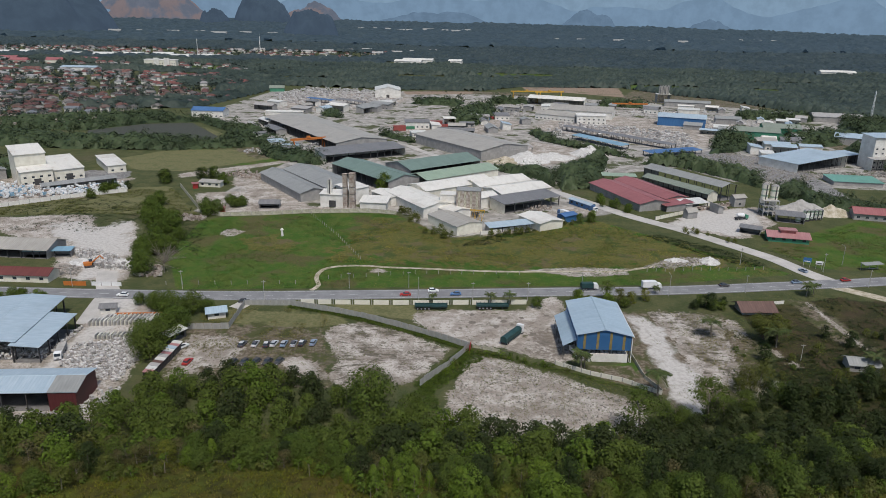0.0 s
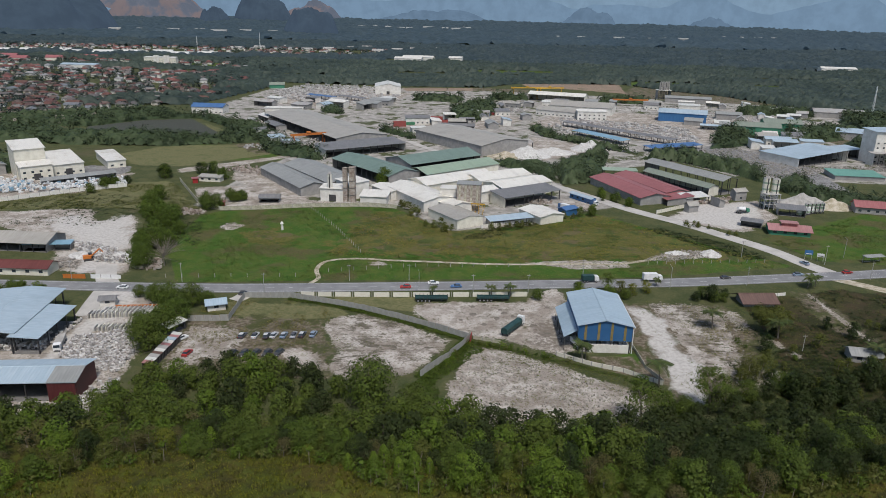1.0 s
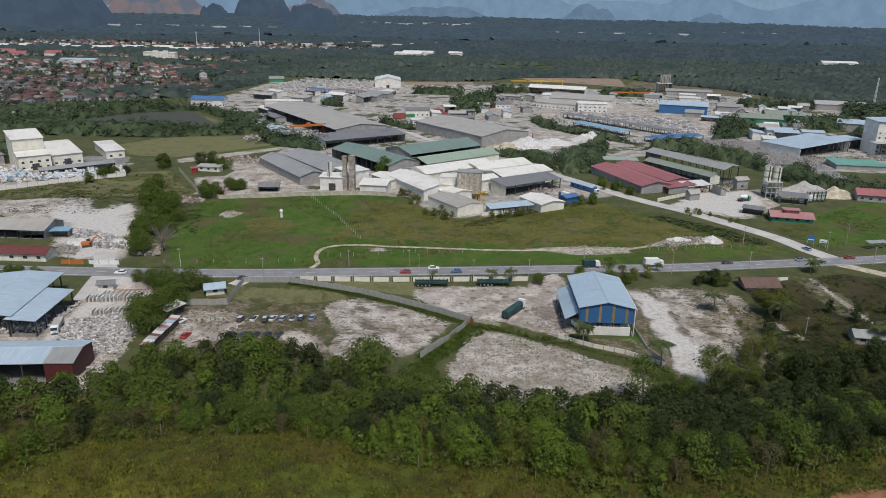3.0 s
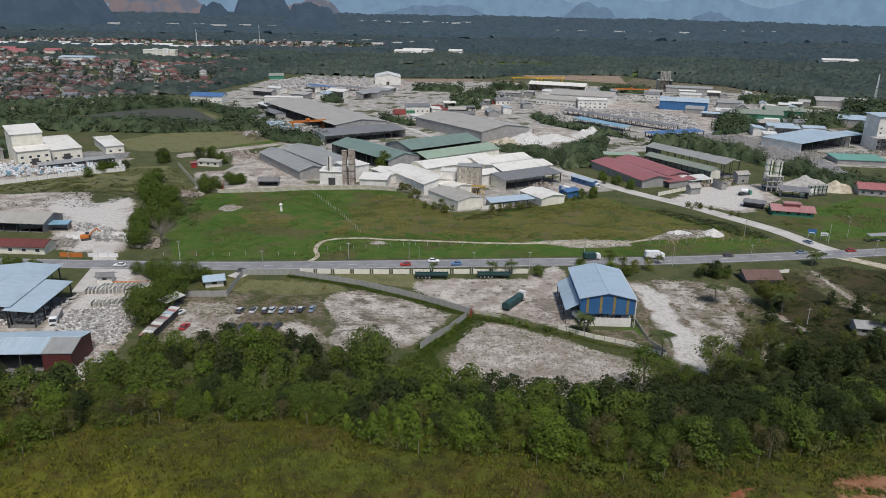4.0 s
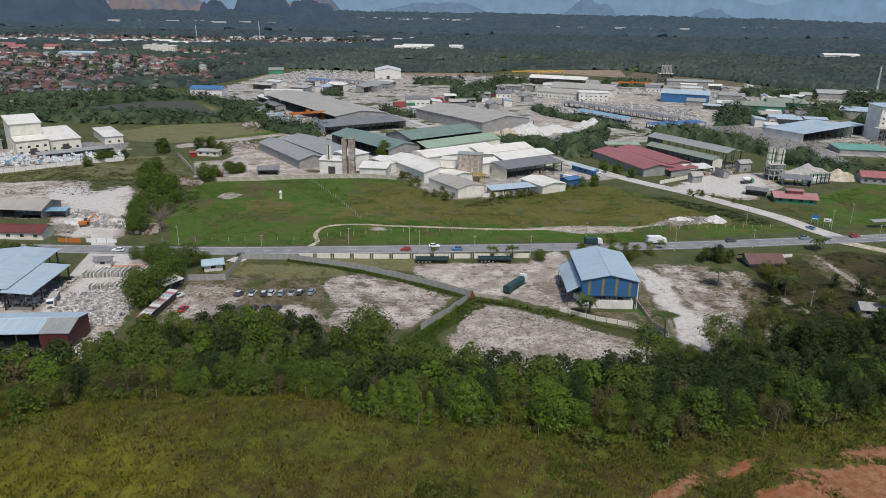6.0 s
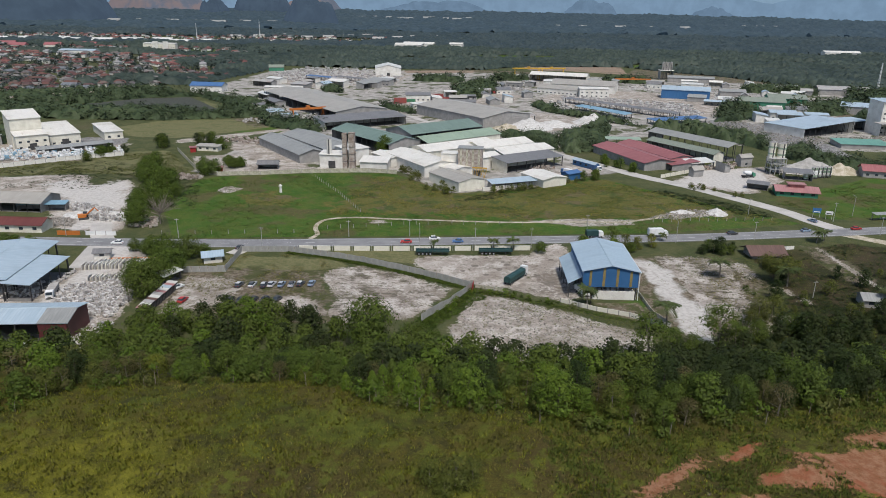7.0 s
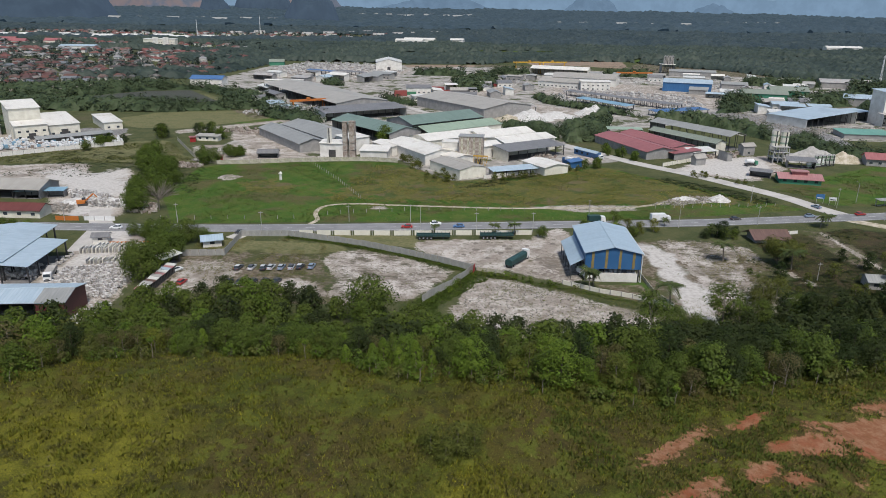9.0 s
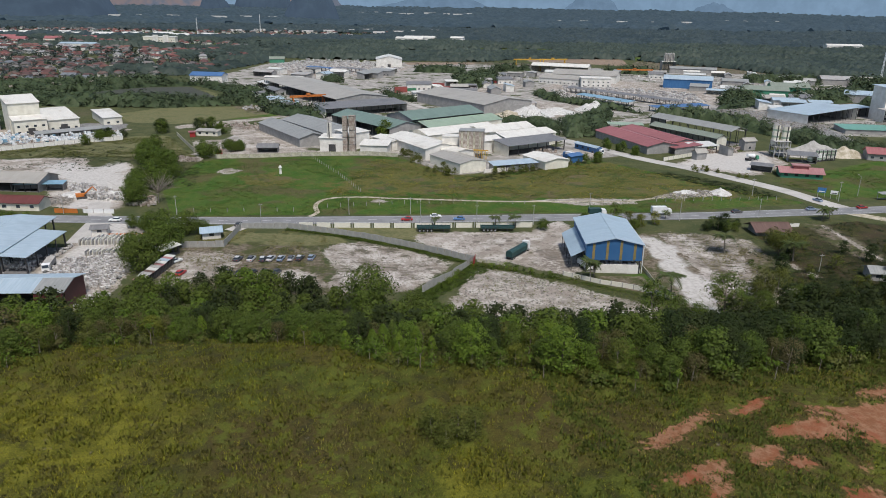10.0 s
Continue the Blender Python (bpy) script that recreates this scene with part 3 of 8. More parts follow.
    col = mixed(t, weight("field", mid, 0.2), col, dark)
    t.links.new(col, b.inputs["Base Color"])
    b.inputs["Roughness"].default_value = 0.95
    b.inputs["Specular IOR Level"].default_value = 0.15
    bumped(t, b, maths(t, "ADD", fine, maths(t, "MULTIPLY", tiny, 0.5)), 0.6, 0.5)
    return m


gm.materials.append(ground_material())


# ---- builders ----
def part(name, bm, material, parent=None, label="", at=(0, 0, 0), smooth=False):
    me = bpy.data.meshes.new(name)
    bmesh.ops.recalc_face_normals(bm, faces=bm.faces)
    bm.to_mesh(me)
    bm.free()
    if smooth:
        me.polygons.foreach_set("use_smooth", [True] * len(me.polygons))
    me.materials.append(M[material])
    ob = new(name, me)
    ob.location = at
    ob.parent = parent
    if label:
        ob["label"] = label
    return ob


def thing(name, label, category, x, y, angle=0.0, z=None, group="", kind=""):
    ob = new(name)
    ob.empty_display_size = 1.0
    ob.location = (x, y, height(x, y) if z is None else z)
    ob.rotation_euler = (0, 0, radians(angle))
    return tagged(ob, label, category, group, kind)


def box(bm, x0, x1, y0, y1, z0, z1):
    v = [bm.verts.new((x, y, z)) for z in (z0, z1) for x, y in ((x0, y0), (x1, y0), (x1, y1), (x0, y1))]
    for f in ((3, 2, 1, 0), (4, 5, 6, 7), (0, 1, 5, 4), (1, 2, 6, 5), (2, 3, 7, 6), (3, 0, 4, 7)):
        bm.faces.new([v[k] for k in f])
    return bm


def boxed(*args):
    return box(bmesh.new(), *args)


def prism(bm, outline, offset):
    """A flat outline of points pushed along an offset into a solid."""
    a = [bm.verts.new(p) for p in outline]
    b = [bm.verts.new(Vector(p) + Vector(offset)) for p in outline]
    bm.faces.new(a[::-1])
    bm.faces.new(b)
    for k in range(len(a)):
        j = (k + 1) % len(a)
        bm.faces.new((a[k], a[j], b[j], b[k]))
    return bm


def tube(bm, p, q, r0, r1, seg=8):
    p, q = Vector(p), Vector(q)
    d = (q - p).normalized()
    u = d.orthogonal().normalized()
    w = d.cross(u)
    rings = []
    for c, r in ((p, r0), (q, r1)):
        rings.append([bm.verts.new(c + r * (math.cos(2 * math.pi * k / seg) * u + math.sin(2 * math.pi * k / seg) * w)) for k in range(seg)])
    for k in range(seg):
        j = (k + 1) % seg
        bm.faces.new((rings[0][k], rings[0][j], rings[1][j], rings[1][k]))
    bm.faces.new(rings[0][::-1])
    bm.faces.new(rings[1])
    return bm


FOOT = []


def shed(name, label, x, y, angle, L, W, he, hr, roof, wall, gaps="", style="gable", category="shed", over=0.6, windows="", posts=6.0, plinth=0.0, door="", group=""):
    """A hall with its own walls, roof slopes, posts and windows. Local x runs along the ridge, -y is the front;
    gaps: sides that stand without a wall, on posts; style: gable, mono (rising to the back) or flat."""
    ob = thing(name, label, category, x, y, angle, group=group)
    FOOT.append((x, y, angle, L, W))
    a, b, th = L / 2, W / 2, 0.2
    top_b = hr if style == "mono" else he
    if style == "gable":
        for s, nm in ((-1, "roof_slope"), (1, "roof_slope")):
            run = b + over
            low = he - (hr - he) * over / b
            pts = [(-a - over, s * run, low), (a + over, s * run, low), (a + over, 0, hr), (-a - over, 0, hr)]
            part(nm, prism(bmesh.new(), pts, (0, 0, 0.16)), roof, ob)
        part("ridge_cap", prism(bmesh.new(), [(-a - over, -0.35, hr + 0.1), (-a - over, 0.35, hr + 0.1), (-a - over, 0, hr + 0.28)], (L + 2 * over, 0, 0)), roof, ob)
    else:
        rise = (top_b - he) * over / W
        pts = [(-a - over, -b - over, he - rise), (a + over, -b - over, he - rise), (a + over, b + over, top_b + rise), (-a - over, b + over, top_b + rise)]
        part("roof", prism(bmesh.new(), pts, (0, 0, 0.16)), roof, ob)
    low_rim = he - 0.02
    for s in "fblr":
        if s in gaps:
            continue
        if s in "fb":
            h = (he if s == "f" else top_b) - 0.02
            y0 = -b if s == "f" else b - th
            part("wall", boxed(-a, a, y0, y0 + th, plinth, h), wall, ob)
        else:
            x0 = -a if s == "l" else a - th
            if style == "gable":
                out = [(x0, -b + th, plinth), (x0, b - th, plinth), (x0, b - th, low_rim), (x0, 0, hr - 0.05), (x0, -b + th, low_rim)]
            else:
                out = [(x0, -b + th, plinth), (x0, b - th, plinth), (x0, b - th, top_b - 0.02), (x0, -b + th, low_rim)]
            part("wall", prism(bmesh.new(), out, (th, 0, 0)), wall, ob)
    for s in gaps:
        span = L if s in "fb" else W
        n = max(2, int(span / posts) + 1)
        h = (top_b if s == "b" else he) - 0.05
        for k in range(n):
            q = -span / 2 + 0.25 + (span - 0.5) * k / (n - 1)
            px, py = (q, -b + 0.2 if s == "f" else b - 0.2) if s in "fb" else (-a + 0.2 if s == "l" else a - 0.2, q)
            if s in "lr" and k in (0, n - 1):
                px += 0.35 if s == "l" else -0.35
            hh = h if s in "fb" else (he + (top_b - he) * (q + b) / W if style != "gable" else he + (hr - he) * (1 - abs(q) / b)) - 0.05
            part("post", boxed(px - 0.14, px + 0.14, py - 0.14, py + 0.14, 0, hh), "steel_dark", ob)
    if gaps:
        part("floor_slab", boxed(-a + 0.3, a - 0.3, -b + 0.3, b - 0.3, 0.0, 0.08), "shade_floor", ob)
    for s in windows:
        span = L if s in "fb" else W
        n = max(1, int(span / 4.5))
        for floor_z in range(max(1, int(he / 4.2))):
            for k in range(n):
                q = -span / 2 + span * (k + 0.5) / n
                z0 = 1.1 + floor_z * 3.5
                if s in "fb":
                    y0 = -b - 0.03 if s == "f" else b + 0.01
                    part("window", boxed(q - 0.8, q + 0.8, y0, y0 + 0.05, z0, z0 + 1.2), "glass", ob)
                else:
                    x0 = -a - 0.03 if s == "l" else a - 0.02
                    part("window", boxed(x0, x0 + 0.05, q - 0.8, q + 0.8, z0, z0 + 1.2), "glass", ob)
    for s in door:
        if s in "fb":
            y0 = -b - 0.05 if s == "f" else b
            part("door", boxed(-2.0, 2.0, y0, y0 + 0.05, 0, min(4.0, he - 0.4)), "steel_dark", ob)
        else:
            x0 = -a - 0.05 if s == "l" else a
            part("door", boxed(x0, x0 + 0.05, -2.0, 2.0, 0, min(4.0, he - 0.4)), "steel_dark", ob)
    return ob


def ribbon(name, pts, half, z, material, label, category, thick=0.25):
    """A road along a smooth line of points, a slab with real edges."""
    fine = []
    for k in range(len(pts) - 1):
        p0, p1, p2, p3 = (Vector(pts[max(0, min(len(pts) - 1, k + j))]) for j in (-1, 0, 1, 2))
        for s in range(8):
            u = s / 8
            fine.append(0.5 * ((2 * p1) + (p2 - p0) * u + (2 * p0 - 5 * p1 + 4 * p2 - p3) * u * u + (3 * p1 - p0 - 3 * p2 + p3) * u ** 3))
    fine.append(Vector(pts[-1]))
    bm = bmesh.new()
    rows = []
    for k, p in enumerate(fine):
        d = (fine[min(k + 1, len(fine) - 1)] - fine[max(k - 1, 0)]).normalized()
        nrm = Vector((-d.y, d.x))
        l, r = p + nrm * half, p - nrm * half
        rows.append([bm.verts.new((l.x, l.y, z - thick)), bm.verts.new((l.x, l.y, z)), bm.verts.new((r.x, r.y, z)), bm.verts.new((r.x, r.y, z - thick))])
    for a, b in zip(rows, rows[1:]):
        for k in range(3):
            bm.faces.new((a[k], a[k + 1], b[k + 1], b[k]))
    ob = part(name, bm, material)
    tagged(ob, label, category, kind="structure")
    return ob, fine


def stripes(parent, line, offset, wide, length, gap, z):
    """Painted lines, each dash a thin slab along the road's line."""
    run, bm, on = 0.0, bmesh.new(), []
    for a, b in zip(line, line[1:]):
        d = (b - a)
        n = max(1, int(d.length / 1.5))
        for k in range(n):
            p, q = a + d * (k / n), a + d * ((k + 1) / n)
            if (run % (length + gap)) < length:
                nrm = Vector((-d.y, d.x)).normalized()
                c = [p + nrm * (offset + wide / 2), p + nrm * (offset - wide / 2), q + nrm * (offset - wide / 2), q + nrm * (offset + wide / 2)]
                prism(bm, [(v.x, v.y, z) for v in c], (0, 0, 0.012))
            run += d.length / n
    return part("lane_line", bm, "paint", parent)


# ---- roads ----
ROAD = [(-420, 262), (-300, 254), (-171, 252), (-125, 251.5), (-82, 252), (-39, 255), (5, 258.5), (50, 262.5), (97, 266.5), (147, 274), (192, 281.5), (300, 303), (480, 350)]
road, road_line = ribbon("road", ROAD, 4.6, 0.10, "asphalt", "two-lane asphalt road with worn edge lines", "road")
stripes(road, road_line, 0.0, 0.16, 3.0, 5.0, 0.10)
stripes(road, road_line, 3.7, 0.14, 1000, 0.1, 0.10)
stripes(road, road_line, -3.7, 0.14, 1000, 0.1, 0.10)
side_road, _ = ribbon("side_road", [(170, 279), (164, 291), (157, 310), (142, 334), (128, 355), (108, 379), (88, 411), (76, 430), (62, 446), (45, 462), (20, 500)], 4.2, 0.06, "dust_road", "dusty pale factory road off the main road", "road")
ribbon("dirt_track", [(-51, 259), (-49, 264.8), (-51.2, 273), (-51, 280), (-48.6, 284.9), (-42.2, 288.2), (-32, 289), (-21.7, 287.6), (-8, 286.9), (8, 285.8), (30, 285), (60, 287), (79, 288), (98, 296)], 0.95, 0.03, "dirt_road", "narrow pale dirt track across the grass field", "track", 0.2)
ribbon("works_road", [(-28, 590), (-12, 560), (14, 520), (20, 500)], 3.0, 0.05, "dust_road", "dusty lane between the factory halls", "road", 0.2)
ribbon("right_lane", [(165, 276), (185, 258), (210, 235), (250, 210)], 3.0, 0.03, "dirt_road", "dirt lane leaving the main road", "track", 0.2)
ribbon("yard_entry", [(-129, 252), (-127, 240), (-124, 224)], 3.6, 0.04, "dust_road", "dusty entry of the stone yard", "track", 0.2)
ribbon("north_entry", [(-128, 252), (-134, 262), (-140, 276)], 4.0, 0.04, "dust_road", "dusty entry of the yard across the road", "track", 0.2)
ribbon("hut_entry", [(-72, 252), (-74, 244), (-76, 240)], 3.0, 0.04, "dust_road", "short dusty entry to the fenced lot", "track", 0.2)


# ---- large halls near the road ----
def blue_hall():
    ob = thing("blue_hall", "blue steel hall with a pale blue roof and an open lean-to", "hall", 54.2, 216, 88)
    # local x runs away from the camera, local y to the left
    L, W, he, hr = 27.0, 17.2, 9.6, 11.4
    a, b = L / 2, W / 2
    for s in (-1, 1):
        pts = [(-a - 0.6, s * (b + 0.5), he - 0.2), (a + 0.6, s * (b + 0.5), he - 0.2), (a + 0.6, 0, hr), (-a - 0.6, 0, hr)]
        part("roof_slope", prism(bmesh.new(), pts, (0, 0, 0.18)), "roof_blue", ob)
    part("ridge_cap", prism(bmesh.new(), [(-a - 0.6, -0.4, hr + 0.1), (-a - 0.6, 0.4, hr + 0.1), (-a - 0.6, 0, hr + 0.32)], (L + 1.2, 0, 0)), "roof_blue", ob)
    part("gable_wall", prism(bmesh.new(), [(-a, -b, 4.2), (-a, b, 4.2), (-a, b, he - 0.05), (-a, 0, hr - 0.08), (-a, -b, he - 0.05)], (0.2, 0, 0)), "wall_blue", ob, "blue profiled sheet cladding")
    part("back_wall", prism(bmesh.new(), [(a - 0.2, -b, 0), (a - 0.2, b, 0), (a - 0.2, b, he - 0.05), (a - 0.2, 0, hr - 0.08), (a - 0.2, -b, he - 0.05)], (0.2, 0, 0)), "wall_blue", ob)
    for q in (6.3, 2.1, -2.1, -6.3):
        top = hr - 0.5 - (hr - he) * abs(q) / b
        part("light_strip", boxed(-a - 0.05, -a - 0.003, q - 0.4, q + 0.4, 4.4, top), "skylight", ob, "yellowed translucent strip")
    part("side_wall", boxed(-a + 0.2, a - 0.2, -b, -b + 0.2, 4.2, he - 0.1), "wall_blue", ob)
    part("side_wall", boxed(-a + 0.2, a - 0.2, b - 0.2, b, 5.5, he - 0.1), "wall_blue", ob)
    part("front_dwarf_wall", boxed(-a - 0.1, -a + 0.15, -b + 0.8, b - 3.4, 0, 2.9), "wall_white", ob, "white rendered low wall")
    part("side_dwarf_wall", boxed(-a + 0.5, a - 0.5, -b + 0.02, -b + 0.2, 0, 1.4), "wall_white", ob)
    for k in range(6):
        q = -a + 0.3 + (L - 0.6) * k / 5
        for s in (-1, 1):
            part("column", boxed(q - 0.18, q + 0.18, s * (b - 0.45) - 0.18, s * (b - 0.45) + 0.18, 0, he - 0.3), "steel_dark", ob)
    for q in (-2.2, 2.2):
        part("column", boxed(-a + 0.3, -a + 0.6, q - 0.16, q + 0.16, 0, 4.3), "steel_dark", ob)
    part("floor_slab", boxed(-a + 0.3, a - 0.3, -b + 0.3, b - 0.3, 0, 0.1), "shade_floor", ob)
    part("downpipe", tube(bmesh.new(), (-a - 0.2, -b - 0.25, 0), (-a - 0.2, -b - 0.25, he - 0.3), 0.14, 0.14), "white", ob, "white rain pipe")
    part("gutter", boxed(-a - 0.5, a + 0.5, -b - 0.75, -b - 0.5, he - 0.42, he - 0.2), "white", ob)
    part("lean_to_roof", prism(bmesh.new(), [(-a + 1, b + 0.1, 7.0), (a - 2, b + 0.1, 7.0), (a - 2, b + 4.4, 4.6), (-a + 1, b + 4.4, 4.6)], (0, 0, 0.14)), "roof_blue", ob)
    for k in range(5):
        q = -a + 1.4 + (L - 4.0) * k / 4
        part("lean_to_post", boxed(q - 0.1, q + 0.1, b + 3.9, b + 4.1, 0, 4.75), "steel_dark", ob)
    rnd = random.Random(4)
    for k in range(9):
        q = -b + 1.5 + k * 1.4
        st = tagged(part("bulk_sack", prism(bmesh.new(), [(-0.6, -0.5, 0), (0.6, -0.55, 0), (0.55, 0.5, 0), (-0.5, 0.55, 0)], (0.05, 0.02, 1.9 + 1.9 * rnd.random())), "stone_white"), "tall pale bulk sack inside the blue hall", "sack", "sacks in the hall")
        m = Matrix.Translation((54.2, 216, 0)) @ Matrix.Rotation(radians(88), 4, "Z") @ Matrix.Translation((-a + 2.2 + rnd.random(), q, 0.1))
        st.matrix_world = m


blue_hall()

# stone yard beside the road
shed("open_warehouse", "open stone store under a pale blue sheet roof", -144.5, 213.5, 94.7, 36, 22, 6.5, 7.5, "roof_paleblue", "wall_grey", "fblr", over=0.8)
shed("open_warehouse", "lower open stone store under a pale blue sheet roof", -128.4, 207, 92.5, 25, 8.5, 5.5, 6.1, "roof_paleblue", "wall_grey", "fblr", "mono", over=0.5)
sh = shed("maroon_shed", "maroon sheet shed with a grey and pale blue roof", -112.5, 173.5, 4, 27, 13, 6.0, 7.4, "roof_paleblue", "wall_maroon", "f", over=0.5)
part("grey_roof_sheet", prism(bmesh.new(), [(6.0, -7.02, 6.06), (14.02, -7.02, 6.06), (14.02, -0.02, 7.58), (6.0, -0.02, 7.58)], (0, 0, 0.05)), "roof_grey", sh, "grey sheets of another batch")
part("end_cladding", boxed(6.0, 13.4, -6.72, -6.52, 0, 5.9), "wall_maroon", sh)
shed("yard_hut", "small white hut with a dark roof at the yard entry", -120.3, 234.5, 10, 5.2, 3.6, 2.5, 3.3, "roof_dark", "wall_white", windows="f")
shed("guard_hut", "small white guard hut with a pale blue roof", -80.5, 232.5, 20, 6.2, 4.6, 2.7, 3.7, "roof_blue", "wall_white", windows="f", over=0.8)
shed("brown_hut", "low house with a brown sheet roof", 121.5, 246.5, 2, 11.5, 7.5, 2.2, 3.9, "roof_brown", "wall_grey", windows="f", over=1.5)
shed("lean_shelter", "small leaning shelter with a pale sheet roof", -88.5, 213, 62, 7, 3.2, 3.0, 3.4, "roof_pale", "wall_grey", "fblr", "mono")
shed("grey_hut", "low hut with a grey roof among the bushes", 137, 201, -10, 9, 6, 2.6, 3.8, "roof_grey", "wall_grey", windows="f")
roofs = ("roof_pink", "roof_pale", "roof_rusty", "roof_brown", "roof_pale", "roof_paleblue", "roof_pink", "roof_pale", "roof_rusty")
for k in range(11):
    u = k / 10
    shed("stall", "open stall with a patched sheet roof beside the lot", -86.6 + 1.5 * u, 186.5 + 19.5 * u, 86, 1.9, 2.9, 2.2 + 0.1 * (k % 3), 2.5 + 0.1 * (k % 3), roofs[k * 4 % 9], "wall_grey", "fblr", "mono", over=0.04, posts=3, group="stalls in a row")

# across the road, at the end of the pale yard
shed("grey_roof_hall", "hall with a wide brown-grey roof", -190, 298, -4, 36, 15, 4.5, 7.0, "roof_tan", "wall_grey", "f", over=1.0)
shed("blue_lean_to", "long low lean-to with a pale blue roof", -174, 294, 6, 20, 4.5, 3.0, 3.5, "roof_sky", "wall_grey", "f", "mono", over=0.3)
shed("red_roof_house", "low house with a dark red roof beside the road", -168, 266, -2, 22, 8, 3.3, 5.0, "roof_maroon", "wall_cream", windows="f", over=0.7)

# white works behind the field, west
shed("works_tower", "tall white works block with a pale roof", -264.5, 440, 40, 17.3, 20, 18.0, 21.0, "roof_white", "wall_cream", style="mono", windows="", category="factory")
sh = shed("works_annex", "white two-storey annex with a pale roof", -253.9, 428.5, 40, 18, 9, 9.0, 10.6, "roof_white", "wall_cream", style="mono", windows="f", category="factory", door="f")
shed("works_wing", "white works wing with a pale roof", -250.5, 454, 41, 18, 33, 7.0, 10.5, "roof_white", "wall_cream", style="mono", windows="f", category="factory", door="f")
shed("long_white_house", "long white building with a pale roof", -230.5, 480, 36, 11.5, 38, 5.0, 5.8, "roof_white", "wall_cream", style="mono", windows="f", category="building")
shed("works_lean_to", "long low grey lean-to along the works yard", -224, 423, 40, 42, 5, 3.4, 4.2, "roof_grey", "wall_grey", "f", "mono")

# grey halls and white processing plant beside the grass field
shed("grey_hall", "grey sheet-roofed hall with low walls", -93, 428, -56, 66, 17, 5.2, 7.6, "roof_grey", "wall_grey", windows="l", category="hall")
shed("grey_hall", "taller grey sheet-roofed hall beside a white plant", -76, 436, -54, 66, 22, 6.5, 9.2, "roof_grey", "wall_grey", category="hall")
shed("white_block", "white plant block with a pale flat roof", -52, 402, -52, 16, 13, 9.0, 9.4, "roof_white", "wall_white", style="mono", category="factory")
shed("white_block", "low white block with a pale roof beside the field wall", -37, 385, -6, 15, 12, 5.0, 6.0, "roof_white", "wall_white", style="mono", category="factory", windows="")
shed("white_block", "white plant block with stained walls", -61, 391, -6, 14, 10, 7.5, 8.0, "roof_white", "wall_white", style="mono", category="factory", door="f")
shed("corner_shed", "white corner shed with a worn grey roof", 8, 351, -56, 27, 16, 4.8, 6.1, "roof_tan", "wall_cream", category="shed", over=0.3)
shed("white_hall", "white hall with a dusty pale roof", -12, 390, -58, 44, 20, 6.0, 8.0, "roof_white", "wall_white", category="hall")
shed("white_hall", "low white hall beside the taller bins", 6, 374, -54, 20, 14, 5.0, 6.2, "roof_white", "wall_white", category="hall")
shed("white_hall", "wide white hall with a pale roof", 47, 415, 33, 38, 19, 7.0, 8.8, "roof_white", "wall_cream", category="hall", windows="r")
shed("white_hall", "wide white hall behind another with a pale roof", 36, 433, 33, 40, 19, 7.0, 9.2, "roof_white", "wall_cream", category="hall")
shed("white_hall", "long white hall behind the bins", 7, 424, 36, 52, 20, 7.0, 9.2, "roof_white", "wall_cream", category="hall")
shed("open_canopy", "grey roof canopy on columns over the plant yard", 50, 395, 33, 41, 14, 5.8, 7.0, "roof_dark", "wall_cream", "fr", "mono", category="canopy")
shed("narrow_lean_to", "narrow lean-to with a blue-grey roof by the field", 38, 349, 22, 28, 6, 3.0, 3.8, "roof_paleblue", "wall_grey", "f", "mono")
shed("white_store", "white store with a pale stained roof", 54, 358, -60, 19, 15, 4.2, 5.4, "roof_white", "wall_cream", windows="l")
shed("blue_store", "blue sheet store at the plant gate", 70, 368, 36, 9, 6, 3.6, 4.4, "roof_strong", "wall_blue")
shed("side_canteen", "narrow blue site building along the factory road", 84, 398, -58, 18, 4, 3.2, 3.8, "roof_paleblue", "wall_blue", windows="f")
shed("green_hall", "hall with a dark green sheet roof", -44, 457, -51, 68, 25, 7.0, 10.0, "roof_green", "wall_grey", "f", category="hall")
shed("green_hall", "long open hall with a green sheet roof", -5, 489, 39, 62, 30, 7.0, 10.5, "roof_green", "wall_grey", "f", category="hall")
shed("green_hall", "open hall with a light green sheet roof", 9, 459, 39, 62, 21, 6.5, 9.0, "roof_lightgreen", "wall_cream", "l", category="hall")
shed("long_hall", "very long open hall with a weathered tan roof", -109, 631, -57, 165, 46, 8.0, 11.0, "roof_tan", "wall_grey", "fl", category="hall")
shed("cross_hall", "open hall with a dark grey roof", -62, 536, 33, 68, 20, 6.0, 8.0, "roof_dark", "wall_white", "f", "mono", category="hall")
shed("stone_hall", "long hall with a weathered grey roof", 24, 579, -54, 90, 48, 8.0, 11.5, "roof_tan", "wall_grey", category="hall", windows="")
shed("stone_annex", "open annex with a grey roof on posts", 62, 559, 36, 22, 12, 6.0, 8.0, "roof_rusty", "wall_grey", "fr", category="shed")
shed("site_office", "small white site office", -21, 640, 20, 14, 8, 4, 4.6, "roof_pale", "wall_white", windows="f", style="mono")
shed("grey_store", "low store with a dark grey roof", 14, 655, -4, 34, 10, 4.5, 6.2, "roof_dark", "wall_white", "f")
shed("timber_shed", "low open shed with a pale roof", -170, 690, -56, 26, 12, 5, 6.4, "roof_pale", "wall_grey", "f")
shed("timber_shed", "low open shed with a dark roof", -152, 640, -58, 30, 10, 5, 6.2, "roof_dark", "wall_grey", "f")
shed("far_white_hall", "large pale hall with an open gable end", -74, 968, 95, 46, 34, 10, 14, "roof_pale", "wall_white", "", category="hall", door="l")
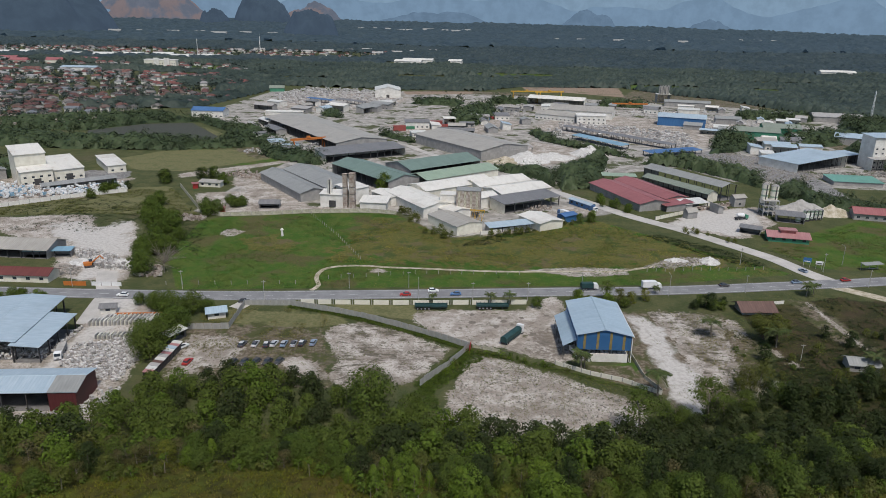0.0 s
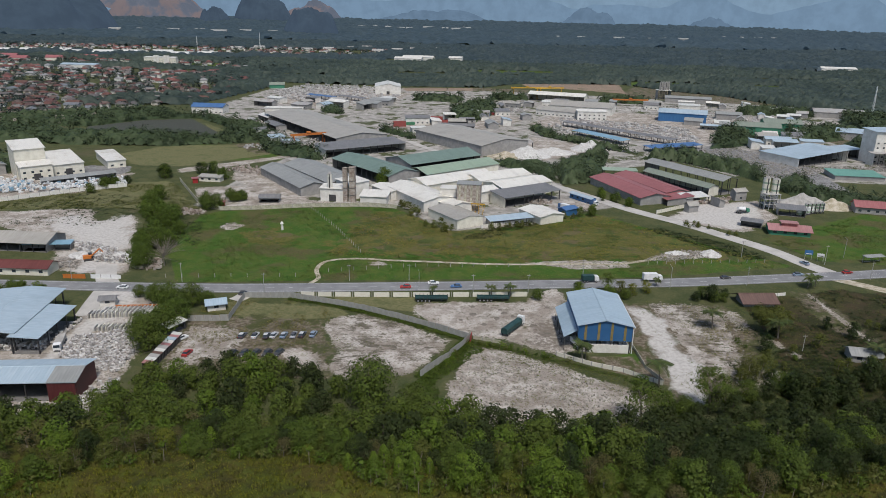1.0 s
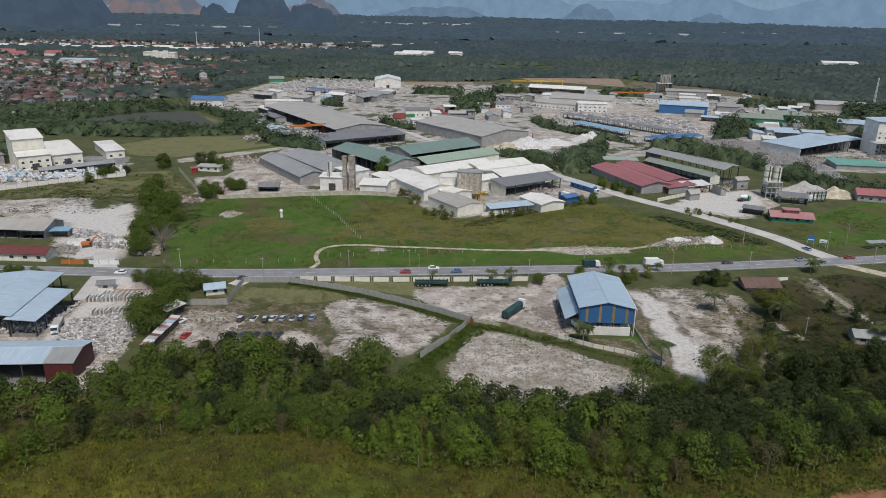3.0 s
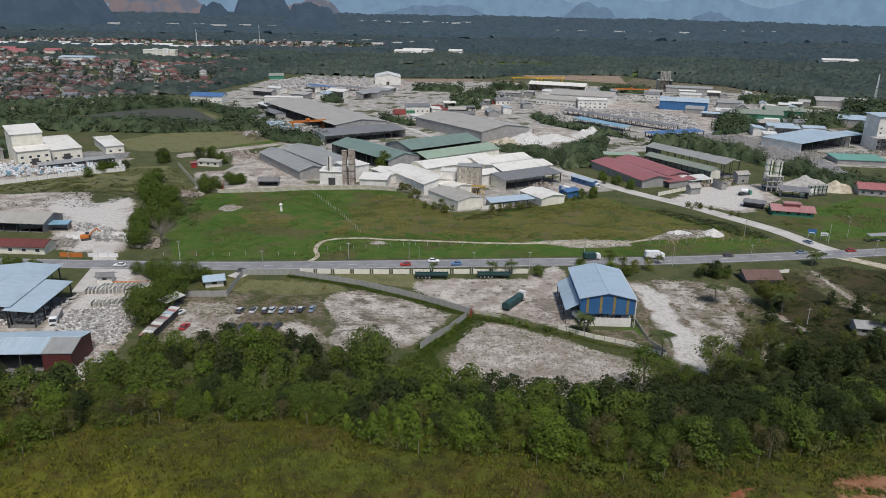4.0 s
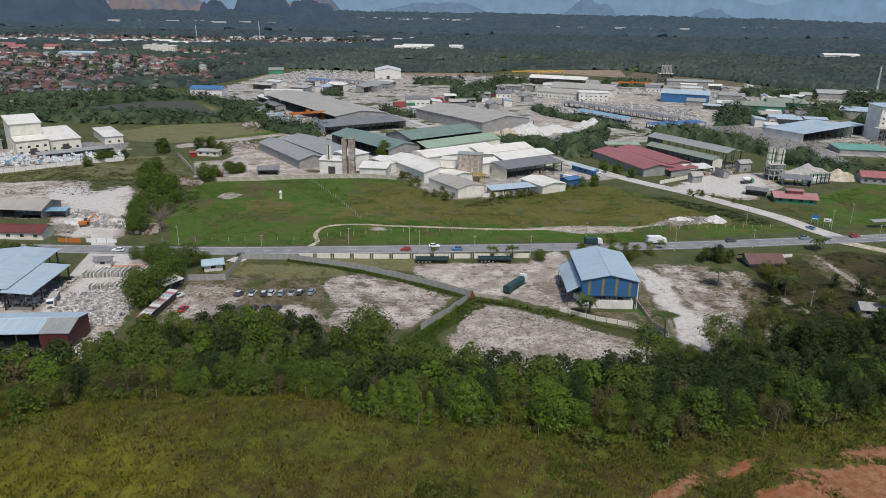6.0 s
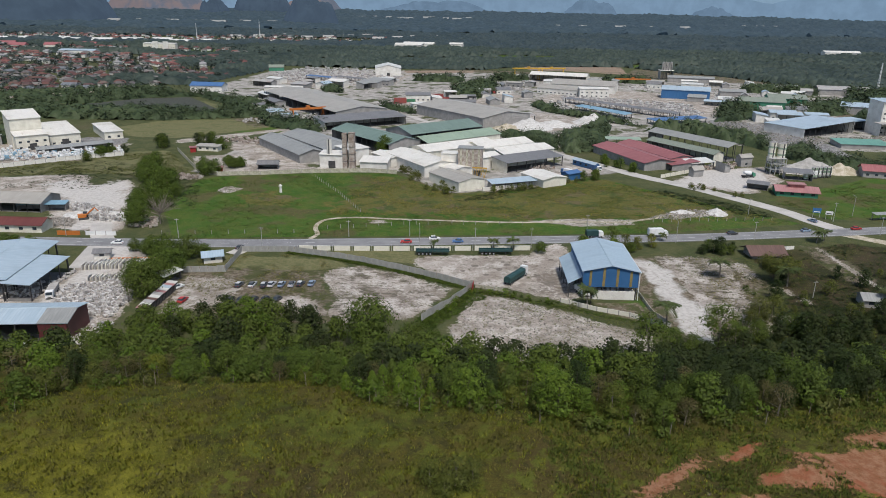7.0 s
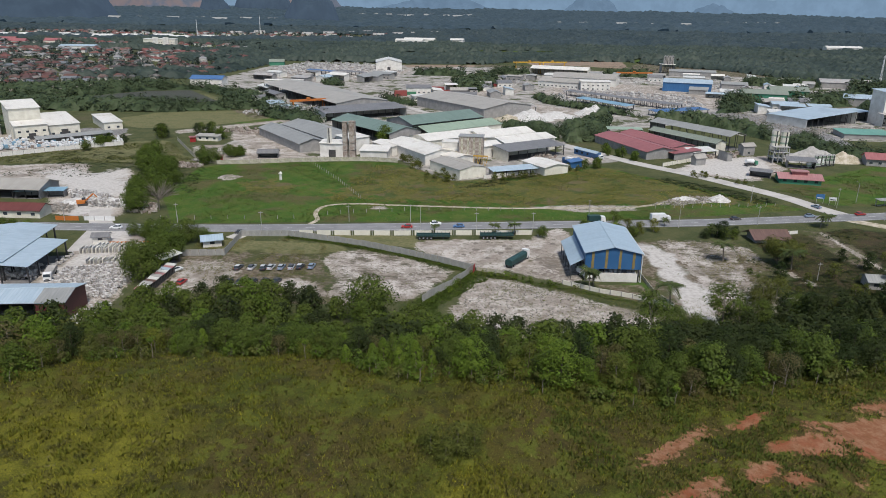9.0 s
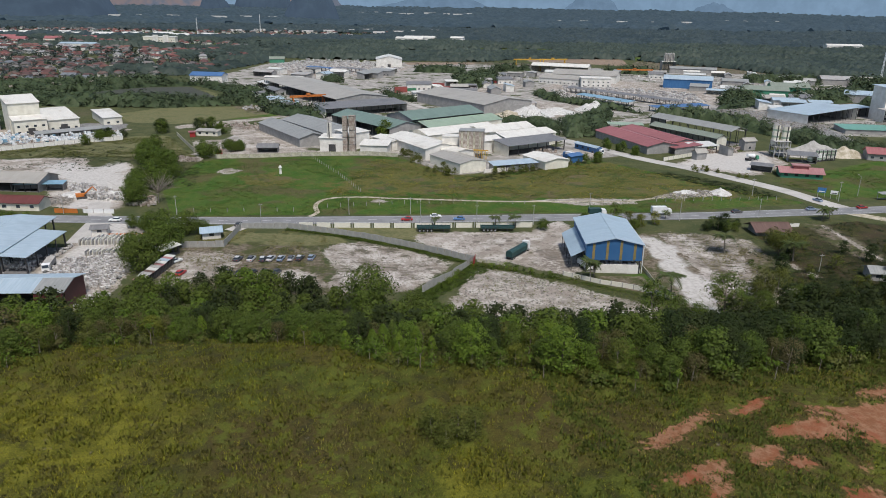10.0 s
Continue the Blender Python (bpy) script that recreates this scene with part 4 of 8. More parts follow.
shed("blue_roof_school", "white building with a blue roof", -243, 738, -6, 34, 15, 7, 10, "roof_strong", "wall_white", windows="fr", category="building")
shed("walled_yard_store", "long low pale store", -170, 760, 0, 40, 7, 4, 4.6, "roof_white", "wall_white", style="mono")

shed("yard_house", "small house with a dark roof behind the field wall", -96.5, 383, 4, 11, 6, 3.0, 4.4, "roof_dark", "wall_grey", "f", windows="")
shed("cream_store", "low cream store behind trees", -145, 431, -8, 14, 5, 3.0, 3.6, "roof_tan", "wall_cream", style="mono", windows="f")
shed("site_box", "small red site box in the works yard", -153, 425, 20, 3.2, 2.6, 3.0, 3.2, "roof_red", "red", style="mono")
shed("site_box", "small red site box behind the field wall", -120, 371, 4, 2.6, 2.4, 2.6, 2.8, "roof_red", "red", style="mono")

# red works and batching plant by the factory road
shed("red_hall", "works hall with a red sheet roof", 116, 419, -71, 56, 20, 4.6, 6.6, "roof_red", "wall_grey", category="hall", over=0.8)
shed("red_hall", "works hall with a red sheet roof beside an open yard", 133, 431, -70, 54, 16, 4.6, 6.2, "roof_red", "wall_grey", "b", category="hall", over=0.8)
shed("red_lean_to", "open lean-to with a red sheet roof", 138, 398, -72, 12, 18, 3.6, 4.8, "roof_red", "wall_grey", "fb", "mono")
shed("pale_lean_to", "open lean-to with a pale roof", 150, 400, 20, 16, 8, 3.8, 4.8, "roof_pale", "wall_grey", "fr", "mono")
shed("grey_long_hall", "long open hall with a grey roof on tall posts", 163, 449, -60, 65, 14, 9.0, 11.0, "roof_grey", "wall_grey", "fbr", category="hall")
shed("sage_long_hall", "long open hall with a sage green roof", 154, 439, -60, 54, 9, 5.4, 7.2, "roof_sage", "wall_cream", "f", category="hall", posts=4.5)
shed("green_canopy", "flat green canopy on posts", 121, 463, -6, 22, 8, 5.5, 5.8, "roof_lightgreen", "wall_grey", "fblr", "mono")
hut = shed("red_hut", "wide red-roofed hut with a small raised ridge roof", 178, 340, -14, 19, 11, 2.8, 4.4, "roof_pink", "wall_green", windows="f", over=1.0)
part("lantern_wall", boxed(-3.5, 3.5, -2.0, 2.0, 4.0, 5.5), "roof_red", hut)
part("lantern_roof", prism(bmesh.new(), [(-4.2, -2.6, 5.5), (4.2, -2.6, 5.5), (4.2, 2.6, 5.5), (-4.2, 2.6, 5.5)], (0, 0, 0.4)), "roof_pink", hut)
shed("dark_shelter", "low dark open shelter", 164, 351, -30, 10, 5, 3.0, 3.5, "roof_dark", "wall_grey", "f", "mono")
shed("batch_shelter", "low open shelter with a dark roof by the silos", 196, 375, -18, 14, 8, 4.0, 4.8, "roof_dark", "wall_grey", "fb", "mono")
shed("red_end_house", "low house with a red roof", 246, 384, -15, 18, 10, 4.0, 6.4, "roof_red", "wall_grey", windows="f", over=0.8)

# right-hand works in the haze
shed("blue_grey_hall", "pale hall with a light blue-grey roof", 282, 536, -62, 34, 58, 6.5, 9.0, "roof_paleblue", "wall_white", "r", "mono", category="hall")
shed("side_canopy", "open canopy with a pale blue roof", 318, 552, 24, 34, 16, 7.0, 7.6, "roof_paleblue", "wall_grey", "f", "mono")
shed("grey_works_block", "pale concrete works block of several floors", 342, 536, 8, 26, 15, 24.5, 25.5, "roof_paleblue", "wall_white", style="mono", category="factory", windows="f", over=1.2)
shed("works_bay", "low concrete bay with dark openings before the works block", 334, 524, 8, 16, 8, 9, 9.4, "concrete", "wall_white", "f", "mono", category="factory", posts=4, over=0.2)
shed("side_hall", "hall with a pale blue roof behind the works block", 383, 646, -30, 30, 26, 7, 9.5, "roof_paleblue", "wall_grey", category="hall")
shed("teal_store", "low store with a flat teal green roof", 288, 476, -8, 32, 20, 3.0, 3.6, "roof_teal", "wall_grey", style="mono")
shed("white_house", "white house with a pale blue flat roof", 292, 604, -10, 20, 11, 6.0, 7.4, "roof_paleblue", "wall_white", windows="f", category="house", over=1.2)
shed("green_works", "green sheet works hall", 300, 664, -16, 40, 20, 8, 11, "roof_sage", "wall_green", category="hall")
shed("green_works", "green sheet works hall with a light roof", 332, 684, -14, 34, 22, 9, 12, "roof_sage", "wall_green", category="hall")
shed("office_block", "white office block with long window bands", 158, 742, -4, 30, 14, 9, 9.6, "roof_white", "wall_white", windows="f", style="mono", category="office")
shed("pale_hall", "wide hall with a weathered tan roof", 160, 800, -20, 70, 34, 8, 12, "roof_tan", "wall_white", category="hall")
shed("pale_hall", "white hall with a grey roof", 128, 768, -32, 46, 20, 6, 9, "roof_tan", "wall_white", category="hall", windows="f")
shed("pale_hall", "long pale hall before a bare field", 148, 905, -22, 72, 22, 8, 11, "roof_white", "wall_cream", "f", category="hall")
shed("blue_works", "blue sheet works hall with a pale roof", 256, 746, -20, 48, 24, 9, 12, "roof_paleblue", "wall_blue", category="hall")
shed("blue_works", "grey works hall beside a blue one", 312, 764, -16, 26, 16, 6, 8, "roof_grey", "wall_grey", category="hall")
shed("pale_hall", "grey hall below the concrete bins", 318, 915, -16, 56, 16, 6, 8, "roof_grey", "wall_grey", category="hall")
shed("pale_hall", "low grey hall at the edge of the woods", 390, 830, -14, 44, 16, 5, 7, "roof_grey", "wall_grey", category="hall")
shed("rusty_hall", "low hall with a rusty red roof", 450, 800, -16, 52, 26, 6, 9, "roof_rusty", "wall_grey", category="hall")
shed("long_canopy", "long dark gantry canopy over the stone yard", 161, 643, -51.5, 125, 6, 4.5, 5.2, "roof_dark", "wall_grey", "fblr", "mono")
shed("long_canopy", "long pale blue canopy along the stone yard", 141, 618, -58, 62, 9, 3.5, 4.2, "roof_sky", "wall_grey", "fblr", "mono")
shed("long_canopy", "low blue-roofed canopy of the stone yard", 192, 572, 23, 52, 11, 3.5, 4.0, "roof_strong", "wall_grey", "fblr", "mono")
shed("stone_canopy", "long blue-roofed rack in the block yard", -150, 880, -36, 46, 6, 4, 4.6, "roof_strong", "wall_grey", "fblr", "mono")
shed("stone_canopy", "long dark rack in the block yard", -112, 872, -38, 46, 6, 4, 4.6, "roof_dark", "wall_grey", "fblr", "mono")
shed("teal_house", "small house with a teal roof", -232, 1000, 10, 20, 14, 5, 8, "roof_sage", "wall_green")
sch = shed("school", "cream four-storey school block", -536, 1370, -4, 62, 12, 15, 16, "roof_white", "wall_cream", windows="f", style="mono", category="school")
for q in (-6, 14):
    part("stair_tower", boxed(q - 5, q + 5, -8, -5.9, 0, 19), "wall_white", sch)
shed("sports_hall", "long hall with a pale teal roof at a playing field", -640, 1270, 0, 62, 24, 7, 9, "roof_paleblue", "wall_white", category="hall")
for k, (x, y, L) in enumerate(((-75, 1590, 60), (-55, 1650, 70), (840, 1525, 70), (30, 1640, 30))):
    shed("far_hall", "white far hall among the woods", x, y, -10, L, 26, 9, 12, "roof_white", "wall_white", category="hall", group="white halls in the woods")

# smaller sheds that fill the works
def free_spot(x, y, r):
    for fx, fy, ang, L, W in FOOT:
        c, sn = math.cos(radians(ang)), math.sin(radians(ang))
        dx, dy = x - fx, y - fy
        if abs(dx * c + dy * sn) < L / 2 + r and abs(-dx * sn + dy * c) < W / 2 + r:
            return False
    return True


fill = random.Random(5)
looks = [("roof_pale", "wall_white", "low works shed with a pale roof"), ("roof_tan", "wall_grey", "low works shed with a weathered tan roof"), ("roof_white", "wall_white", "small white works building with a pale roof"), ("roof_grey", "wall_grey", "low works shed with a grey roof"), ("roof_paleblue", "wall_white", "small works shed with a pale blue roof"), ("roof_rusty", "wall_grey", "small works shed with a rusty roof"), ("roof_dark", "wall_white", "small works shed with a dark roof")]
for poly, n, ang, big in (
        ([(-60, 650), (40, 780), (100, 740), (40, 650)], 12, 6, 16),
        ([(240, 700), (260, 790), (430, 800), (340, 660), (280, 640)], 14, -20, 14),
        ([(30, 800), (120, 890), (240, 880), (400, 880), (420, 830), (200, 830)], 16, -18, 16),
        ([(-230, 840), (-190, 760), (-60, 780), (-60, 860), (-150, 880)], 12, -30, 20),
        ([(-190, 700), (-150, 600), (-120, 560), (-110, 530), (-160, 600)], 7, -57, 12),
        ([(250, 560), (330, 600), (350, 640), (330, 660), (270, 640)], 8, -12, 14),
        ([(-285, 400), (-275, 450), (-290, 460), (-300, 420)], 2, 40, 12),
        ([(140, 372), (185, 412), (175, 420), (140, 390)], 3, 20, 8)):
    done = 0
    for _ in range(600):
        x, y = fill.uniform(min(p[0] for p in poly), max(p[0] for p in poly)), fill.uniform(min(p[1] for p in poly), max(p[1] for p in poly))
        L, W = big * fill.uniform(0.7, 1.5), big * fill.uniform(0.45, 0.7)
        if inside(poly, np.array([x]), np.array([y]))[0] > 0 or not free_spot(x, y, max(L, W) * 0.55):
            continue
        rf, wl, lab = fill.choice(looks)
        he = fill.uniform(3.5, 6.5)
        shed("works_shed", lab, x, y, ang + fill.choice((0, 90, 0)) + fill.uniform(-4, 4), L, W, he, he + fill.uniform(0.8, 2.2), rf, wl, fill.choice(("", "", "f")), fill.choice(("gable", "mono")), windows=fill.choice(("", "f")), group="sheds of the works")
        done += 1
        if done == n:
            break
for x, y, ang, L, W, he, hr in ((-30, 402, -52, 20, 12, 5, 6), (24, 396, 33, 16, 12, 6.5, 8)):
    shed("white_plant_shed", "white plant shed with a dusty pale roof", x, y, ang, L, W, he, hr, "roof_white", "wall_white", "", "gable", category="shed", group="sheds of the white plant")


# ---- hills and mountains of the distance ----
# Haze is painted on: each hill gives off a bluish emission of its own.
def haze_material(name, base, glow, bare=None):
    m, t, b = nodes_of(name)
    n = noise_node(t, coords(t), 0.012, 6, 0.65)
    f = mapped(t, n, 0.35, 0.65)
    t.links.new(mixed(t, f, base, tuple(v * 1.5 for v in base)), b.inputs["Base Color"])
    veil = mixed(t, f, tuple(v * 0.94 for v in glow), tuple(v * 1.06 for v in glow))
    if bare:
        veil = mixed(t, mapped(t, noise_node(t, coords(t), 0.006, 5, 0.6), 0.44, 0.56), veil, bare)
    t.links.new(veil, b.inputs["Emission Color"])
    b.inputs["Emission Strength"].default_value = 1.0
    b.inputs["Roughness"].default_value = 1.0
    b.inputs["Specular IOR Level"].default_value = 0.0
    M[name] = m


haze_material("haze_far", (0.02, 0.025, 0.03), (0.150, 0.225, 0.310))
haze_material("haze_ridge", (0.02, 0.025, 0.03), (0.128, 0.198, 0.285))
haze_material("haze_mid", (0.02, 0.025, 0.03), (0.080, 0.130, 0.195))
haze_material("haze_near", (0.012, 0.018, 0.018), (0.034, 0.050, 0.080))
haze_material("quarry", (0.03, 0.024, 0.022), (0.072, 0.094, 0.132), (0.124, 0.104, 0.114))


def karst(name, x, y, half, deep, top, material, seed, label, steep=3.0):
    """A limestone hill: steep sides, knobbly crown."""
    n = 56
    verts, faces = [], []
    for j in range(n):
        for i in range(n):
            u, v = 2 * i / (n - 1) - 1, 2 * j / (n - 1) - 1
            r = math.hypot(u, v)
            k = max(0.0, 1 - r ** steep)
            w = noise.fractal(Vector((u * 2.3 + seed, v * 2.3, seed * 1.7)), 1.0, 2.0, 5)
            h = top * max(0.0, k * (1.0 + 0.2 * w) + 0.10 * w * min(1, k * 4)) - 2.0
            verts.append((x + u * half, y + v * deep, h))
    for j in range(n - 1):
        for i in range(n - 1):
            k = j * n + i
            faces.append((k, k + 1, k + n + 1, k + n))
    me = bpy.data.meshes.new(name)
    me.from_pydata(verts, [], faces)
    me.polygons.foreach_set("use_smooth", [True] * len(faces))
    me.materials.append(M[material])
    return tagged(new(name, me), label, "hill", kind="structure")


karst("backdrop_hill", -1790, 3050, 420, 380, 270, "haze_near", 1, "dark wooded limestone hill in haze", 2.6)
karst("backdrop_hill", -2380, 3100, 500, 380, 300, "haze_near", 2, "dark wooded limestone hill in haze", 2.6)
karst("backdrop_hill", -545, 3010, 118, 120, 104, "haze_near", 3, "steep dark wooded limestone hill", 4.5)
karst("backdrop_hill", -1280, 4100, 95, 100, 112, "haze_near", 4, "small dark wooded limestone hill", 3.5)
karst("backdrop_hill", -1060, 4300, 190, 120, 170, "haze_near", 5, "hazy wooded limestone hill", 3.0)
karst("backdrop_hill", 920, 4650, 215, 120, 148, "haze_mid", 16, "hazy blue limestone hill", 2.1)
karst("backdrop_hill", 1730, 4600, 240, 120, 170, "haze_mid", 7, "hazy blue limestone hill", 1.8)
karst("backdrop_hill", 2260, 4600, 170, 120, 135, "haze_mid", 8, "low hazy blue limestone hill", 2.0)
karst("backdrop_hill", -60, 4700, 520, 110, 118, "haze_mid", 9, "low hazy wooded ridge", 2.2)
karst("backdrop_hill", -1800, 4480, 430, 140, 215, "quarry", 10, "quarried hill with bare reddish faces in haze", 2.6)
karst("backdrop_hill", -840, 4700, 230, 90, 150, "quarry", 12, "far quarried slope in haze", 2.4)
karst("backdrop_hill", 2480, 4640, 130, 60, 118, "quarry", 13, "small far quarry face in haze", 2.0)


def mountain_ring(reach, low, high, wild, material, seed, label):
    """Far mountains round the horizon, a plain backdrop that glows in haze blue."""
    bm = bmesh.new()
    prev = None
    for k in range(721):
        a = radians(k / 2)
        c, s = math.cos(a), math.sin(a)
        h = low + (high - low) * (0.5 + 0.5 * noise.fractal(Vector((c * wild, s * wild, seed)), 1.0, 2.0, 4))
        h = max(low * 0.6, h)
        row = [bm.verts.new((reach * c, reach * s, -5)), bm.verts.new((reach * 0.995 * c, reach * 0.995 * s, h * 0.6)), bm.verts.new((reach * 0.99 * c, reach * 0.99 * s, h))]
        if prev:
            for j in range(2):
                bm.faces.new((prev[j], prev[j + 1], row[j + 1], row[j]))
        prev = row
    ob = part("backdrop", bm, material, smooth=True)
    tagged(ob, label, "mountains", kind="structure")


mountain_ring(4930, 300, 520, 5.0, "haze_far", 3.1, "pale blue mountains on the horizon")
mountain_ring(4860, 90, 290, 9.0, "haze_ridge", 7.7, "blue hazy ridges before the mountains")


# ---- plants ----
NORMALS = {}


def shade_round(me, normals):
    """Leaf sprays take the normals of the clump that they clothe."""
    me.polygons.foreach_set("use_smooth", [True] * len(me.polygons))
    me.normals_split_custom_set_from_vertices(normals.tolist())
    NORMALS[me.name] = normals


def leaf_spray(rng, p, d, s, jitter=0.33, rough=0.2):
    """One triangle a leaf spray at the points p, facing outwards along d; returns corners and rounded normals."""
    n = len(p)
    nrm = d + jitter * rng.normal(size=(n, 3))
    nrm /= np.linalg.norm(nrm, axis=1)[:, None]
    u = np.cross(nrm, rng.normal(size=(n, 3)))
    u /= np.linalg.norm(u, axis=1)[:, None]
    w = np.cross(nrm, u)
    tri = np.stack([p - u * s - w * s * 0.5, p + u * s - w * s * 0.5, p + w * s], 1)
    soft = d + rough * rng.normal(size=(n, 3)) + np.array([0, 0, 0.25])
    soft /= np.linalg.norm(soft, axis=1)[:, None]
    return tri, np.repeat(soft[:, None], 3, 1)


def cards(rng, centres, radii, per, size, flat=0.8, up=0.35, middle=None):
    """Leaf clumps: small sprays set on the shells of many lumps, turned outwards with some scatter."""
    C = np.repeat(np.array(centres), per, 0)
    R = np.repeat(np.array(radii), per)[:, None]
    d = rng.normal(size=(len(C), 3))
    d[:, 2] += up
    d /= np.linalg.norm(d, axis=1)[:, None]
    p = C + d * R * rng.uniform(0.7, 1.06, (len(C), 1)) * np.array([1, 1, flat])
    if middle is not None:
        o = p - middle
        o /= np.linalg.norm(o, axis=1)[:, None] + 1e-6
        d = 0.5 * d + 0.5 * o
        d /= np.linalg.norm(d, axis=1)[:, None]
    T, N = leaf_spray(rng, p, d, size * rng.uniform(0.6, 1.3, (len(C), 1)))
    return T.reshape(-1, 3), N.reshape(-1, 3)


def leaf_mesh(name, V, N, material):
    me = bpy.data.meshes.new(name)
    me.from_pydata(V.tolist(), [], np.arange(len(V)).reshape(-1, 3).tolist())
    me.materials.append(M[material])
    shade_round(me, N)
    return me


def tree_kind(seed, tall, wide, shape, leaf, bark, lumps=34, per=26, size=0.36, label="", bare=0.25):
    """A tree at the origin: tapered trunk with limbs, a crown of many leaf clumps with gaps."""
    rng = np.random.default_rng(seed)
    ob = thing("tree", label, "tree", 0, 0, 0, 0.0)
    bm = bmesh.new()
    lean = rng.normal(size=2) * 0.04 * tall
    top = (lean[0], lean[1], tall * 0.72)
    tube(bm, (0, 0, -0.6), (lean[0] * 0.4, lean[1] * 0.4, tall * 0.35), 0.028 * tall, 0.02 * tall, 7)
    tube(bm, (lean[0] * 0.4, lean[1] * 0.4, tall * 0.35), top, 0.02 * tall, 0.007 * tall, 6)
    cs, rs = [], []
    for k in range(lumps):
        a, h = rng.uniform(0, 2 * math.pi), rng.uniform(0, 1) ** 0.8
        if shape == "cone":
            reach = wide * (1.0 - 0.80 * h) * rng.uniform(0.35, 1.0)
        elif shape == "umbrella":
            reach = wide * (0.45 + 0.55 * h) * rng.uniform(0.2, 1.0)
            h = 0.45 + 0.55 * h
        else:
            reach = wide * math.sqrt(max(0.06, 1 - (2 * h - 0.85) ** 2 / 1.4)) * rng.uniform(0.25, 1.0)
        z = tall * (bare + (0.95 - bare) * h)
        cs.append(np.array([math.cos(a) * reach + lean[0] * h, math.sin(a) * reach + lean[1] * h, z]))
        rs.append(wide * rng.uniform(0.26, 0.44) * ((1.0 - 0.55 * h) * 0.85 if shape == "cone" else 1.0))
        if k % 6 == 0:
            z0 = z * 0.62
            tube(bm, (lean[0] * z0 / tall, lean[1] * z0 / tall, z0), cs[-1] - np.array([0, 0, 0.1]), 0.009 * tall, 0.004 * tall, 5)
    part("trunk", bm, bark, ob)
    V, N = cards(rng, cs, rs, int(per * (0.6 if shape == "cone" else 0.85)), size, middle=np.array([lean[0], lean[1], tall * (0.35 + 0.3 * bare)]))
    if shape != "umbrella":
        n = int(lumps * per * (0.5 if shape == "cone" else 0.25))
        h, a = rng.uniform(0, 1, n), rng.uniform(0, 2 * math.pi, n)
        if shape == "cone":
            prof = np.minimum(1.0, 0.55 + 2.2 * h) * np.clip(1.02 - h, 0, 1) ** 0.62 * 1.12
        else:
            prof = np.sqrt(np.clip(1 - (2 * h ** 0.85 - 0.9) ** 2 / 1.25, 0.02, 1))
        z = tall * (0.5 * bare + (1.0 - 0.5 * bare) * h)
        bumpy = np.array([noise.fractal(Vector((2.1 * math.cos(q) + seed, 2.1 * math.sin(q), 0.75 * zz / wide * 2.1)), 1.0, 2.0, 3) for q, zz in zip(a, z)])
        r = wide * prof * ((0.92 + 0.3 * bumpy) if shape == "cone" else (0.86 + 0.6 * bumpy)) * rng.uniform(0.86, 1.05, n)
        p = np.stack([np.cos(a) * r + lean[0] * h, np.sin(a) * r + lean[1] * h, z], -1)
        d = np.stack([np.cos(a) * (1.0 - 0.5 * h), np.sin(a) * (1.0 - 0.5 * h), 0.15 + 1.1 * h ** 1.5 + 0.5 * bumpy], -1)
        d /= np.linalg.norm(d, axis=1)[:, None]
        T, NN = leaf_spray(rng, p, d, size * rng.uniform(0.6, 1.3, (n, 1)))
        V, N = np.concatenate([V, T.reshape(-1, 3)]), np.concatenate([N, NN.reshape(-1, 3)])
    crown = new("crown", leaf_mesh("crown", V, N, leaf))
    crown.parent = ob
    return ob


def palm_kind(seed, tall, label):
    rng = np.random.default_rng(seed)
    ob = thing("palm_tree", label, "palm tree", 0, 0, 0, 0.0)
    bm = bmesh.new()
    tube(bm, (0, 0, -0.4), (0.2, 0.1, tall * 0.5), 0.22, 0.16, 8)
    tube(bm, (0.2, 0.1, tall * 0.5), (0.5, 0.2, tall), 0.16, 0.12, 8)
    part("trunk", bm, "bark", ob)
    for k in range(19):
        a, droop = 2 * math.pi * k / 19 + rng.uniform(-0.2, 0.2), rng.uniform(0.2, 1.1)
        fb = bmesh.new()
        pts = []
        for s in range(7):
            u = s / 6
            pts.append(Vector((0.5 + math.cos(a) * 3.1 * u, 0.2 + math.sin(a) * 3.1 * u, tall + 1.9 * u - droop * 3.6 * u * u)))
        side = Vector((-math.sin(a), math.cos(a), 0))
        for s in range(6):
            for half in (0.0, 0.5):
                root, tip = pts[s].lerp(pts[s + 1], half), pts[s].lerp(pts[s + 1], half + 0.5)
                reach = 1.15 * math.sin(math.pi * (0.16 + 0.74 * (s + half) / 6))
                for sg in (-1, 1):
                    far = root + side * sg * reach + (pts[s + 1] - pts[s]) * 0.8 - Vector((0, 0, 0.45 * reach))
                    fb.faces.new([fb.verts.new(v) for v in (root, tip, far)])
            fb.faces.new([fb.verts.new(v) for v in (pts[s] + side * 0.05, pts[s + 1] + side * 0.05, pts[s + 1] - side * 0.05, pts[s] - side * 0.05)])
        part("frond", fb, "leaf_palm", ob)
    return ob


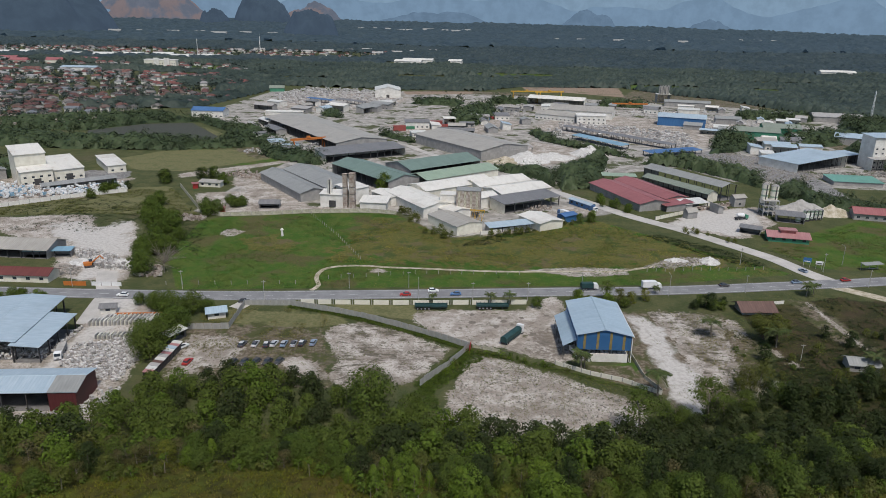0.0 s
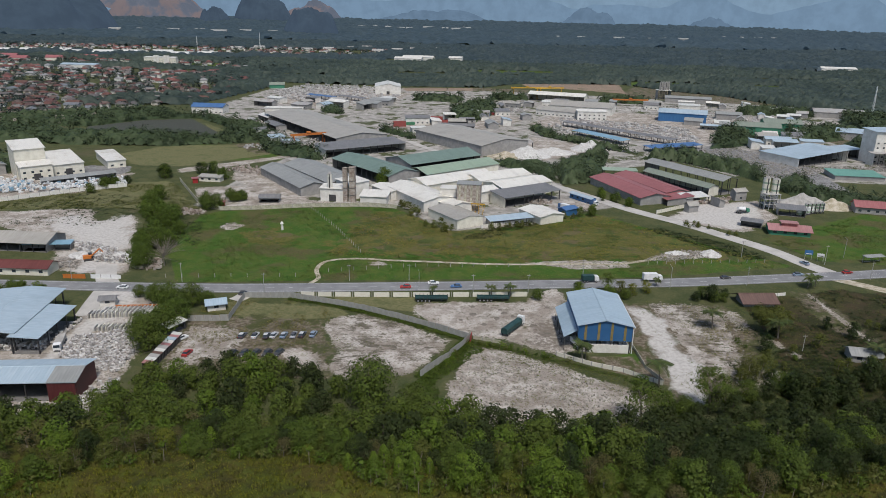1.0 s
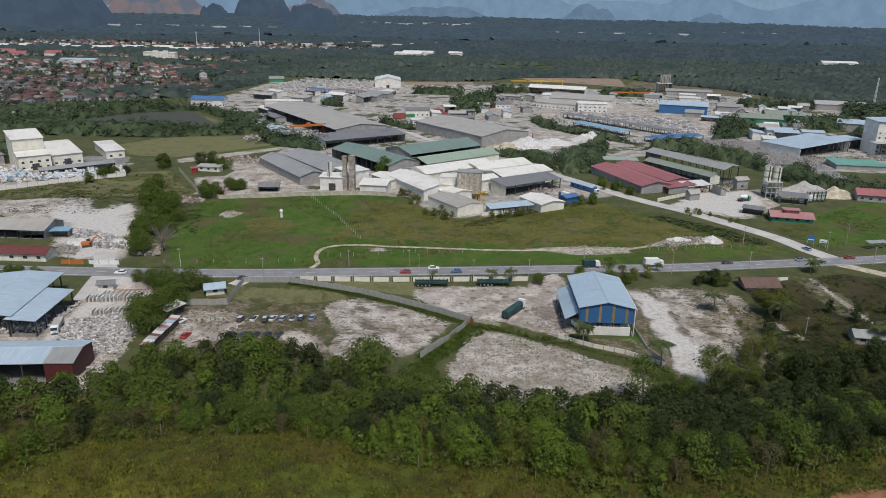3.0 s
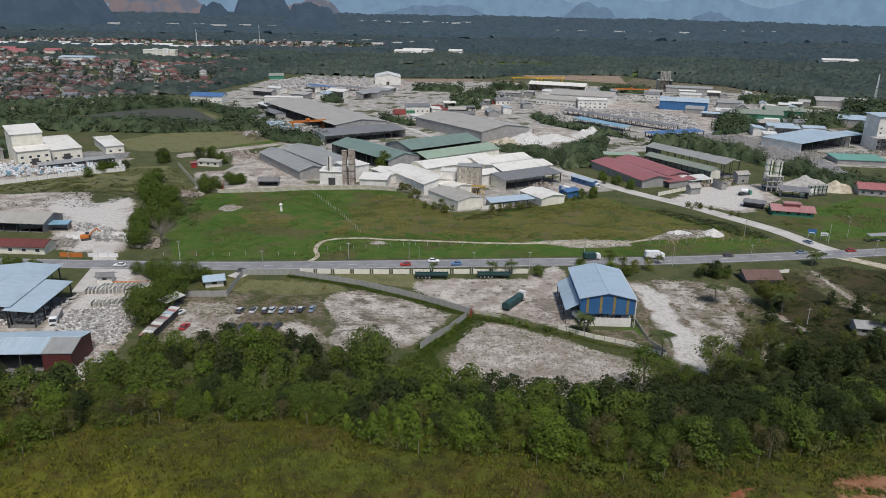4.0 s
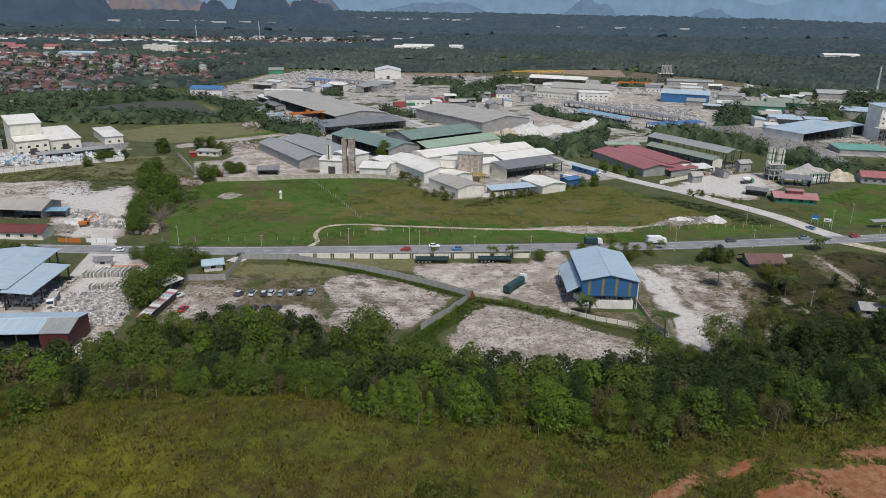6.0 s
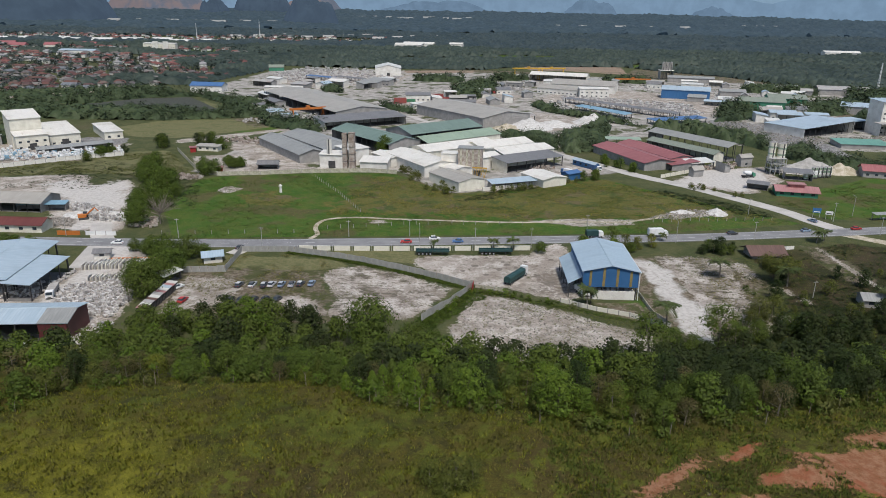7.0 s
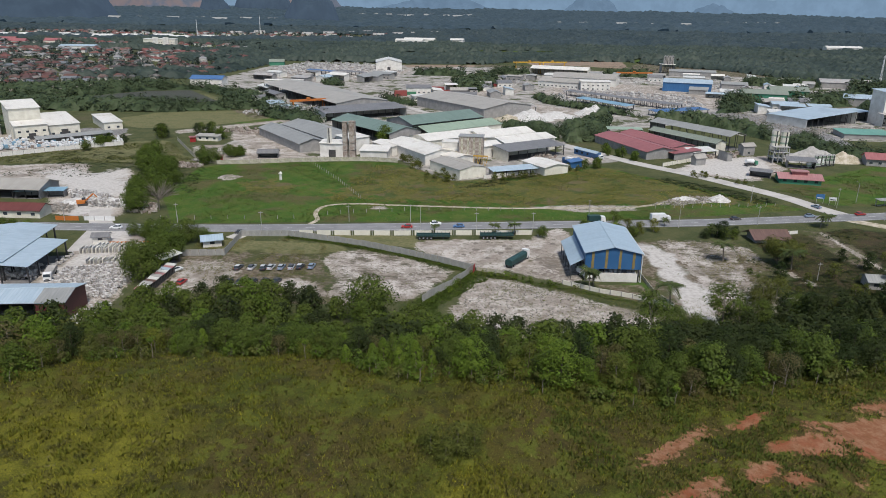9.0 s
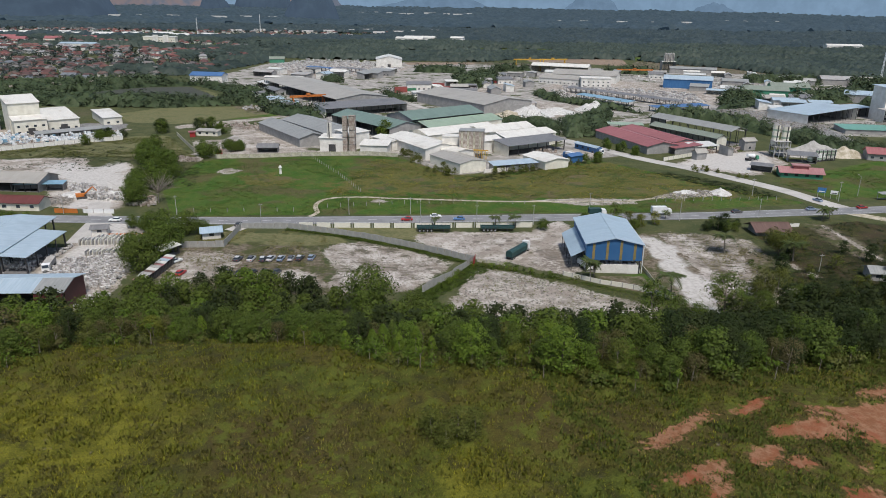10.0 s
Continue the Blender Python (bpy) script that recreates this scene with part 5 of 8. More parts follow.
def kinds_of(fine):
    """The kinds of tree; fine is the share of leaf sprays, fewer and larger for those that stand behind others."""
    def kind(seed, tall, wide, shape, leaf, bark, lumps, per, size, label, bare):
        return tree_kind(seed, tall, wide, shape, leaf, bark, lumps, int(per * fine), size / math.sqrt(fine) * 0.78, label, bare)
    return {
        "cone": [kind(10 + k, 5.8 + 0.8 * k, 1.9 + 0.2 * k, "cone", ("leaf_bright", "leaf_mid", "leaf_bright")[k], "bark", 46, 44, 0.20, "young bright green tree with a pointed crown", 0.02) for k in range(3)],
        "round": [kind(20 + k, 6.4 + 0.9 * k, 2.9 + 0.25 * k, "round", ("leaf_mid", "leaf_bright", "leaf_mid")[k], "bark_dark", 48, 48, 0.24, "dense broad-leaved tree with a rounded crown", 0.06) for k in range(3)],
        "dark": [kind(30 + k, 7.2 + 0.9 * k, 3.4, "round", ("leaf_dark", "leaf_mid", "leaf_dark")[k], "bark_dark", 48, 48, 0.26, "dark broad-leaved tree with an uneven crown", 0.08) for k in range(3)],
        "olive": [kind(40 + k, 5.4 + 0.8 * k, 2.5, "round", "leaf_olive", "bark", 30, 44, 0.20, "thin olive-green tree with gaps in its crown", 0.08) for k in range(2)],
        "dry": [kind(90 + k, 5.6 + 0.8 * k, 2.5, "round", "leaf_dry", "bark", 30, 44, 0.17, "half-dry brownish tree with a thin crown", 0.06) for k in range(2)],
        "yellow": [kind(95 + k, 5.2 + 0.8 * k, 2.3, "round", "leaf_yellow", "bark", 34, 44, 0.19, "yellow-green flowering tree with a rounded crown", 0.06) for k in range(2)],
        "big": [kind(50 + k, 10.5, 5.4, "round", ("leaf_mid", "leaf_mid")[k], "bark_dark", 64, 50, 0.36, "large spreading tree with a dense crown", 0.16) for k in range(2)],
        "open": [kind(55 + k, 11.0, 3.9, "round", "leaf_mid", "bark", 26, 60, 0.27, "tall tree with a pale trunk and a broken crown", 0.42) for k in range(2)],
        "spreading": [kind(58 + k, 8.2, 5.6, "umbrella", "leaf_olive", "bark_dark", 60, 56, 0.33, "broad yellow-olive tree with spreading limbs", 0.05) for k in range(1)],
        "shrub": [kind(80 + k, 2.4 + 0.6 * k, 1.7 + 0.2 * k, "round", ("leaf_mid", "leaf_olive", "leaf_bright")[k], "bark", 14, 34, 0.19, "low leafy shrub", 0.0) for k in range(3)],
        "sapling": [kind(60 + k, 3.2 + k, 0.8, "umbrella", "leaf_bright", "bark", 9, 34, 0.16, "slim sapling with a pale stem and a small crown", 0.6) for k in range(2)],
    }


KINDS = kinds_of(1.3)
COARSE = kinds_of(0.38)
PALM = [palm_kind(70, 4.6, "palm tree with drooping fronds"), palm_kind(71, 6.0, "tall palm tree with drooping fronds")]
first_use = set()


def plant(kind, x, y, scale=1.0, turn=0.0, group="", z=None):
    src = kind
    m = Matrix.Translation((x, y, height(x, y) if z is None else z)) @ Matrix.Rotation(turn, 4, "Z")
    if src.name in first_use:
        ob = copy_thing(src, m)
    else:
        first_use.add(src.name)
        ob = src
        ob.matrix_basis = m
    ob.scale = (scale,) * 3
    if group:
        ob["group"] = group
    return ob


JOINED = {}


def join_plant(src, x, y, scale, turn, heap_name):
    """Adds one more tree to a joined mass of trees that nobody would count."""
    V, F, K, mats, NN = JOINED.setdefault(heap_name, ([], [], [], [], []))
    m = Matrix.Translation((x, y, height(x, y))) @ Matrix.Rotation(turn, 4, "Z") @ Matrix.Scale(scale, 4)
    R = np.array(m)
    for child in src.children:
        me = child.data
        co = np.empty(len(me.vertices) * 3, np.float32)
        me.vertices.foreach_get("co", co)
        base = sum(len(v) for v in V)
        V.append(co.reshape(-1, 3) @ R[:3, :3].T + R[:3, 3])
        if me.name in NORMALS:
            NN.append(NORMALS[me.name] @ (R[:3, :3] / scale).T)
        else:
            flat = np.empty(len(me.vertices) * 3, np.float32)
            me.vertex_normals.foreach_get("vector", flat)
            NN.append(flat.reshape(-1, 3) @ (R[:3, :3] / scale).T)
        if me.materials[0] not in mats:
            mats.append(me.materials[0])
        k = mats.index(me.materials[0])
        if me.name in NORMALS:
            F += (np.arange(len(me.vertices)).reshape(-1, 3) + base).tolist()
        else:
            F += [[base + v for v in p.vertices] for p in me.polygons]
        K += [k] * len(me.polygons)


def finish_joined(heap_name, name, label):
    V, F, K, mats, NN = JOINED[heap_name]
    me = bpy.data.meshes.new(name)
    me.from_pydata(np.concatenate(V).tolist(), [], F)
    for mt in mats:
        me.materials.append(mt)
    me.polygons.foreach_set("material_index", K)
    shade_round(me, np.concatenate(NN))
    return tagged(new(name, me), label, "trees", kind="stuff")


rnd = random.Random(11)


def meadow_edge(x):
    """Where the weeds of the hillside meet the trees."""
    return float(np.interp(x, [-130, -74, -67, -53, -38, -27, -12, 6, 18, 40, 50, 66, 90, 160], [96, 106, 114, 122, 122, 124, 111, 108, 105, 103, 105, 109, 116, 126]))


def belt_far(x):
    return float(np.interp(x, [-150, -112, -94, -86, -70, -60, -43, -28, -14, -3, 8, 20, 30, 44, 56, 64, 72, 80, 90, 104, 118, 150, 190], [146, 146, 158, 178, 182, 188, 186, 174, 172, 164, 158, 154, 151, 154, 158, 166, 166, 170, 174, 182, 186, 194, 198]))


placed, wanted = [], []
# the trees that stand out in the front rows: x, y, kind, size
HEROES = [
    (21.5, 106.5, "round", 1, 1.15), (26.0, 107.5, "round", 1, 0.62), (13.6, 108.8, "yellow", 0, 0.85), (5.6, 109.2, "round", 1, 1.0),
    (9.8, 112.5, "cone", 1, 0.72), (-12.0, 116.0, "cone", 0, 0.85), (-10.2, 118.5, "cone", 2, 0.78), (-6.9, 114.2, "cone", 0, 0.80),
    (-3.9, 113.6, "cone", 2, 0.86), (-1.0, 116.0, "cone", 0, 0.62), (-25.2, 118.5, "yellow", 1, 0.62), (-57.5, 127.0, "yellow", 0, 1.05),
    (-52.5, 126.0, "round", 1, 0.58), (-45.0, 136.0, "round", 0, 1.0), (-61.0, 139.0, "yellow", 1, 0.55), (47.0, 107.0, "round", 0, 1.25),
    (55.0, 109.5, "round", 2, 0.80), (67.0, 111.0, "round", 0, 1.25), (84.0, 128.0, "cone", 1, 1.10), (93.0, 130.0, "round", 1, 0.9),
    (43.0, 104.0, "dry", 0, 0.95), (60.5, 107.0, "dry", 1, 1.0), (31.0, 106.5, "olive", 1, 1.0), (34.5, 104.6, "dry", 1, 0.55),
]
for x, y, kind, k, sc in HEROES:
    placed.append((x, y))
    wanted.append((0.0, (kind, k), x, y, sc, x))
for _ in range(30000):
    x = rnd.uniform(-128, 165)
    near, far = meadow_edge(x), belt_far(x)
    u = rnd.random() ** 1.25
    y = near + (far - near) * u
    if -120 < x < -96 and y > 147 or -27 < x < 2 and y > 160:
        continue
    gap = 3.6 if u < 0.2 else 5.2
    if any((x - px) ** 2 + (y - py) ** 2 < gap * gap for px, py in placed) or y < near + 7 and any(abs(x - px) < 3.2 and y < py for px, py in placed[:24]):
        continue
    placed.append((x, y))
    r = rnd.random()
    # East end: dark leaves put the shade over this part into the colour.
    if x > 52 and u > 0.55:
        kind = "shade"
    elif x > 52 and u > 0.12 or x > 80:
        kind = "mixed"
    elif x > 44:
        kind = "calm"
    elif x < -55 and u < 0.6:
        kind = "olive" if r < 0.22 else ("dry" if r < 0.42 else ("round" if r < 0.8 else "dark"))
    elif u < 0.35:
        kind = "cone" if r < (0.25 if x > -20 else 0.2) else ("olive" if r < 0.4 else ("dry" if r < 0.5 else ("dark" if r < 0.72 else "round")))
    elif u < 0.6:
        kind = "round" if r < 0.42 else ("cone" if r < 0.68 else "dark")
    else:
        kind = "dark" if r < (0.6 if x > 0 else 0.35) else "round"
    s = rnd.uniform(0.75, 1.12) * (0.85 if u < 0.15 else 1.0)
    if kind == "calm":
        wanted.append((y - near, rnd.choice((("cone", 1), ("round", 0), ("dark", 2), ("dark", 0), ("olive", 0), ("dry", 0))), x, y, s, rnd.uniform(0, 6.28)))
    elif kind == "mixed":
        wanted.append((y - near, rnd.choice((("round", 0), ("cone", 1), ("dark", 2), ("dark", 0), ("dark", 2), ("dark", 0), ("dark", 1), ("olive", 0))), x, y, s, rnd.uniform(0, 6.28)))
    elif kind == "shade":
        wanted.append((y - near, ("dark", rnd.choice((0, 2))), x, y, s * 0.78, rnd.uniform(0, 6.28)))
    else:
        wanted.append((y - near, (kind, rnd.randrange(len(KINDS[kind]))), x, y, s, rnd.uniform(0, 6.28)))
    if len(wanted) >= 570:
        break
wanted.sort(key=lambda w: w[0])
for k, (_, src, x, y, s, turn) in enumerate(wanted):
    if k < 190:
        plant(KINDS[src[0]][src[1]], x, y, s, turn, "trees of the slope")
    else:
        join_plant(COARSE[src[0]][src[1]], x, y, s, turn, "belt")
for k in range(260):
    # undergrowth along the foot of the front row
    x = rnd.uniform(-110, 118)
    # Dark low crowns between the trees: shaded gaps deepened by leaf colour.
    if k % 2:
        near, far = meadow_edge(x), belt_far(x)
        join_plant(COARSE["dark"][0], x, near + (far - near) * rnd.uniform(0.08, 0.7), rnd.uniform(0.28, 0.5), rnd.uniform(0, 6.28), "belt")
    join_plant(COARSE["shrub"][rnd.randrange(3)], x, meadow_edge(x) + rnd.uniform(-2.6, 3.5), rnd.uniform(0.45, 1.0), rnd.uniform(0, 6.28), "belt")
finish_joined("belt", "slope_woods", "dense green trees closing the slope behind the front row")

for x, y, k, s in ((-91.5, 199, 0, 1.05), (-96, 206, 1, 0.95), (-91, 211, 0, 0.95), (-90, 219, 1, 0.9), (-84.5, 236, 1, 0.5), (-18.4, 169, 1, 1.28), (-7, 165, 0, 0.8), (-96, 231, 0, 0.95), (-103, 236, 1, 0.75), (-90, 235, 1, 0.8), (-107, 240, 0, 0.5), (-112, 242, 1, 0.45), (67, 165, 0, 0.6), (88, 174, 0, 0.6), (101, 180, 1, 0.55), (38, 246, 1, 0.42), (66, 246, 0, 0.5), (72, 248, 1, 0.4)):
    plant(KINDS["big"][k], x, y, s, x, "large trees")
for x, y, kind, k, s in ((54.3, 159, "open", 0, 1.3), (60.5, 162, "open", 1, 0.85), (75, 167.4, "open", 1, 1.25), (80, 168, "open", 0, 0.8), (66.5, 254, "open", 0, 0.75), (71, 252, "olive", 1, 1.0), (75.4, 252, "yellow", 0, 0.95), (81.8, 254.5, "yellow", 1, 0.9), (114, 221, "spreading", 0, 1.0), (120, 225, "spreading", 0, 0.62), (94, 186.5, "olive", 0, 1.45), (98.5, 188, "olive", 1, 1.3), (90.5, 184, "olive", 1, 0.9)):
    plant(KINDS[kind][k], x, y, s, x, "large trees")
for x, y, s in ((-2, 250.0, 0.6), (20.5, 248.5, 0.8), (28, 248.5, 0.9), (45.5, 196, 1.0), (65.4, 181, 1.3), (47, 197.5, 0.8), (96.3, 222.5, 1.3), (116.2, 215.5, 1.35), (140, 199, 1.1), (150, 263, 1.0), (154, 265, 0.9), (104, 249, 0.8), (88, 262, 0.6)):
    plant(PALM[int(x) % 2], x, y, s, x, "palm trees")
for x, y in ((6, 106.5), (32.5, 100.5), (39.5, 101), (48, 103.4), (66, 107), (73, 110), (18, 104), (-25, 117.5), (-12, 110), (-40, 121), (-55, 120), (57, 104), (-3, 107.5)):
    plant(KINDS["sapling"][int(abs(x)) % 2], x, y, rnd.uniform(0.8, 1.2), x, "saplings at the meadow's edge")
for x, y, sc in ((3.0, 86.0, 1.0), (-0.6, 86.8, 0.85), (5.8, 87.4, 0.75), (1.4, 84.6, 0.7)):
    plant(KINDS["olive"][int(y) % 2], x, y, sc, x, "bushes of the meadow", height(x, y) - 0.7)



def dry_tree(x, y, tall):
    """A dead tree: a short trunk that breaks into many bare grey limbs."""
    rng = np.random.default_rng(77)
    ob = thing("dead_tree", "bare grey dead tree beside the green stand", "tree", x, y)
    part("trunk", tube(bmesh.new(), (0, 0, -0.2), (0.2, 0, tall * 0.4), 0.28, 0.2, 8), "bark", ob)
    for k in range(26):
        bm = bmesh.new()
        a, e = rng.uniform(0, 2 * math.pi), rng.uniform(0.15, 1.1)
        d = np.array([math.cos(a) * math.cos(e), math.sin(a) * math.cos(e), math.sin(e)])
        p0 = np.array([0.1, 0, tall * rng.uniform(0.3, 0.4)])
        p1 = p0 + d * tall * rng.uniform(0.3, 0.5)
        tube(bm, p0, p1, 0.12, 0.07, 5)
        for q in range(4):
            d2 = d + rng.normal(size=3) * 0.45
            tube(bm, p0 + (p1 - p0) * rng.uniform(0.5, 1.0), p1 + d2 * tall * rng.uniform(0.12, 0.3), 0.06, 0.025, 4)
        part("limb", bm, "bark", ob)


dry_tree(-116, 276, 12.5)

# single trees and hedges of the plain: (outline, how many, kinds, scale)
STANDS = [
    ([(-126, 268), (-138, 310), (-150, 352), (-138, 352), (-124, 320), (-117, 284)], 18, "big", 0.85),
    ([(-150, 340), (-172, 388), (-160, 390), (-142, 345)], 9, "big", 0.75),
    ([(-178, 434), (-168, 434), (-170, 440), (-178, 440)], 3, "dark", 1.2),
    ([(-206, 405), (-194, 412), (-190, 420), (-205, 414)], 4, "dark", 0.9),
    ([(-128, 362), (-120, 364), (-120, 372), (-128, 370)], 3, "big", 0.75),
    ([(-122, 379), (-106, 381), (-110, 388), (-126, 392)], 6, "big", 0.55),
    ([(-142, 434), (-136, 434), (-136, 440), (-142, 440)], 2, "dark", 1.0),
    ([(52, 243), (66, 250), (64, 256), (52, 256)], 5, "round", 0.7),
    ([(100, 238), (116, 246), (112, 256), (98, 252)], 7, "dark", 0.7),
    ([(108, 222), (126, 228), (130, 238), (108, 234)], 6, "olive", 0.8),
    ([(-24, 380), (-10, 340), (6, 328), (10, 330), (-6, 346), (-18, 384)], 16, "olive", 0.75),
    ([(22, 336), (40, 346), (70, 362), (72, 358), (40, 340), (24, 332)], 18, "olive", 0.6),
    ([(72, 362), (80, 376), (90, 380), (84, 364)], 4, "round", 0.8),
    ([(96, 420), (104, 400), (112, 388), (106, 384), (94, 402)], 9, "round", 0.8),
    ([(-40, 424), (-34, 424), (-34, 430), (-40, 430)], 2, "round", 1.3),
    ([(-205, 392), (-190, 410), (-212, 414)], 5, "big", 0.55),
    ([(130, 352), (155, 330), (152, 326), (126, 348)], 10, "olive", 0.5),
    ([(-168, 244), (-146, 246), (-148, 240), (-168, 238)], 8, "round", 0.75),
    ([(-160, 448), (-145, 456), (-146, 460), (-160, 452)], 4, "dark", 0.9),
]
for poly, n, kind, s in STANDS:
    xs, ys = [p[0] for p in poly], [p[1] for p in poly]
    done = 0
    for _ in range(2000):
        x, y = rnd.uniform(min(xs), max(xs)), rnd.uniform(min(ys), max(ys))
        if inside(poly, np.array([x]), np.array([y]))[0] < 0:
            if done % 2:
                join_plant(rnd.choice(COARSE[kind]), x, y, s * rnd.uniform(0.7, 1.15), rnd.uniform(0, 6.28), "plain")
            else:
                plant(rnd.choice(KINDS[kind]), x, y, s * rnd.uniform(0.7, 1.15), rnd.uniform(0, 6.28), "trees of the plain")
            done += 1
            if done == n:
                break
for k in range(95):
    # bushes of the scrubland beside the blue hall, denser towards the slope
    x, y = rnd.uniform(100, 190), 172 + 46 * rnd.random() ** 2.0
    y += max(0.0, (x - 110) * 0.25)
    join_plant(COARSE[("shrub", "olive", "dark")[k % 3]][(0, 1, 2)[k % 3]], x, y, rnd.uniform(0.4, 0.9), rnd.uniform(0, 6.28), "plain")
for k in range(46):
    # bushes that hide the wall between the two lots, and weeds at the fences
    u = rnd.random()
    x, y = (12 + 30 * u, 209.5 - 11.5 * u) if k % 3 else (11 - 16 * u, 208.5 - 26 * u)
    join_plant(COARSE["shrub"][rnd.randrange(3)], x + rnd.uniform(-1, 1.6), y + rnd.uniform(-3.0, -0.6), rnd.uniform(0.25, 0.65), rnd.uniform(0, 6.28), "plain")
finish_joined("plain", "plain_thicket", "thickets of green trees and bushes on the plain")
for kinds in (COARSE, KINDS):
    for sources in kinds.values():
        for src in sources:
            if src.name not in first_use:
                for child in list(src.children):
                    bpy.data.objects.remove(child)
                bpy.data.objects.remove(src)


# ---- woods of the plain and the distance, uncounted ----
def scatter(poly, n, rng):
    xs, ys = [p[0] for p in poly], [p[1] for p in poly]
    x, y = rng.uniform(min(xs), max(xs), n * 6), rng.uniform(min(ys), max(ys), n * 6)
    ok = inside(poly, x, y) < 0
    return x[ok][:n], y[ok][:n]


def canopy(rng, poly, clear, step, r0, r1):
    """The top of a closed wood: uneven domes, one a tree, that come down to the ground along the edges."""
    xs, ys = [p[0] for p in poly], [p[1] for p in poly]
    far = max(ys)
    x_lo, x_hi = max(min(xs), -0.67 * far - 60), min(max(xs), 0.67 * far + 60)
    X, Y = np.meshgrid(np.arange(x_lo, x_hi + step, step), np.arange(min(ys), far + step, step))
    X = X + rng.uniform(-0.3, 0.3, X.shape) * step
    Y = Y + rng.uniform(-0.3, 0.3, X.shape) * step
    cell = (r0 + r1) * 0.78
    ni, nj = int((x_hi - x_lo) / cell) + 5, int((far - min(ys)) / cell) + 5
    cx, cy = rng.uniform(0.1, 0.9, (nj, ni)), rng.uniform(0.1, 0.9, (nj, ni))
    rad, tone = rng.uniform(r0, r1, (nj, ni)), rng.uniform(0, 1, (nj, ni))
    U, V = (X - x_lo) / cell + 2, (Y - min(ys)) / cell + 2
    I, J = np.clip(np.floor(U).astype(int), 1, ni - 2), np.clip(np.floor(V).astype(int), 1, nj - 2)
    Z, T = np.full(X.shape, 0.55 * r0), np.full(X.shape, 0.05)
    for dj in (-1, 0, 1):
        for di in (-1, 0, 1):
            k = (J + dj, I + di)
            d2 = ((U - (I + di + cx[k])) ** 2 + (V - (J + dj + cy[k])) ** 2) * cell * cell
            h = rad[k] * (0.55 + 1.35 * np.sqrt(np.clip(1 - d2 / (1.1 * rad[k]) ** 2, 0, 1)))
            h = np.where(d2 < (1.1 * rad[k]) ** 2, h, 0)
            T = np.where(h > Z, tone[k], T)
            Z = np.maximum(Z, h)
    # stands of taller and lower growth
    swell = np.sin(X * 0.021 + 2 * np.sin(Y * 0.013)) * np.sin(Y * 0.017 + 1.5 * np.sin(X * 0.009)) + 0.6 * np.sin(X * 0.061 + Y * 0.043) * np.sin(Y * 0.071 - X * 0.02)
    Z = Z * (0.85 + 0.28 * swell) + rng.normal(size=X.shape) * 0.10 * r1
    T = np.clip(0.7 * T + 0.15 + 0.32 * swell, 0, 1)
    rim = -inside(poly, X.ravel(), Y.ravel())
    for hole in clear:
        rim = np.minimum(rim, inside(hole, X.ravel(), Y.ravel()))
    rim = rim.reshape(X.shape)
    Z = Z * np.clip(0.15 + rim / (1.2 * r1), 0, 1) - 0.3
    keep = (rim > -0.3 * r1) & (np.abs(X) < 0.67 * Y + 40)
    return X, Y, Z, T, keep


def woods(name, label, patches, material, seed, step, sprays, size):
    """Woods past counting: a closed canopy of crowns, roughened with sprays of leaves."""
    rng = np.random.default_rng(seed)
    Ts, Ns, tone = [], [], []
    for poly, r0, r1, clear in patches:
        X, Y, Z, T, keep = canopy(rng, poly, clear, step, r0, r1)
        gy_, gx_ = np.gradient(Z)
        N = np.stack([-1.1 * gx_ / step, -1.1 * gy_ / step, np.ones(X.shape)], -1)
        N /= np.linalg.norm(N, axis=2)[:, :, None]
        P = np.stack([X, Y, Z + hill(X, Y)], -1)
        ok = (keep[:-1, :-1] & keep[:-1, 1:] & keep[1:, 1:] & keep[1:, :-1]).ravel()
        four = [(slice(0, -1), slice(0, -1)), (slice(0, -1), slice(1, None)), (slice(1, None), slice(1, None)), (slice(1, None), slice(0, -1))]
        A, B, C, D = (P[q].reshape(-1, 3)[ok] for q in four)
        NA, NB, NC, ND = (N[q].reshape(-1, 3)[ok] for q in four)
        Ts += [np.stack([A, B, C], 1).reshape(-1, 3), np.stack([A, C, D], 1).reshape(-1, 3)]
        Ns += [np.stack([NA, NB, NC], 1).reshape(-1, 3), np.stack([NA, NC, ND], 1).reshape(-1, 3)]
        tt = np.repeat(T[:-1, :-1].ravel()[ok], 3)
        tone += [tt, tt]
        spot = np.flatnonzero(keep.ravel() & (Z.ravel() > 0.5))
        spot = np.repeat(spot, max(1, round(sprays)))
        spot = spot[rng.random(len(spot)) < sprays]
        p, d = P.reshape(-1, 3)[spot], N.reshape(-1, 3)[spot]
        sp, sn = leaf_spray(rng, p + d * 0.1 * r0 + rng.normal(size=p.shape) * 0.35 * step, d, size * r1 * rng.uniform(0.5, 1.3, (len(spot), 1)), 0.5, 0.22)
        Ts.append(sp.reshape(-1, 3))
        Ns.append(sn.reshape(-1, 3))
        tone.append(np.repeat(np.clip(T.ravel()[spot] + rng.uniform(-0.2, 0.3, len(spot)), 0, 1), 3))
    me = leaf_mesh(name, np.concatenate(Ts), np.concatenate(Ns), material)
    me.attributes.new("tone", "FLOAT", "POINT").data.foreach_set("value", np.concatenate(tone).astype(np.float32))
    return tagged(new(name, me), label, "woods", kind="stuff")


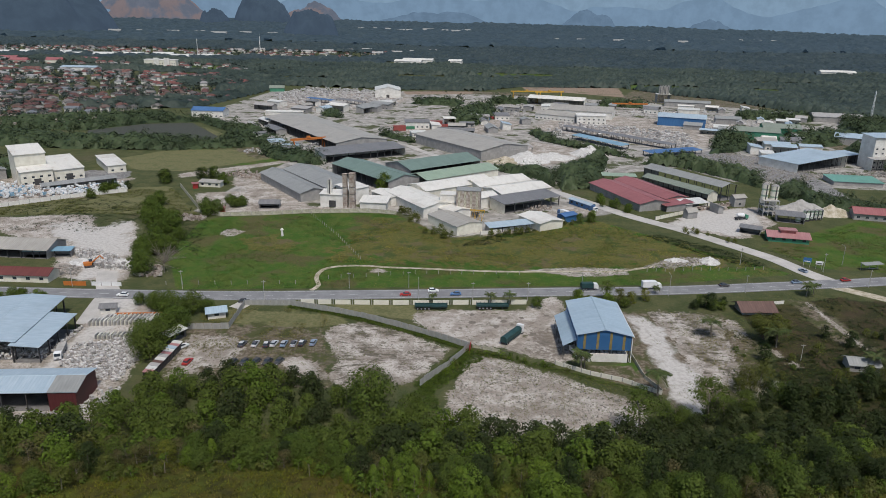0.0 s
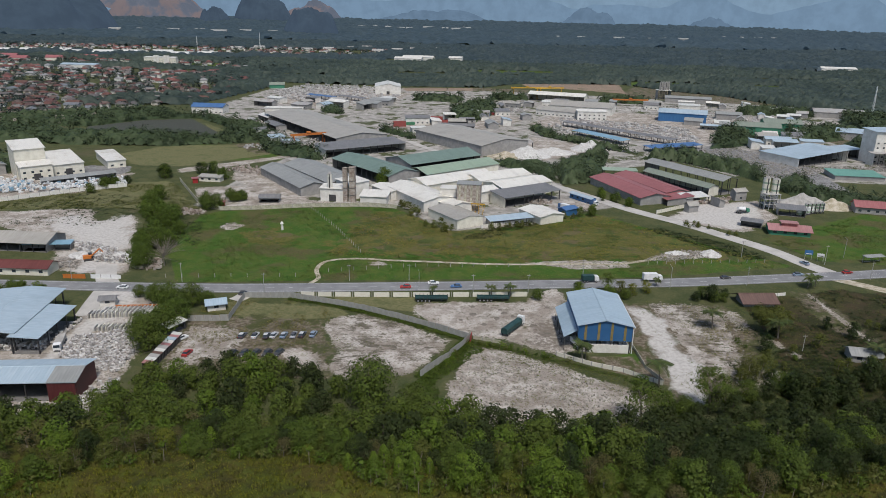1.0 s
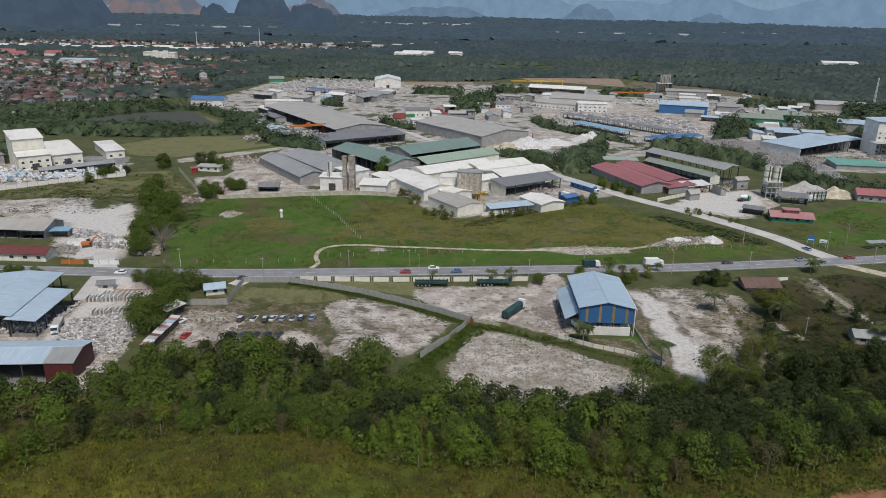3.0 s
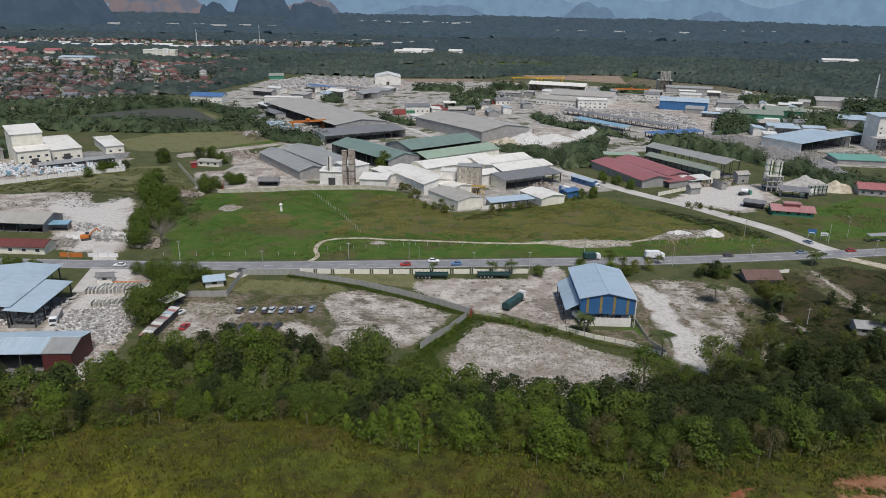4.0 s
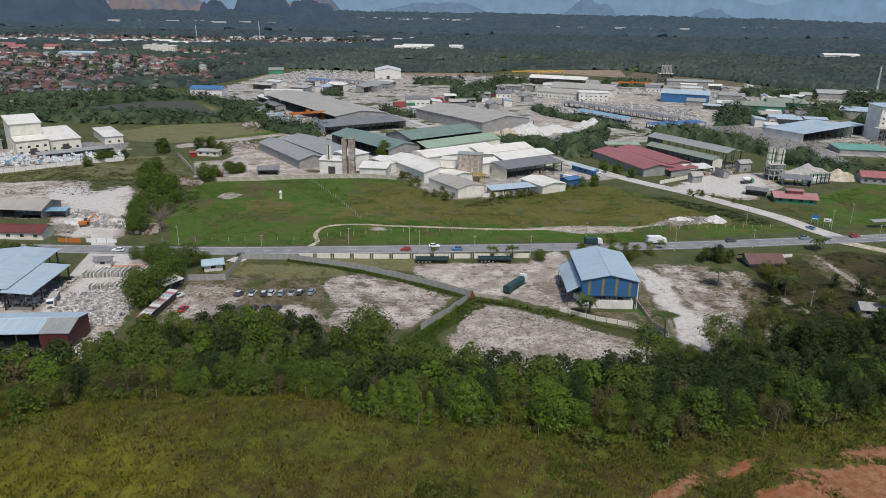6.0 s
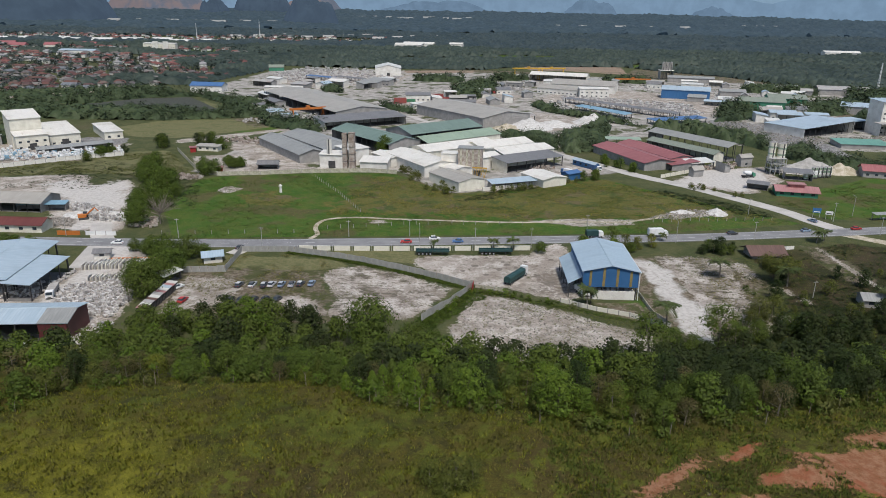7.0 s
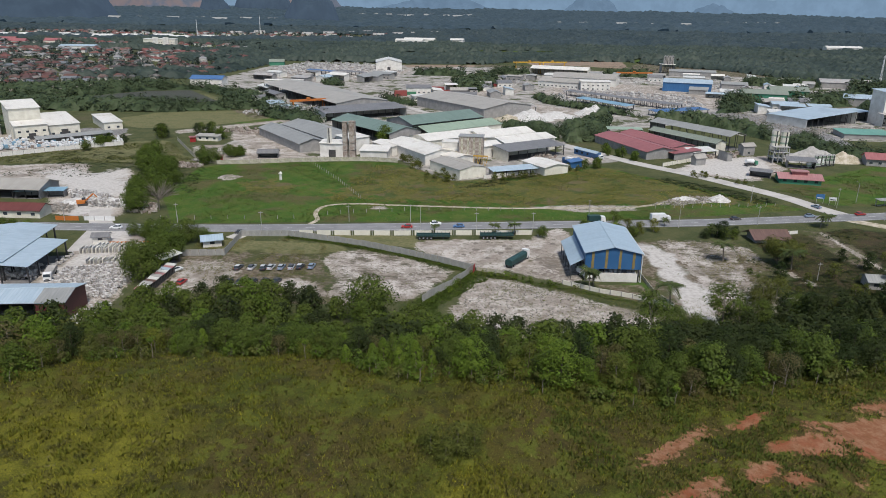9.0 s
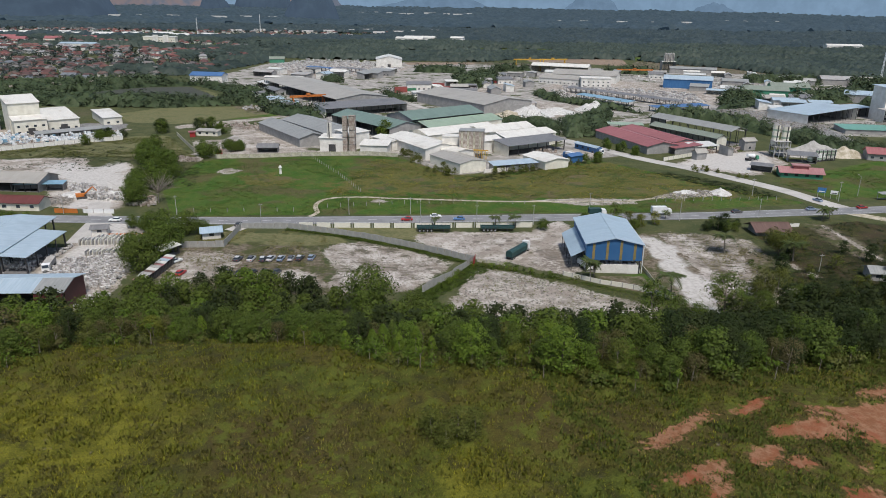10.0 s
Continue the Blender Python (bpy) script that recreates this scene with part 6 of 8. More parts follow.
def loose_woods(name, label, patches, material, seed, sprays, lumps, size):
    """Scattered trees past counting: each crown a few lumps clothed in leaf sprays."""
    rng = np.random.default_rng(seed)
    Ts, Ns, tone = [], [], []
    for poly, n, r0, r1 in patches:
        x, y = scatter(poly, n, rng)
        keep = np.abs(x) < 0.67 * y + 40
        x, y = x[keep], y[keep]
        n = len(x)
        r = rng.uniform(r0, r1, n)
        L = rng.normal(size=(n, lumps, 3)) * 0.5
        L[:, 0] = 0
        which = rng.integers(0, lumps, (n, sprays))
        off = np.take_along_axis(L, which[:, :, None], 1)
        lr = rng.uniform(0.45, 0.75, (n, lumps))
        lr[:, 0] = 0.9
        rad = np.take_along_axis(lr, which, 1)[:, :, None]
        d = rng.normal(size=(n, sprays, 3))
        d[:, :, 2] += 0.6
        d /= np.linalg.norm(d, axis=2)[:, :, None]
        loc = off + d * rad * rng.uniform(0.75, 1.05, (n, sprays, 1))
        p = np.stack([x, y, r * 0.85], -1)[:, None] + loc * r[:, None, None]
        p[:, :, 2] = np.maximum(p[:, :, 2], 0.15) + hill(x, y)[:, None]
        s = (r[:, None] * size * rng.uniform(0.6, 1.35, (n, sprays))).reshape(-1, 1)
        dd = 0.45 * d + 0.45 * loc / (np.linalg.norm(loc, axis=2)[:, :, None] + 1e-6) + np.array([0, 0, 0.3])
        dd /= np.linalg.norm(dd, axis=2)[:, :, None]
        T, N = leaf_spray(rng, p.reshape(-1, 3), dd.reshape(-1, 3), s, 0.22, 0.05)
        Ts.append(T.reshape(-1, 3))
        Ns.append(N.reshape(-1, 3))
        tone.append(np.repeat(rng.uniform(0, 1, n), sprays * 3))
    me = leaf_mesh(name, np.concatenate(Ts), np.concatenate(Ns), material)
    me.attributes.new("tone", "FLOAT", "POINT").data.foreach_set("value", np.concatenate(tone).astype(np.float32))
    return tagged(new(name, me), label, "woods", kind="stuff")


def hedges(name, label, patches, material, seed, step, sprays, size):
    """Closed thickets with single leafy crowns standing out of them."""
    woods(name, label, patches, material, seed, step, 0.5, 0.1)
    lone = []
    for poly, r0, r1, _ in patches:
        area = abs(sum(a[0] * b[1] - b[0] * a[1] for a, b in zip(poly, poly[1:] + poly[:1]))) / 2
        lone.append((poly, int(area / (2.6 * (r0 + r1) ** 2 / 4)), r0, r1 * 1.05))
    loose_woods(name, label, lone, material, seed + 50, sprays, 7, size)


GLADES = [[(520, 1290), (680, 1270), (700, 1320), (530, 1345)], [(-90, 1260), (130, 1250), (140, 1310), (-80, 1330)], [(300, 1130), (520, 1100), (560, 1180), (320, 1210)], [(650, 1000), (800, 980), (840, 1070), (680, 1090)], [(60, 1330), (200, 1320), (220, 1400), (70, 1410)], [(-300, 1180), (-180, 1170), (-170, 1230), (-300, 1250)]]
hedges("hedge_woods", "dense dark green bushes and trees between the works", [
    ([(-440, 560), (-300, 545), (-215, 546), (-150, 570), (-134, 529), (-117, 513), (-88, 500), (-88, 528), (-112, 552), (-163, 594), (-200, 582), (-257, 600), (-301, 590), (-420, 640)], 1.4, 4.4, ()),
    ([(-460, 640), (-322, 634), (-287, 682), (-240, 696), (-198, 645), (-190, 656), (-226, 700), (-300, 735), (-350, 720)], 1.5, 4.8, ()),
    ([(-185, 600), (-140, 560), (-120, 560), (-170, 650), (-200, 680)], 3, 5, ()),
    ([(12, 826), (62, 880), (61, 778), (33, 704), (8, 724)], 1.8, 5.4, ()),
    ([(83, 670), (96, 671), (109, 619), (143, 571), (160, 546), (129, 570), (90, 627)], 1.0, 3.2, ()),
    ([(225, 579), (245, 585), (276, 608), (298, 675), (292, 700), (264, 671), (240, 610)], 1.8, 5.4, ()),
    ([(338, 679), (378, 703), (400, 660), (359, 630), (330, 619), (306, 622)], 3.5, 6, ()),
    ([(400, 640), (440, 600), (520, 740), (470, 800), (430, 760)], 4, 7, ()),
    ([(-138, 799), (-115, 791), (-105, 742), (-128, 758)], 2, 3.5, ()),
    ([(-60, 645), (-28, 600), (-20, 604), (-52, 652)], 2.5, 4, ()),
    ([(60, 900), (110, 905), (120, 930), (70, 940)], 1.8, 5.6, ()),
    ([(200, 900), (260, 880), (270, 910), (210, 930)], 1.8, 5.6, ()),
    ([(-40, 880), (20, 870), (30, 900), (-30, 910)], 1.8, 5.6, ()),
    ([(340, 800), (420, 790), (430, 830), (350, 840)], 1.8, 5.6, ()),
    ([(320, 480), (420, 470), (460, 560), (360, 620), (350, 540)], 1.8, 5.6, ()),
    ([(300, 300), (420, 330), (420, 470), (300, 440)], 1.5, 4.8, ()),
    ([(-420, 330), (-290, 330), (-280, 480), (-420, 500)], 1.8, 5.6, ()),
], "wood_near", 5, 2.0, 70, 0.17)
hedges("hedge_woods", "leafy green hedges between the nearer works", [
    ([(82, 492), (113, 534), (126, 560), (133, 548), (116, 488), (98, 444), (78, 438)], 1.4, 4.4, ()),
    ([(37, 504), (73, 500), (80, 475), (75, 446), (66, 470), (42, 492)], 2, 3.6, ()),
    ([(153, 528), (190, 560), (202, 539), (219, 517), (229, 492), (216, 452), (206, 478), (180, 520)], 1.4, 4.4, ()),
    ([(218, 445), (240, 470), (250, 462), (238, 433), (218, 420)], 2.5, 4.2, ()),
    ([(225, 440), (262, 420), (300, 380), (270, 370), (225, 410)], 2, 4, ()),
], "wood_near", 15, 1.4, 130, 0.12)
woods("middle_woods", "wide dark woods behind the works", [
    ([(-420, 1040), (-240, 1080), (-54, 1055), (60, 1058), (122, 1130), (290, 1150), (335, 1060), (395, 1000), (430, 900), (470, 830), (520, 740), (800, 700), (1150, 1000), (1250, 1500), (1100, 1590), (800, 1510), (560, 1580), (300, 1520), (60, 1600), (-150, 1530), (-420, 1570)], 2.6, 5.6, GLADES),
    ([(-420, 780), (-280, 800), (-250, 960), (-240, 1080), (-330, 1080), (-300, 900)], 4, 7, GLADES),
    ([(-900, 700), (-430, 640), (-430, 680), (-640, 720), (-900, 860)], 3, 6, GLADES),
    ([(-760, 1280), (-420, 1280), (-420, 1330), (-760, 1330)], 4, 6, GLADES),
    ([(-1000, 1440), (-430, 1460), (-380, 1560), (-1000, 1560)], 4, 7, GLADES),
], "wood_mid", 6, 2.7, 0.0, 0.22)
CLEAR = [[(-130, 1440), (70, 1440), (70, 1690), (-130, 1690)], [(780, 1430), (900, 1430), (920, 1560), (780, 1560)], [(-1400, 1680), (-200, 1680), (-150, 2060), (-1500, 2060)]]
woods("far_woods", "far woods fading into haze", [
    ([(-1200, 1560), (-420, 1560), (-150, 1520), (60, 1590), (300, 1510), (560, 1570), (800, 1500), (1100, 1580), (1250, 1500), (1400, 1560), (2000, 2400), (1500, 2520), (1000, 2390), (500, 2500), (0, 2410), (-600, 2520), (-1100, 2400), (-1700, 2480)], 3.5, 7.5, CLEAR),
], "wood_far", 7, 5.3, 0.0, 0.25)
loose_woods("town_woods", "trees between the houses of the far town", [
    ([(-1400, 1680), (-200, 1680), (-150, 2060), (-1500, 2060)], 500, 3, 6),
    ([(-1100, 1290), (-430, 1290), (-300, 1240), (-240, 1420), (-420, 1480), (-1100, 1480)], 260, 3, 6),
    ([(-740, 820), (-640, 700), (-430, 670), (-330, 760), (-270, 860), (-262, 980), (-300, 1120), (-420, 1230), (-740, 1240)], 900, 2.5, 4.8),
], "wood_mid", 19, 60, 5, 0.22)
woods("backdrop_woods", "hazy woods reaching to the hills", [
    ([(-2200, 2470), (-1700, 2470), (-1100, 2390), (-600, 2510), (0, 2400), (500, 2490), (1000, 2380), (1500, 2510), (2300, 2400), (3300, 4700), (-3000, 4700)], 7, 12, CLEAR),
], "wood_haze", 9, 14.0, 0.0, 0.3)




# ---- weeds of the hillside ----
def fronds(rng, P, size, per, material, name, label, category, low=0.12, high=0.5, broad=0.2, rough=0.35, reach=0.75):
    """Low sprays: per point a few leaf blades that lean outwards, lit like the sward that they make."""
    n = len(P)
    T, N = np.zeros((n, per, 3, 3)), np.zeros((n, per, 3, 3))
    s0 = size * rng.uniform(0.45, 1.15, n)
    for k in range(per):
        a, s, lift = rng.uniform(0, 2 * math.pi, n), s0 * rng.uniform(0.7, 1.3, n), rng.uniform(low, high, n)
        d = np.stack([np.cos(a), np.sin(a), 0 * a], -1)
        side = np.stack([-np.sin(a), np.cos(a), 0 * a], -1)
        p = P + rng.normal(size=(n, 3)) * np.array([0.3, 0.3, 0]) * s[:, None]
        T[:, k, 0] = p - side * (broad * s)[:, None]
        T[:, k, 2] = p + side * (broad * s)[:, None]
        T[:, k, 1] = p + d * (reach * s)[:, None] + np.array([0, 0, 1.0]) * (s * lift)[:, None]
        up = np.array([0, 0, 1.0]) + 0.35 * d + rough * rng.normal(size=(n, 3))
        N[:, k] = (up / np.linalg.norm(up, axis=1)[:, None])[:, None]
    T = T.reshape(-1, 3, 3)
    g = np.cross(T[:, 1] - T[:, 0], T[:, 2] - T[:, 0])
    turn = g[:, 2] < 0
    T[turn] = T[turn][:, ::-1]
    me = leaf_mesh(name, T.reshape(-1, 3), N.reshape(-1, 3), material)
    return tagged(new(name, me), label, category, kind="stuff")


def tufts(name, label, n, material, seed, size, area, share, even=0.42, drift=1.25, per=4):
    """Weeds of the hillside, thickest where the given share of the ground is theirs."""
    rng = np.random.default_rng(seed)
    x, y = rng.uniform(area[0], area[1], n), rng.uniform(area[2], area[3], n)
    red = np.min([inside(p, x, y) for p, _ in SOIL["red"]], axis=0)
    lim = np.array([meadow_edge(v) for v in x])
    clump = np.array([noise.noise(Vector((a * 0.42, b * 0.42, seed))) + 1.3 * noise.noise(Vector((a * 0.11, b * 0.13, seed + 9))) for a, b in zip(x, y)])
    ok = (red > rng.uniform(-1.2, 1.2, n)) & (y < lim + 5) & (rng.uniform(0, 1, n) < share(x, y) * np.clip(even + drift * clump, 0.02, 1.6))
    x, y = x[ok], y[ok]
    return fronds(rng, np.stack([x, y, hill(x, y) - 0.05], -1), size, per, material, name, label, "grass", 0.35, 0.95, 0.16, 0.45, 0.42)


def scrub(name, label, patches, material, seed, size, per=4):
    """Low weeds and shrubs of the plain: small sprays of leaves, joined."""
    rng = np.random.default_rng(seed)
    P = []
    for poly, n in patches:
        x, y = scatter(poly, n, rng)
        P.append(np.stack([x, y], -1))
    P = np.concatenate(P)
    return fronds(rng, np.concatenate([P, hill(P[:, 0], P[:, 1])[:, None] - 0.04], 1), size, per, material, name, label, "weeds")


def along(pts, wide):
    """Thin outlines that follow a line, for weeds along walls."""
    out = []
    for a, b in zip(pts, pts[1:]):
        d = Vector((b[0] - a[0], b[1] - a[1])).normalized()
        nx_, ny_ = -d.y * wide, d.x * wide
        out.append([(a[0] + nx_, a[1] + ny_), (b[0] + nx_, b[1] + ny_), (b[0] - nx_, b[1] - ny_), (a[0] - nx_, a[1] - ny_)])
    return out


FIELD = SOIL["lawn"][0][0]
scrub("field_weeds", "yellow-green tall grass of the field", [(FIELD, 4500)], "weed_dull", 31, 0.6, 3)
scrub("field_weeds", "green grass and low weeds of the field", [(FIELD, 13000), ([(160, 330), (240, 380), (290, 330), (200, 292)], 1500)], "grass_green", 32, 0.55, 3)
def clumps(name, label, poly, n, material, seed, size, scale, level, per=5):
    """Taller weeds that grow in drifts."""
    rng = np.random.default_rng(seed)
    x, y = scatter(poly, n, rng)
    drift = np.array([noise.fractal(Vector((a * scale, b * scale, seed)), 1.0, 2.0, 3) for a, b in zip(x, y)])
    x, y = x[drift > level], y[drift > level]
    return fronds(rng, np.stack([x, y, hill(x, y) - 0.04], -1), size, per, material, name, label, "weeds")


EAST = [(-50, 292), (-36, 366), (-8, 350), (10, 329), (84, 370), (124, 322), (150, 294), (60, 290)]
clumps("field_weeds", "dark green drifts of tall weeds in the field", FIELD, 16000, "leaf_mid", 51, 0.75, 0.03, 0.10)
clumps("field_weeds", "bright drifts of tall grass in the field", FIELD, 13000, "grass_green", 52, 0.7, 0.045, 0.1)
clumps("field_weeds", "dry yellow drifts of grass in the field", EAST, 9000, "weed", 53, 0.6, 0.05, 0.06)
clumps("field_weeds", "dull brown drifts of grass in the field", EAST, 8000, "weed_dull", 54, 0.65, 0.05, 0.1)
clumps("field_weeds", "dark weeds over the scrubland", [(98, 246), (130, 250), (162, 262), (215, 250), (230, 190), (150, 165), (104, 166), (92, 180), (108, 214)], 7000, "leaf_dark", 55, 1.0, 0.06, 0.0)
clumps("field_weeds", "olive weeds over the poor grassland", [(-300, 380), (-235, 356), (-186, 364), (-126, 358), (-170, 430), (-245, 380)], 4000, "leaf_olive", 56, 1.2, 0.05, 0.0)
NORTH_EAST = [(160, 322), (240, 378), (290, 330), (200, 292), (172, 298)]
clumps("field_weeds", "rough green weeds beside the factory road", NORTH_EAST, 4500, "leaf_mid", 57, 0.8, 0.05, 0.02)
clumps("field_weeds", "rough yellow grass beside the factory road", NORTH_EAST, 4000, "grass_green", 58, 0.75, 0.05, 0.0)
WALLS = along([(-56, 243.5), (-38, 237.5), (-15, 226.5), (10.5, 210.5), (4, 197.5), (-5, 184.5)], 2.2) + along([(12, 205), (-4, 182), (-2, 170)], 3.5)
scrub("wall_weeds", "green creepers and weeds along the fences", [(w, int(24 * math.hypot(w[1][0] - w[0][0], w[1][1] - w[0][1]))) for w in WALLS], "leaf_mid", 33, 1.0, 7)
scrub("wall_weeds", "low weeds at the foot of the cream wall", [(w, int(16 * math.hypot(w[1][0] - w[0][0], w[1][1] - w[0][1]))) for w in along([(12, 207.5), (26, 201.5), (48, 191), (66, 180)], 1.5)], "leaf_mid", 36, 0.6, 6)
for lot, count, level in (([(-2, 166), (9, 200), (13, 206), (28, 204), (54, 186), (66, 178), (57, 160), (43, 154), (20, 154)], 5200, 0.16), ([(-90, 230), (-40, 240), (-28, 232), (-4, 220), (8, 210), (-6, 184), (-34, 184), (-75, 190)], 5200, 0.14), ([(70, 245), (130, 250), (150, 230), (120, 180), (84, 172)], 6500, 0.10)):
    clumps("lot_weeds", "low olive weeds in drifts over a bare lot", lot, count, "leaf_olive", 61, 0.5, 0.09, level, 4)
clumps("lot_weeds", "dry brown weeds over the turned earth", [(84, 244), (108, 242), (112, 226), (102, 208), (108, 190), (92, 180), (86, 186), (86, 214)], 7000, "weed_dull", 63, 0.5, 0.11, 0.02, 4)
clumps("lot_weeds", "brown-green grass round the parked cars", [(-88, 240), (-44, 240), (-36, 226), (-42, 204), (-80, 200)], 6000, "weed_dull", 62, 0.6, 0.07, 0.0, 4)
scrub("lot_weeds", "low weeds scattered over the bare lots", [
    ([(1, 168), (9, 198), (28, 200), (54, 178), (57, 160), (20, 154)], 900),
    ([(12, 206), (28, 202), (48, 192), (64, 182), (60, 174), (28, 192)], 900),
    ([(90, 244), (128, 242), (140, 215), (104, 172), (90, 180)], 1900),
    ([(-88, 228), (-40, 224), (-34, 200), (-30, 180), (-75, 186), (-92, 196)], 900),
    ([(125, 262), (170, 268), (200, 215), (150, 185), (118, 215)], 2600),
    ([(70, 190), (120, 200), (160, 190), (120, 165), (80, 160)], 2200),
], "leaf_olive", 34, 0.55, 6)
scrub("lot_weeds", "dark low shrubs on the scrubland", [
    ([(90, 196), (130, 214), (190, 226), (190, 182), (120, 160), (88, 168)], 3500),
    ([(-160, 360), (-120, 340), (-110, 300), (-150, 340)], 500),
    ([(-245, 366), (-170, 352), (-120, 345), (-130, 372), (-200, 398)], 900),
    ([(112, 346), (144, 316), (151, 300), (140, 296), (106, 340)], 900),
    ([(8, 318), (24, 322), (84, 376), (80, 382), (20, 332)], 800),
    ([(-220, 330), (-190, 366), (-160, 352), (-170, 330)], 300),
], "leaf_dark", 35, 1.0, 7)
AREA = (-95, 100, 62, 134)
tufts("weeds", "yellow-green grass and ferns over the hillside", 70000, "weed", 3, 0.55, AREA, lambda x, y: 0.12 + 0.75 * yellowish(x, y))
tufts("weeds", "green grass tufts over the hillside", 80000, "weed_green", 8, 0.55, AREA, lambda x, y: np.clip(0.75 - 0.55 * yellowish(x, y) - 0.5 * dullish(x, y), 0.1, 1))
tufts("weeds", "soft yellow-green drifts of taller fern", 60000, "leaf_yellow", 14, 0.72, AREA, lambda x, y: 0.25 + 0.75 * yellowish(x, y), -0.5, 2.6, 6)
tufts("weeds", "pale seed heads of tall grass in drifts", 70000, "weed_dull", 16, 0.6, AREA, lambda x, y: 0.7 + 0 * x, -0.3, 2.2, 5)
tufts("weeds", "lush dark green weeds round the bare red soil", 70000, "leaf_mid", 15, 0.62, (18, 100, 62, 125), lambda x, y: 0.75 + 0 * x)
tufts("weeds", "dull brownish seed-bearing grass over the hillside", 80000, "weed_dull", 12, 0.58, AREA, lambda x, y: 0.22 + 0.65 * dullish(x, y))


# ---- walls and fences ----
def panel_fence(name, label, pts, tall, material, step=2.4, thick=0.12, wobble=0.0, gap=0.06, post=None, category="fence"):
    """A fence of single panels between posts along a line."""
    ob = thing(name, label, category, pts[0][0], pts[0][1], 0, 0.0)
    rr = random.Random(len(pts) + int(tall * 10))
    o = Vector(pts[0])
    for a, b in zip(pts, pts[1:]):
        a, b = Vector(a), Vector(b)
        n = max(1, round((b - a).length / step))
        ang = math.atan2(b.y - a.y, b.x - a.x)
        me = None
        for k in range(n):
            p = a + (b - a) * ((k + 0.5) / n) - o
            w = (b - a).length / n
            t2 = tall * (1 + wobble * (rr.random() - 0.5))
            pn = part("panel", boxed(-w / 2 + gap / 2, w / 2 - gap / 2, -thick / 2, thick / 2, 0, t2), material, ob, at=(p.x, p.y, 0))
            pn.rotation_euler = (wobble * 0.3 * (rr.random() - 0.5), 0, ang)
            if post:
                q = a + (b - a) * (k / n) - o
                part("post", boxed(-0.12, 0.12, -0.12, 0.12, 0, tall + 0.15), post, ob, at=(q.x, q.y, 0)).rotation_euler = (0, 0, ang)
    return ob


panel_fence("zinc_fence", "grey zinc sheet fence round the car lot", [(-87, 221), (-73, 222), (-73, 243), (-56, 243.5), (-38, 237.5), (-28, 233.5), (-15, 226.5), (-3, 219.5), (10.5, 210.5)], 2.3, "zinc", 2.6, 0.08, 0.12)
panel_fence("zinc_fence", "leaning zinc sheet fence between two lots", [(11, 210.5), (4, 197.5), (-5, 184.5)], 2.4, "zinc", 2.4, 0.08, 0.2)
panel_fence("roadside_wall", "cream panel wall along the road", [(-53, 245.2), (-40, 245.5), (-18, 246), (5, 247.2), (35, 249)], 1.9, "wall_cream", 8.0, 0.18, 0.0, 1.4, "concrete", "wall")
panel_fence("yard_wall", "cream concrete wall overgrown with weeds", [(38, 200), (48, 193.5), (57, 189.5), (67, 182)], 1.4, "wall_cream", 3.0, 0.18, 0.1, 0.35, "concrete", "wall")
panel_fence("yard_wall", "broken cream wall at the lot gate", [(12, 211), (21, 207.5)], 1.2, "wall_stained", 3.0, 0.18, 0.1, 0.5, "concrete", "wall")
panel_fence("yard_wall", "low cream wall beside the blue hall", [(64, 214), (64.5, 192), (67.5, 183)], 1.2, "wall_stained", 3.0, 0.18, 0.06, 0.3, "concrete", "wall")
panel_fence("field_wall", "stained white wall behind the grass field", [(-164, 429), (-137, 380), (-119, 363), (-97, 366.5), (-76, 372), (-40, 377), (-24, 373)], 2.2, "wall_stained", 5.0, 0.2, 0.0, 0.05, "concrete", "wall")
panel_fence("works_wall", "stained white wall round the works yard", [(-248, 368), (-216, 395), (-190, 412)], 2.4, "wall_white", 5.0, 0.2, 0.0, 0.05, "concrete", "wall")
panel_fence("plant_wall", "white wall along the side of the plant", [(21, 338), (44, 350), (72, 366)], 1.8, "wall_white", 4.0, 0.2, 0.0, 0.05, "concrete", "wall")
panel_fence("red_works_wall", "cream wall before the red works", [(120, 372), (140, 386), (165, 408)], 2.0, "wall_cream", 4.0, 0.2, 0.0, 0.1, "concrete", "wall")
panel_fence("red_gate", "red sheet gate in the lot fence", [(11.4, 211.4), (10.6, 207.0)], 2.5, "red", 2.2, 0.08, 0.0, 0.05, None, "gate")
panel_fence("orange_board", "orange board along the yard entry", [(-150, 259.5), (-141, 259.5)], 1.8, "orange", 3.0, 0.1, 0.0, 0.02, None, "board")
panel_fence("white_board", "long white board with unreadable writing at the yard entry", [(-139, 259.8), (-127, 259.8)], 1.7, "white", 4.0, 0.1, 0.0, 0.02, "concrete", "sign")
panel_fence("orange_beam", "orange painted beam over the slab racks", [(-116.5, 231), (-98, 232.6)], 1.2, "orange", 6.0, 0.5, 0.0, 0.02, None, "beam")
panel_fence("white_roadside_wall", "short white wall by the brown hut", [(126, 252), (137, 254.5)], 1.3, "wall_white", 3.5, 0.2, 0.0, 0.1, "concrete", "wall")


def post_row(label, pts, step, tall, group):
    for a, b in zip(pts, pts[1:]):
        a, b = Vector(a), Vector(b)
        n = max(1, int((b - a).length / step))
        for k in range(n):
            p = a + (b - a) * (k / n)
            fp = part("fence_post", boxed(-0.09, 0.09, -0.09, 0.09, -0.1, tall), "concrete")
            fp.location = (p.x, p.y, 0)
            tagged(fp, label, "post", group)


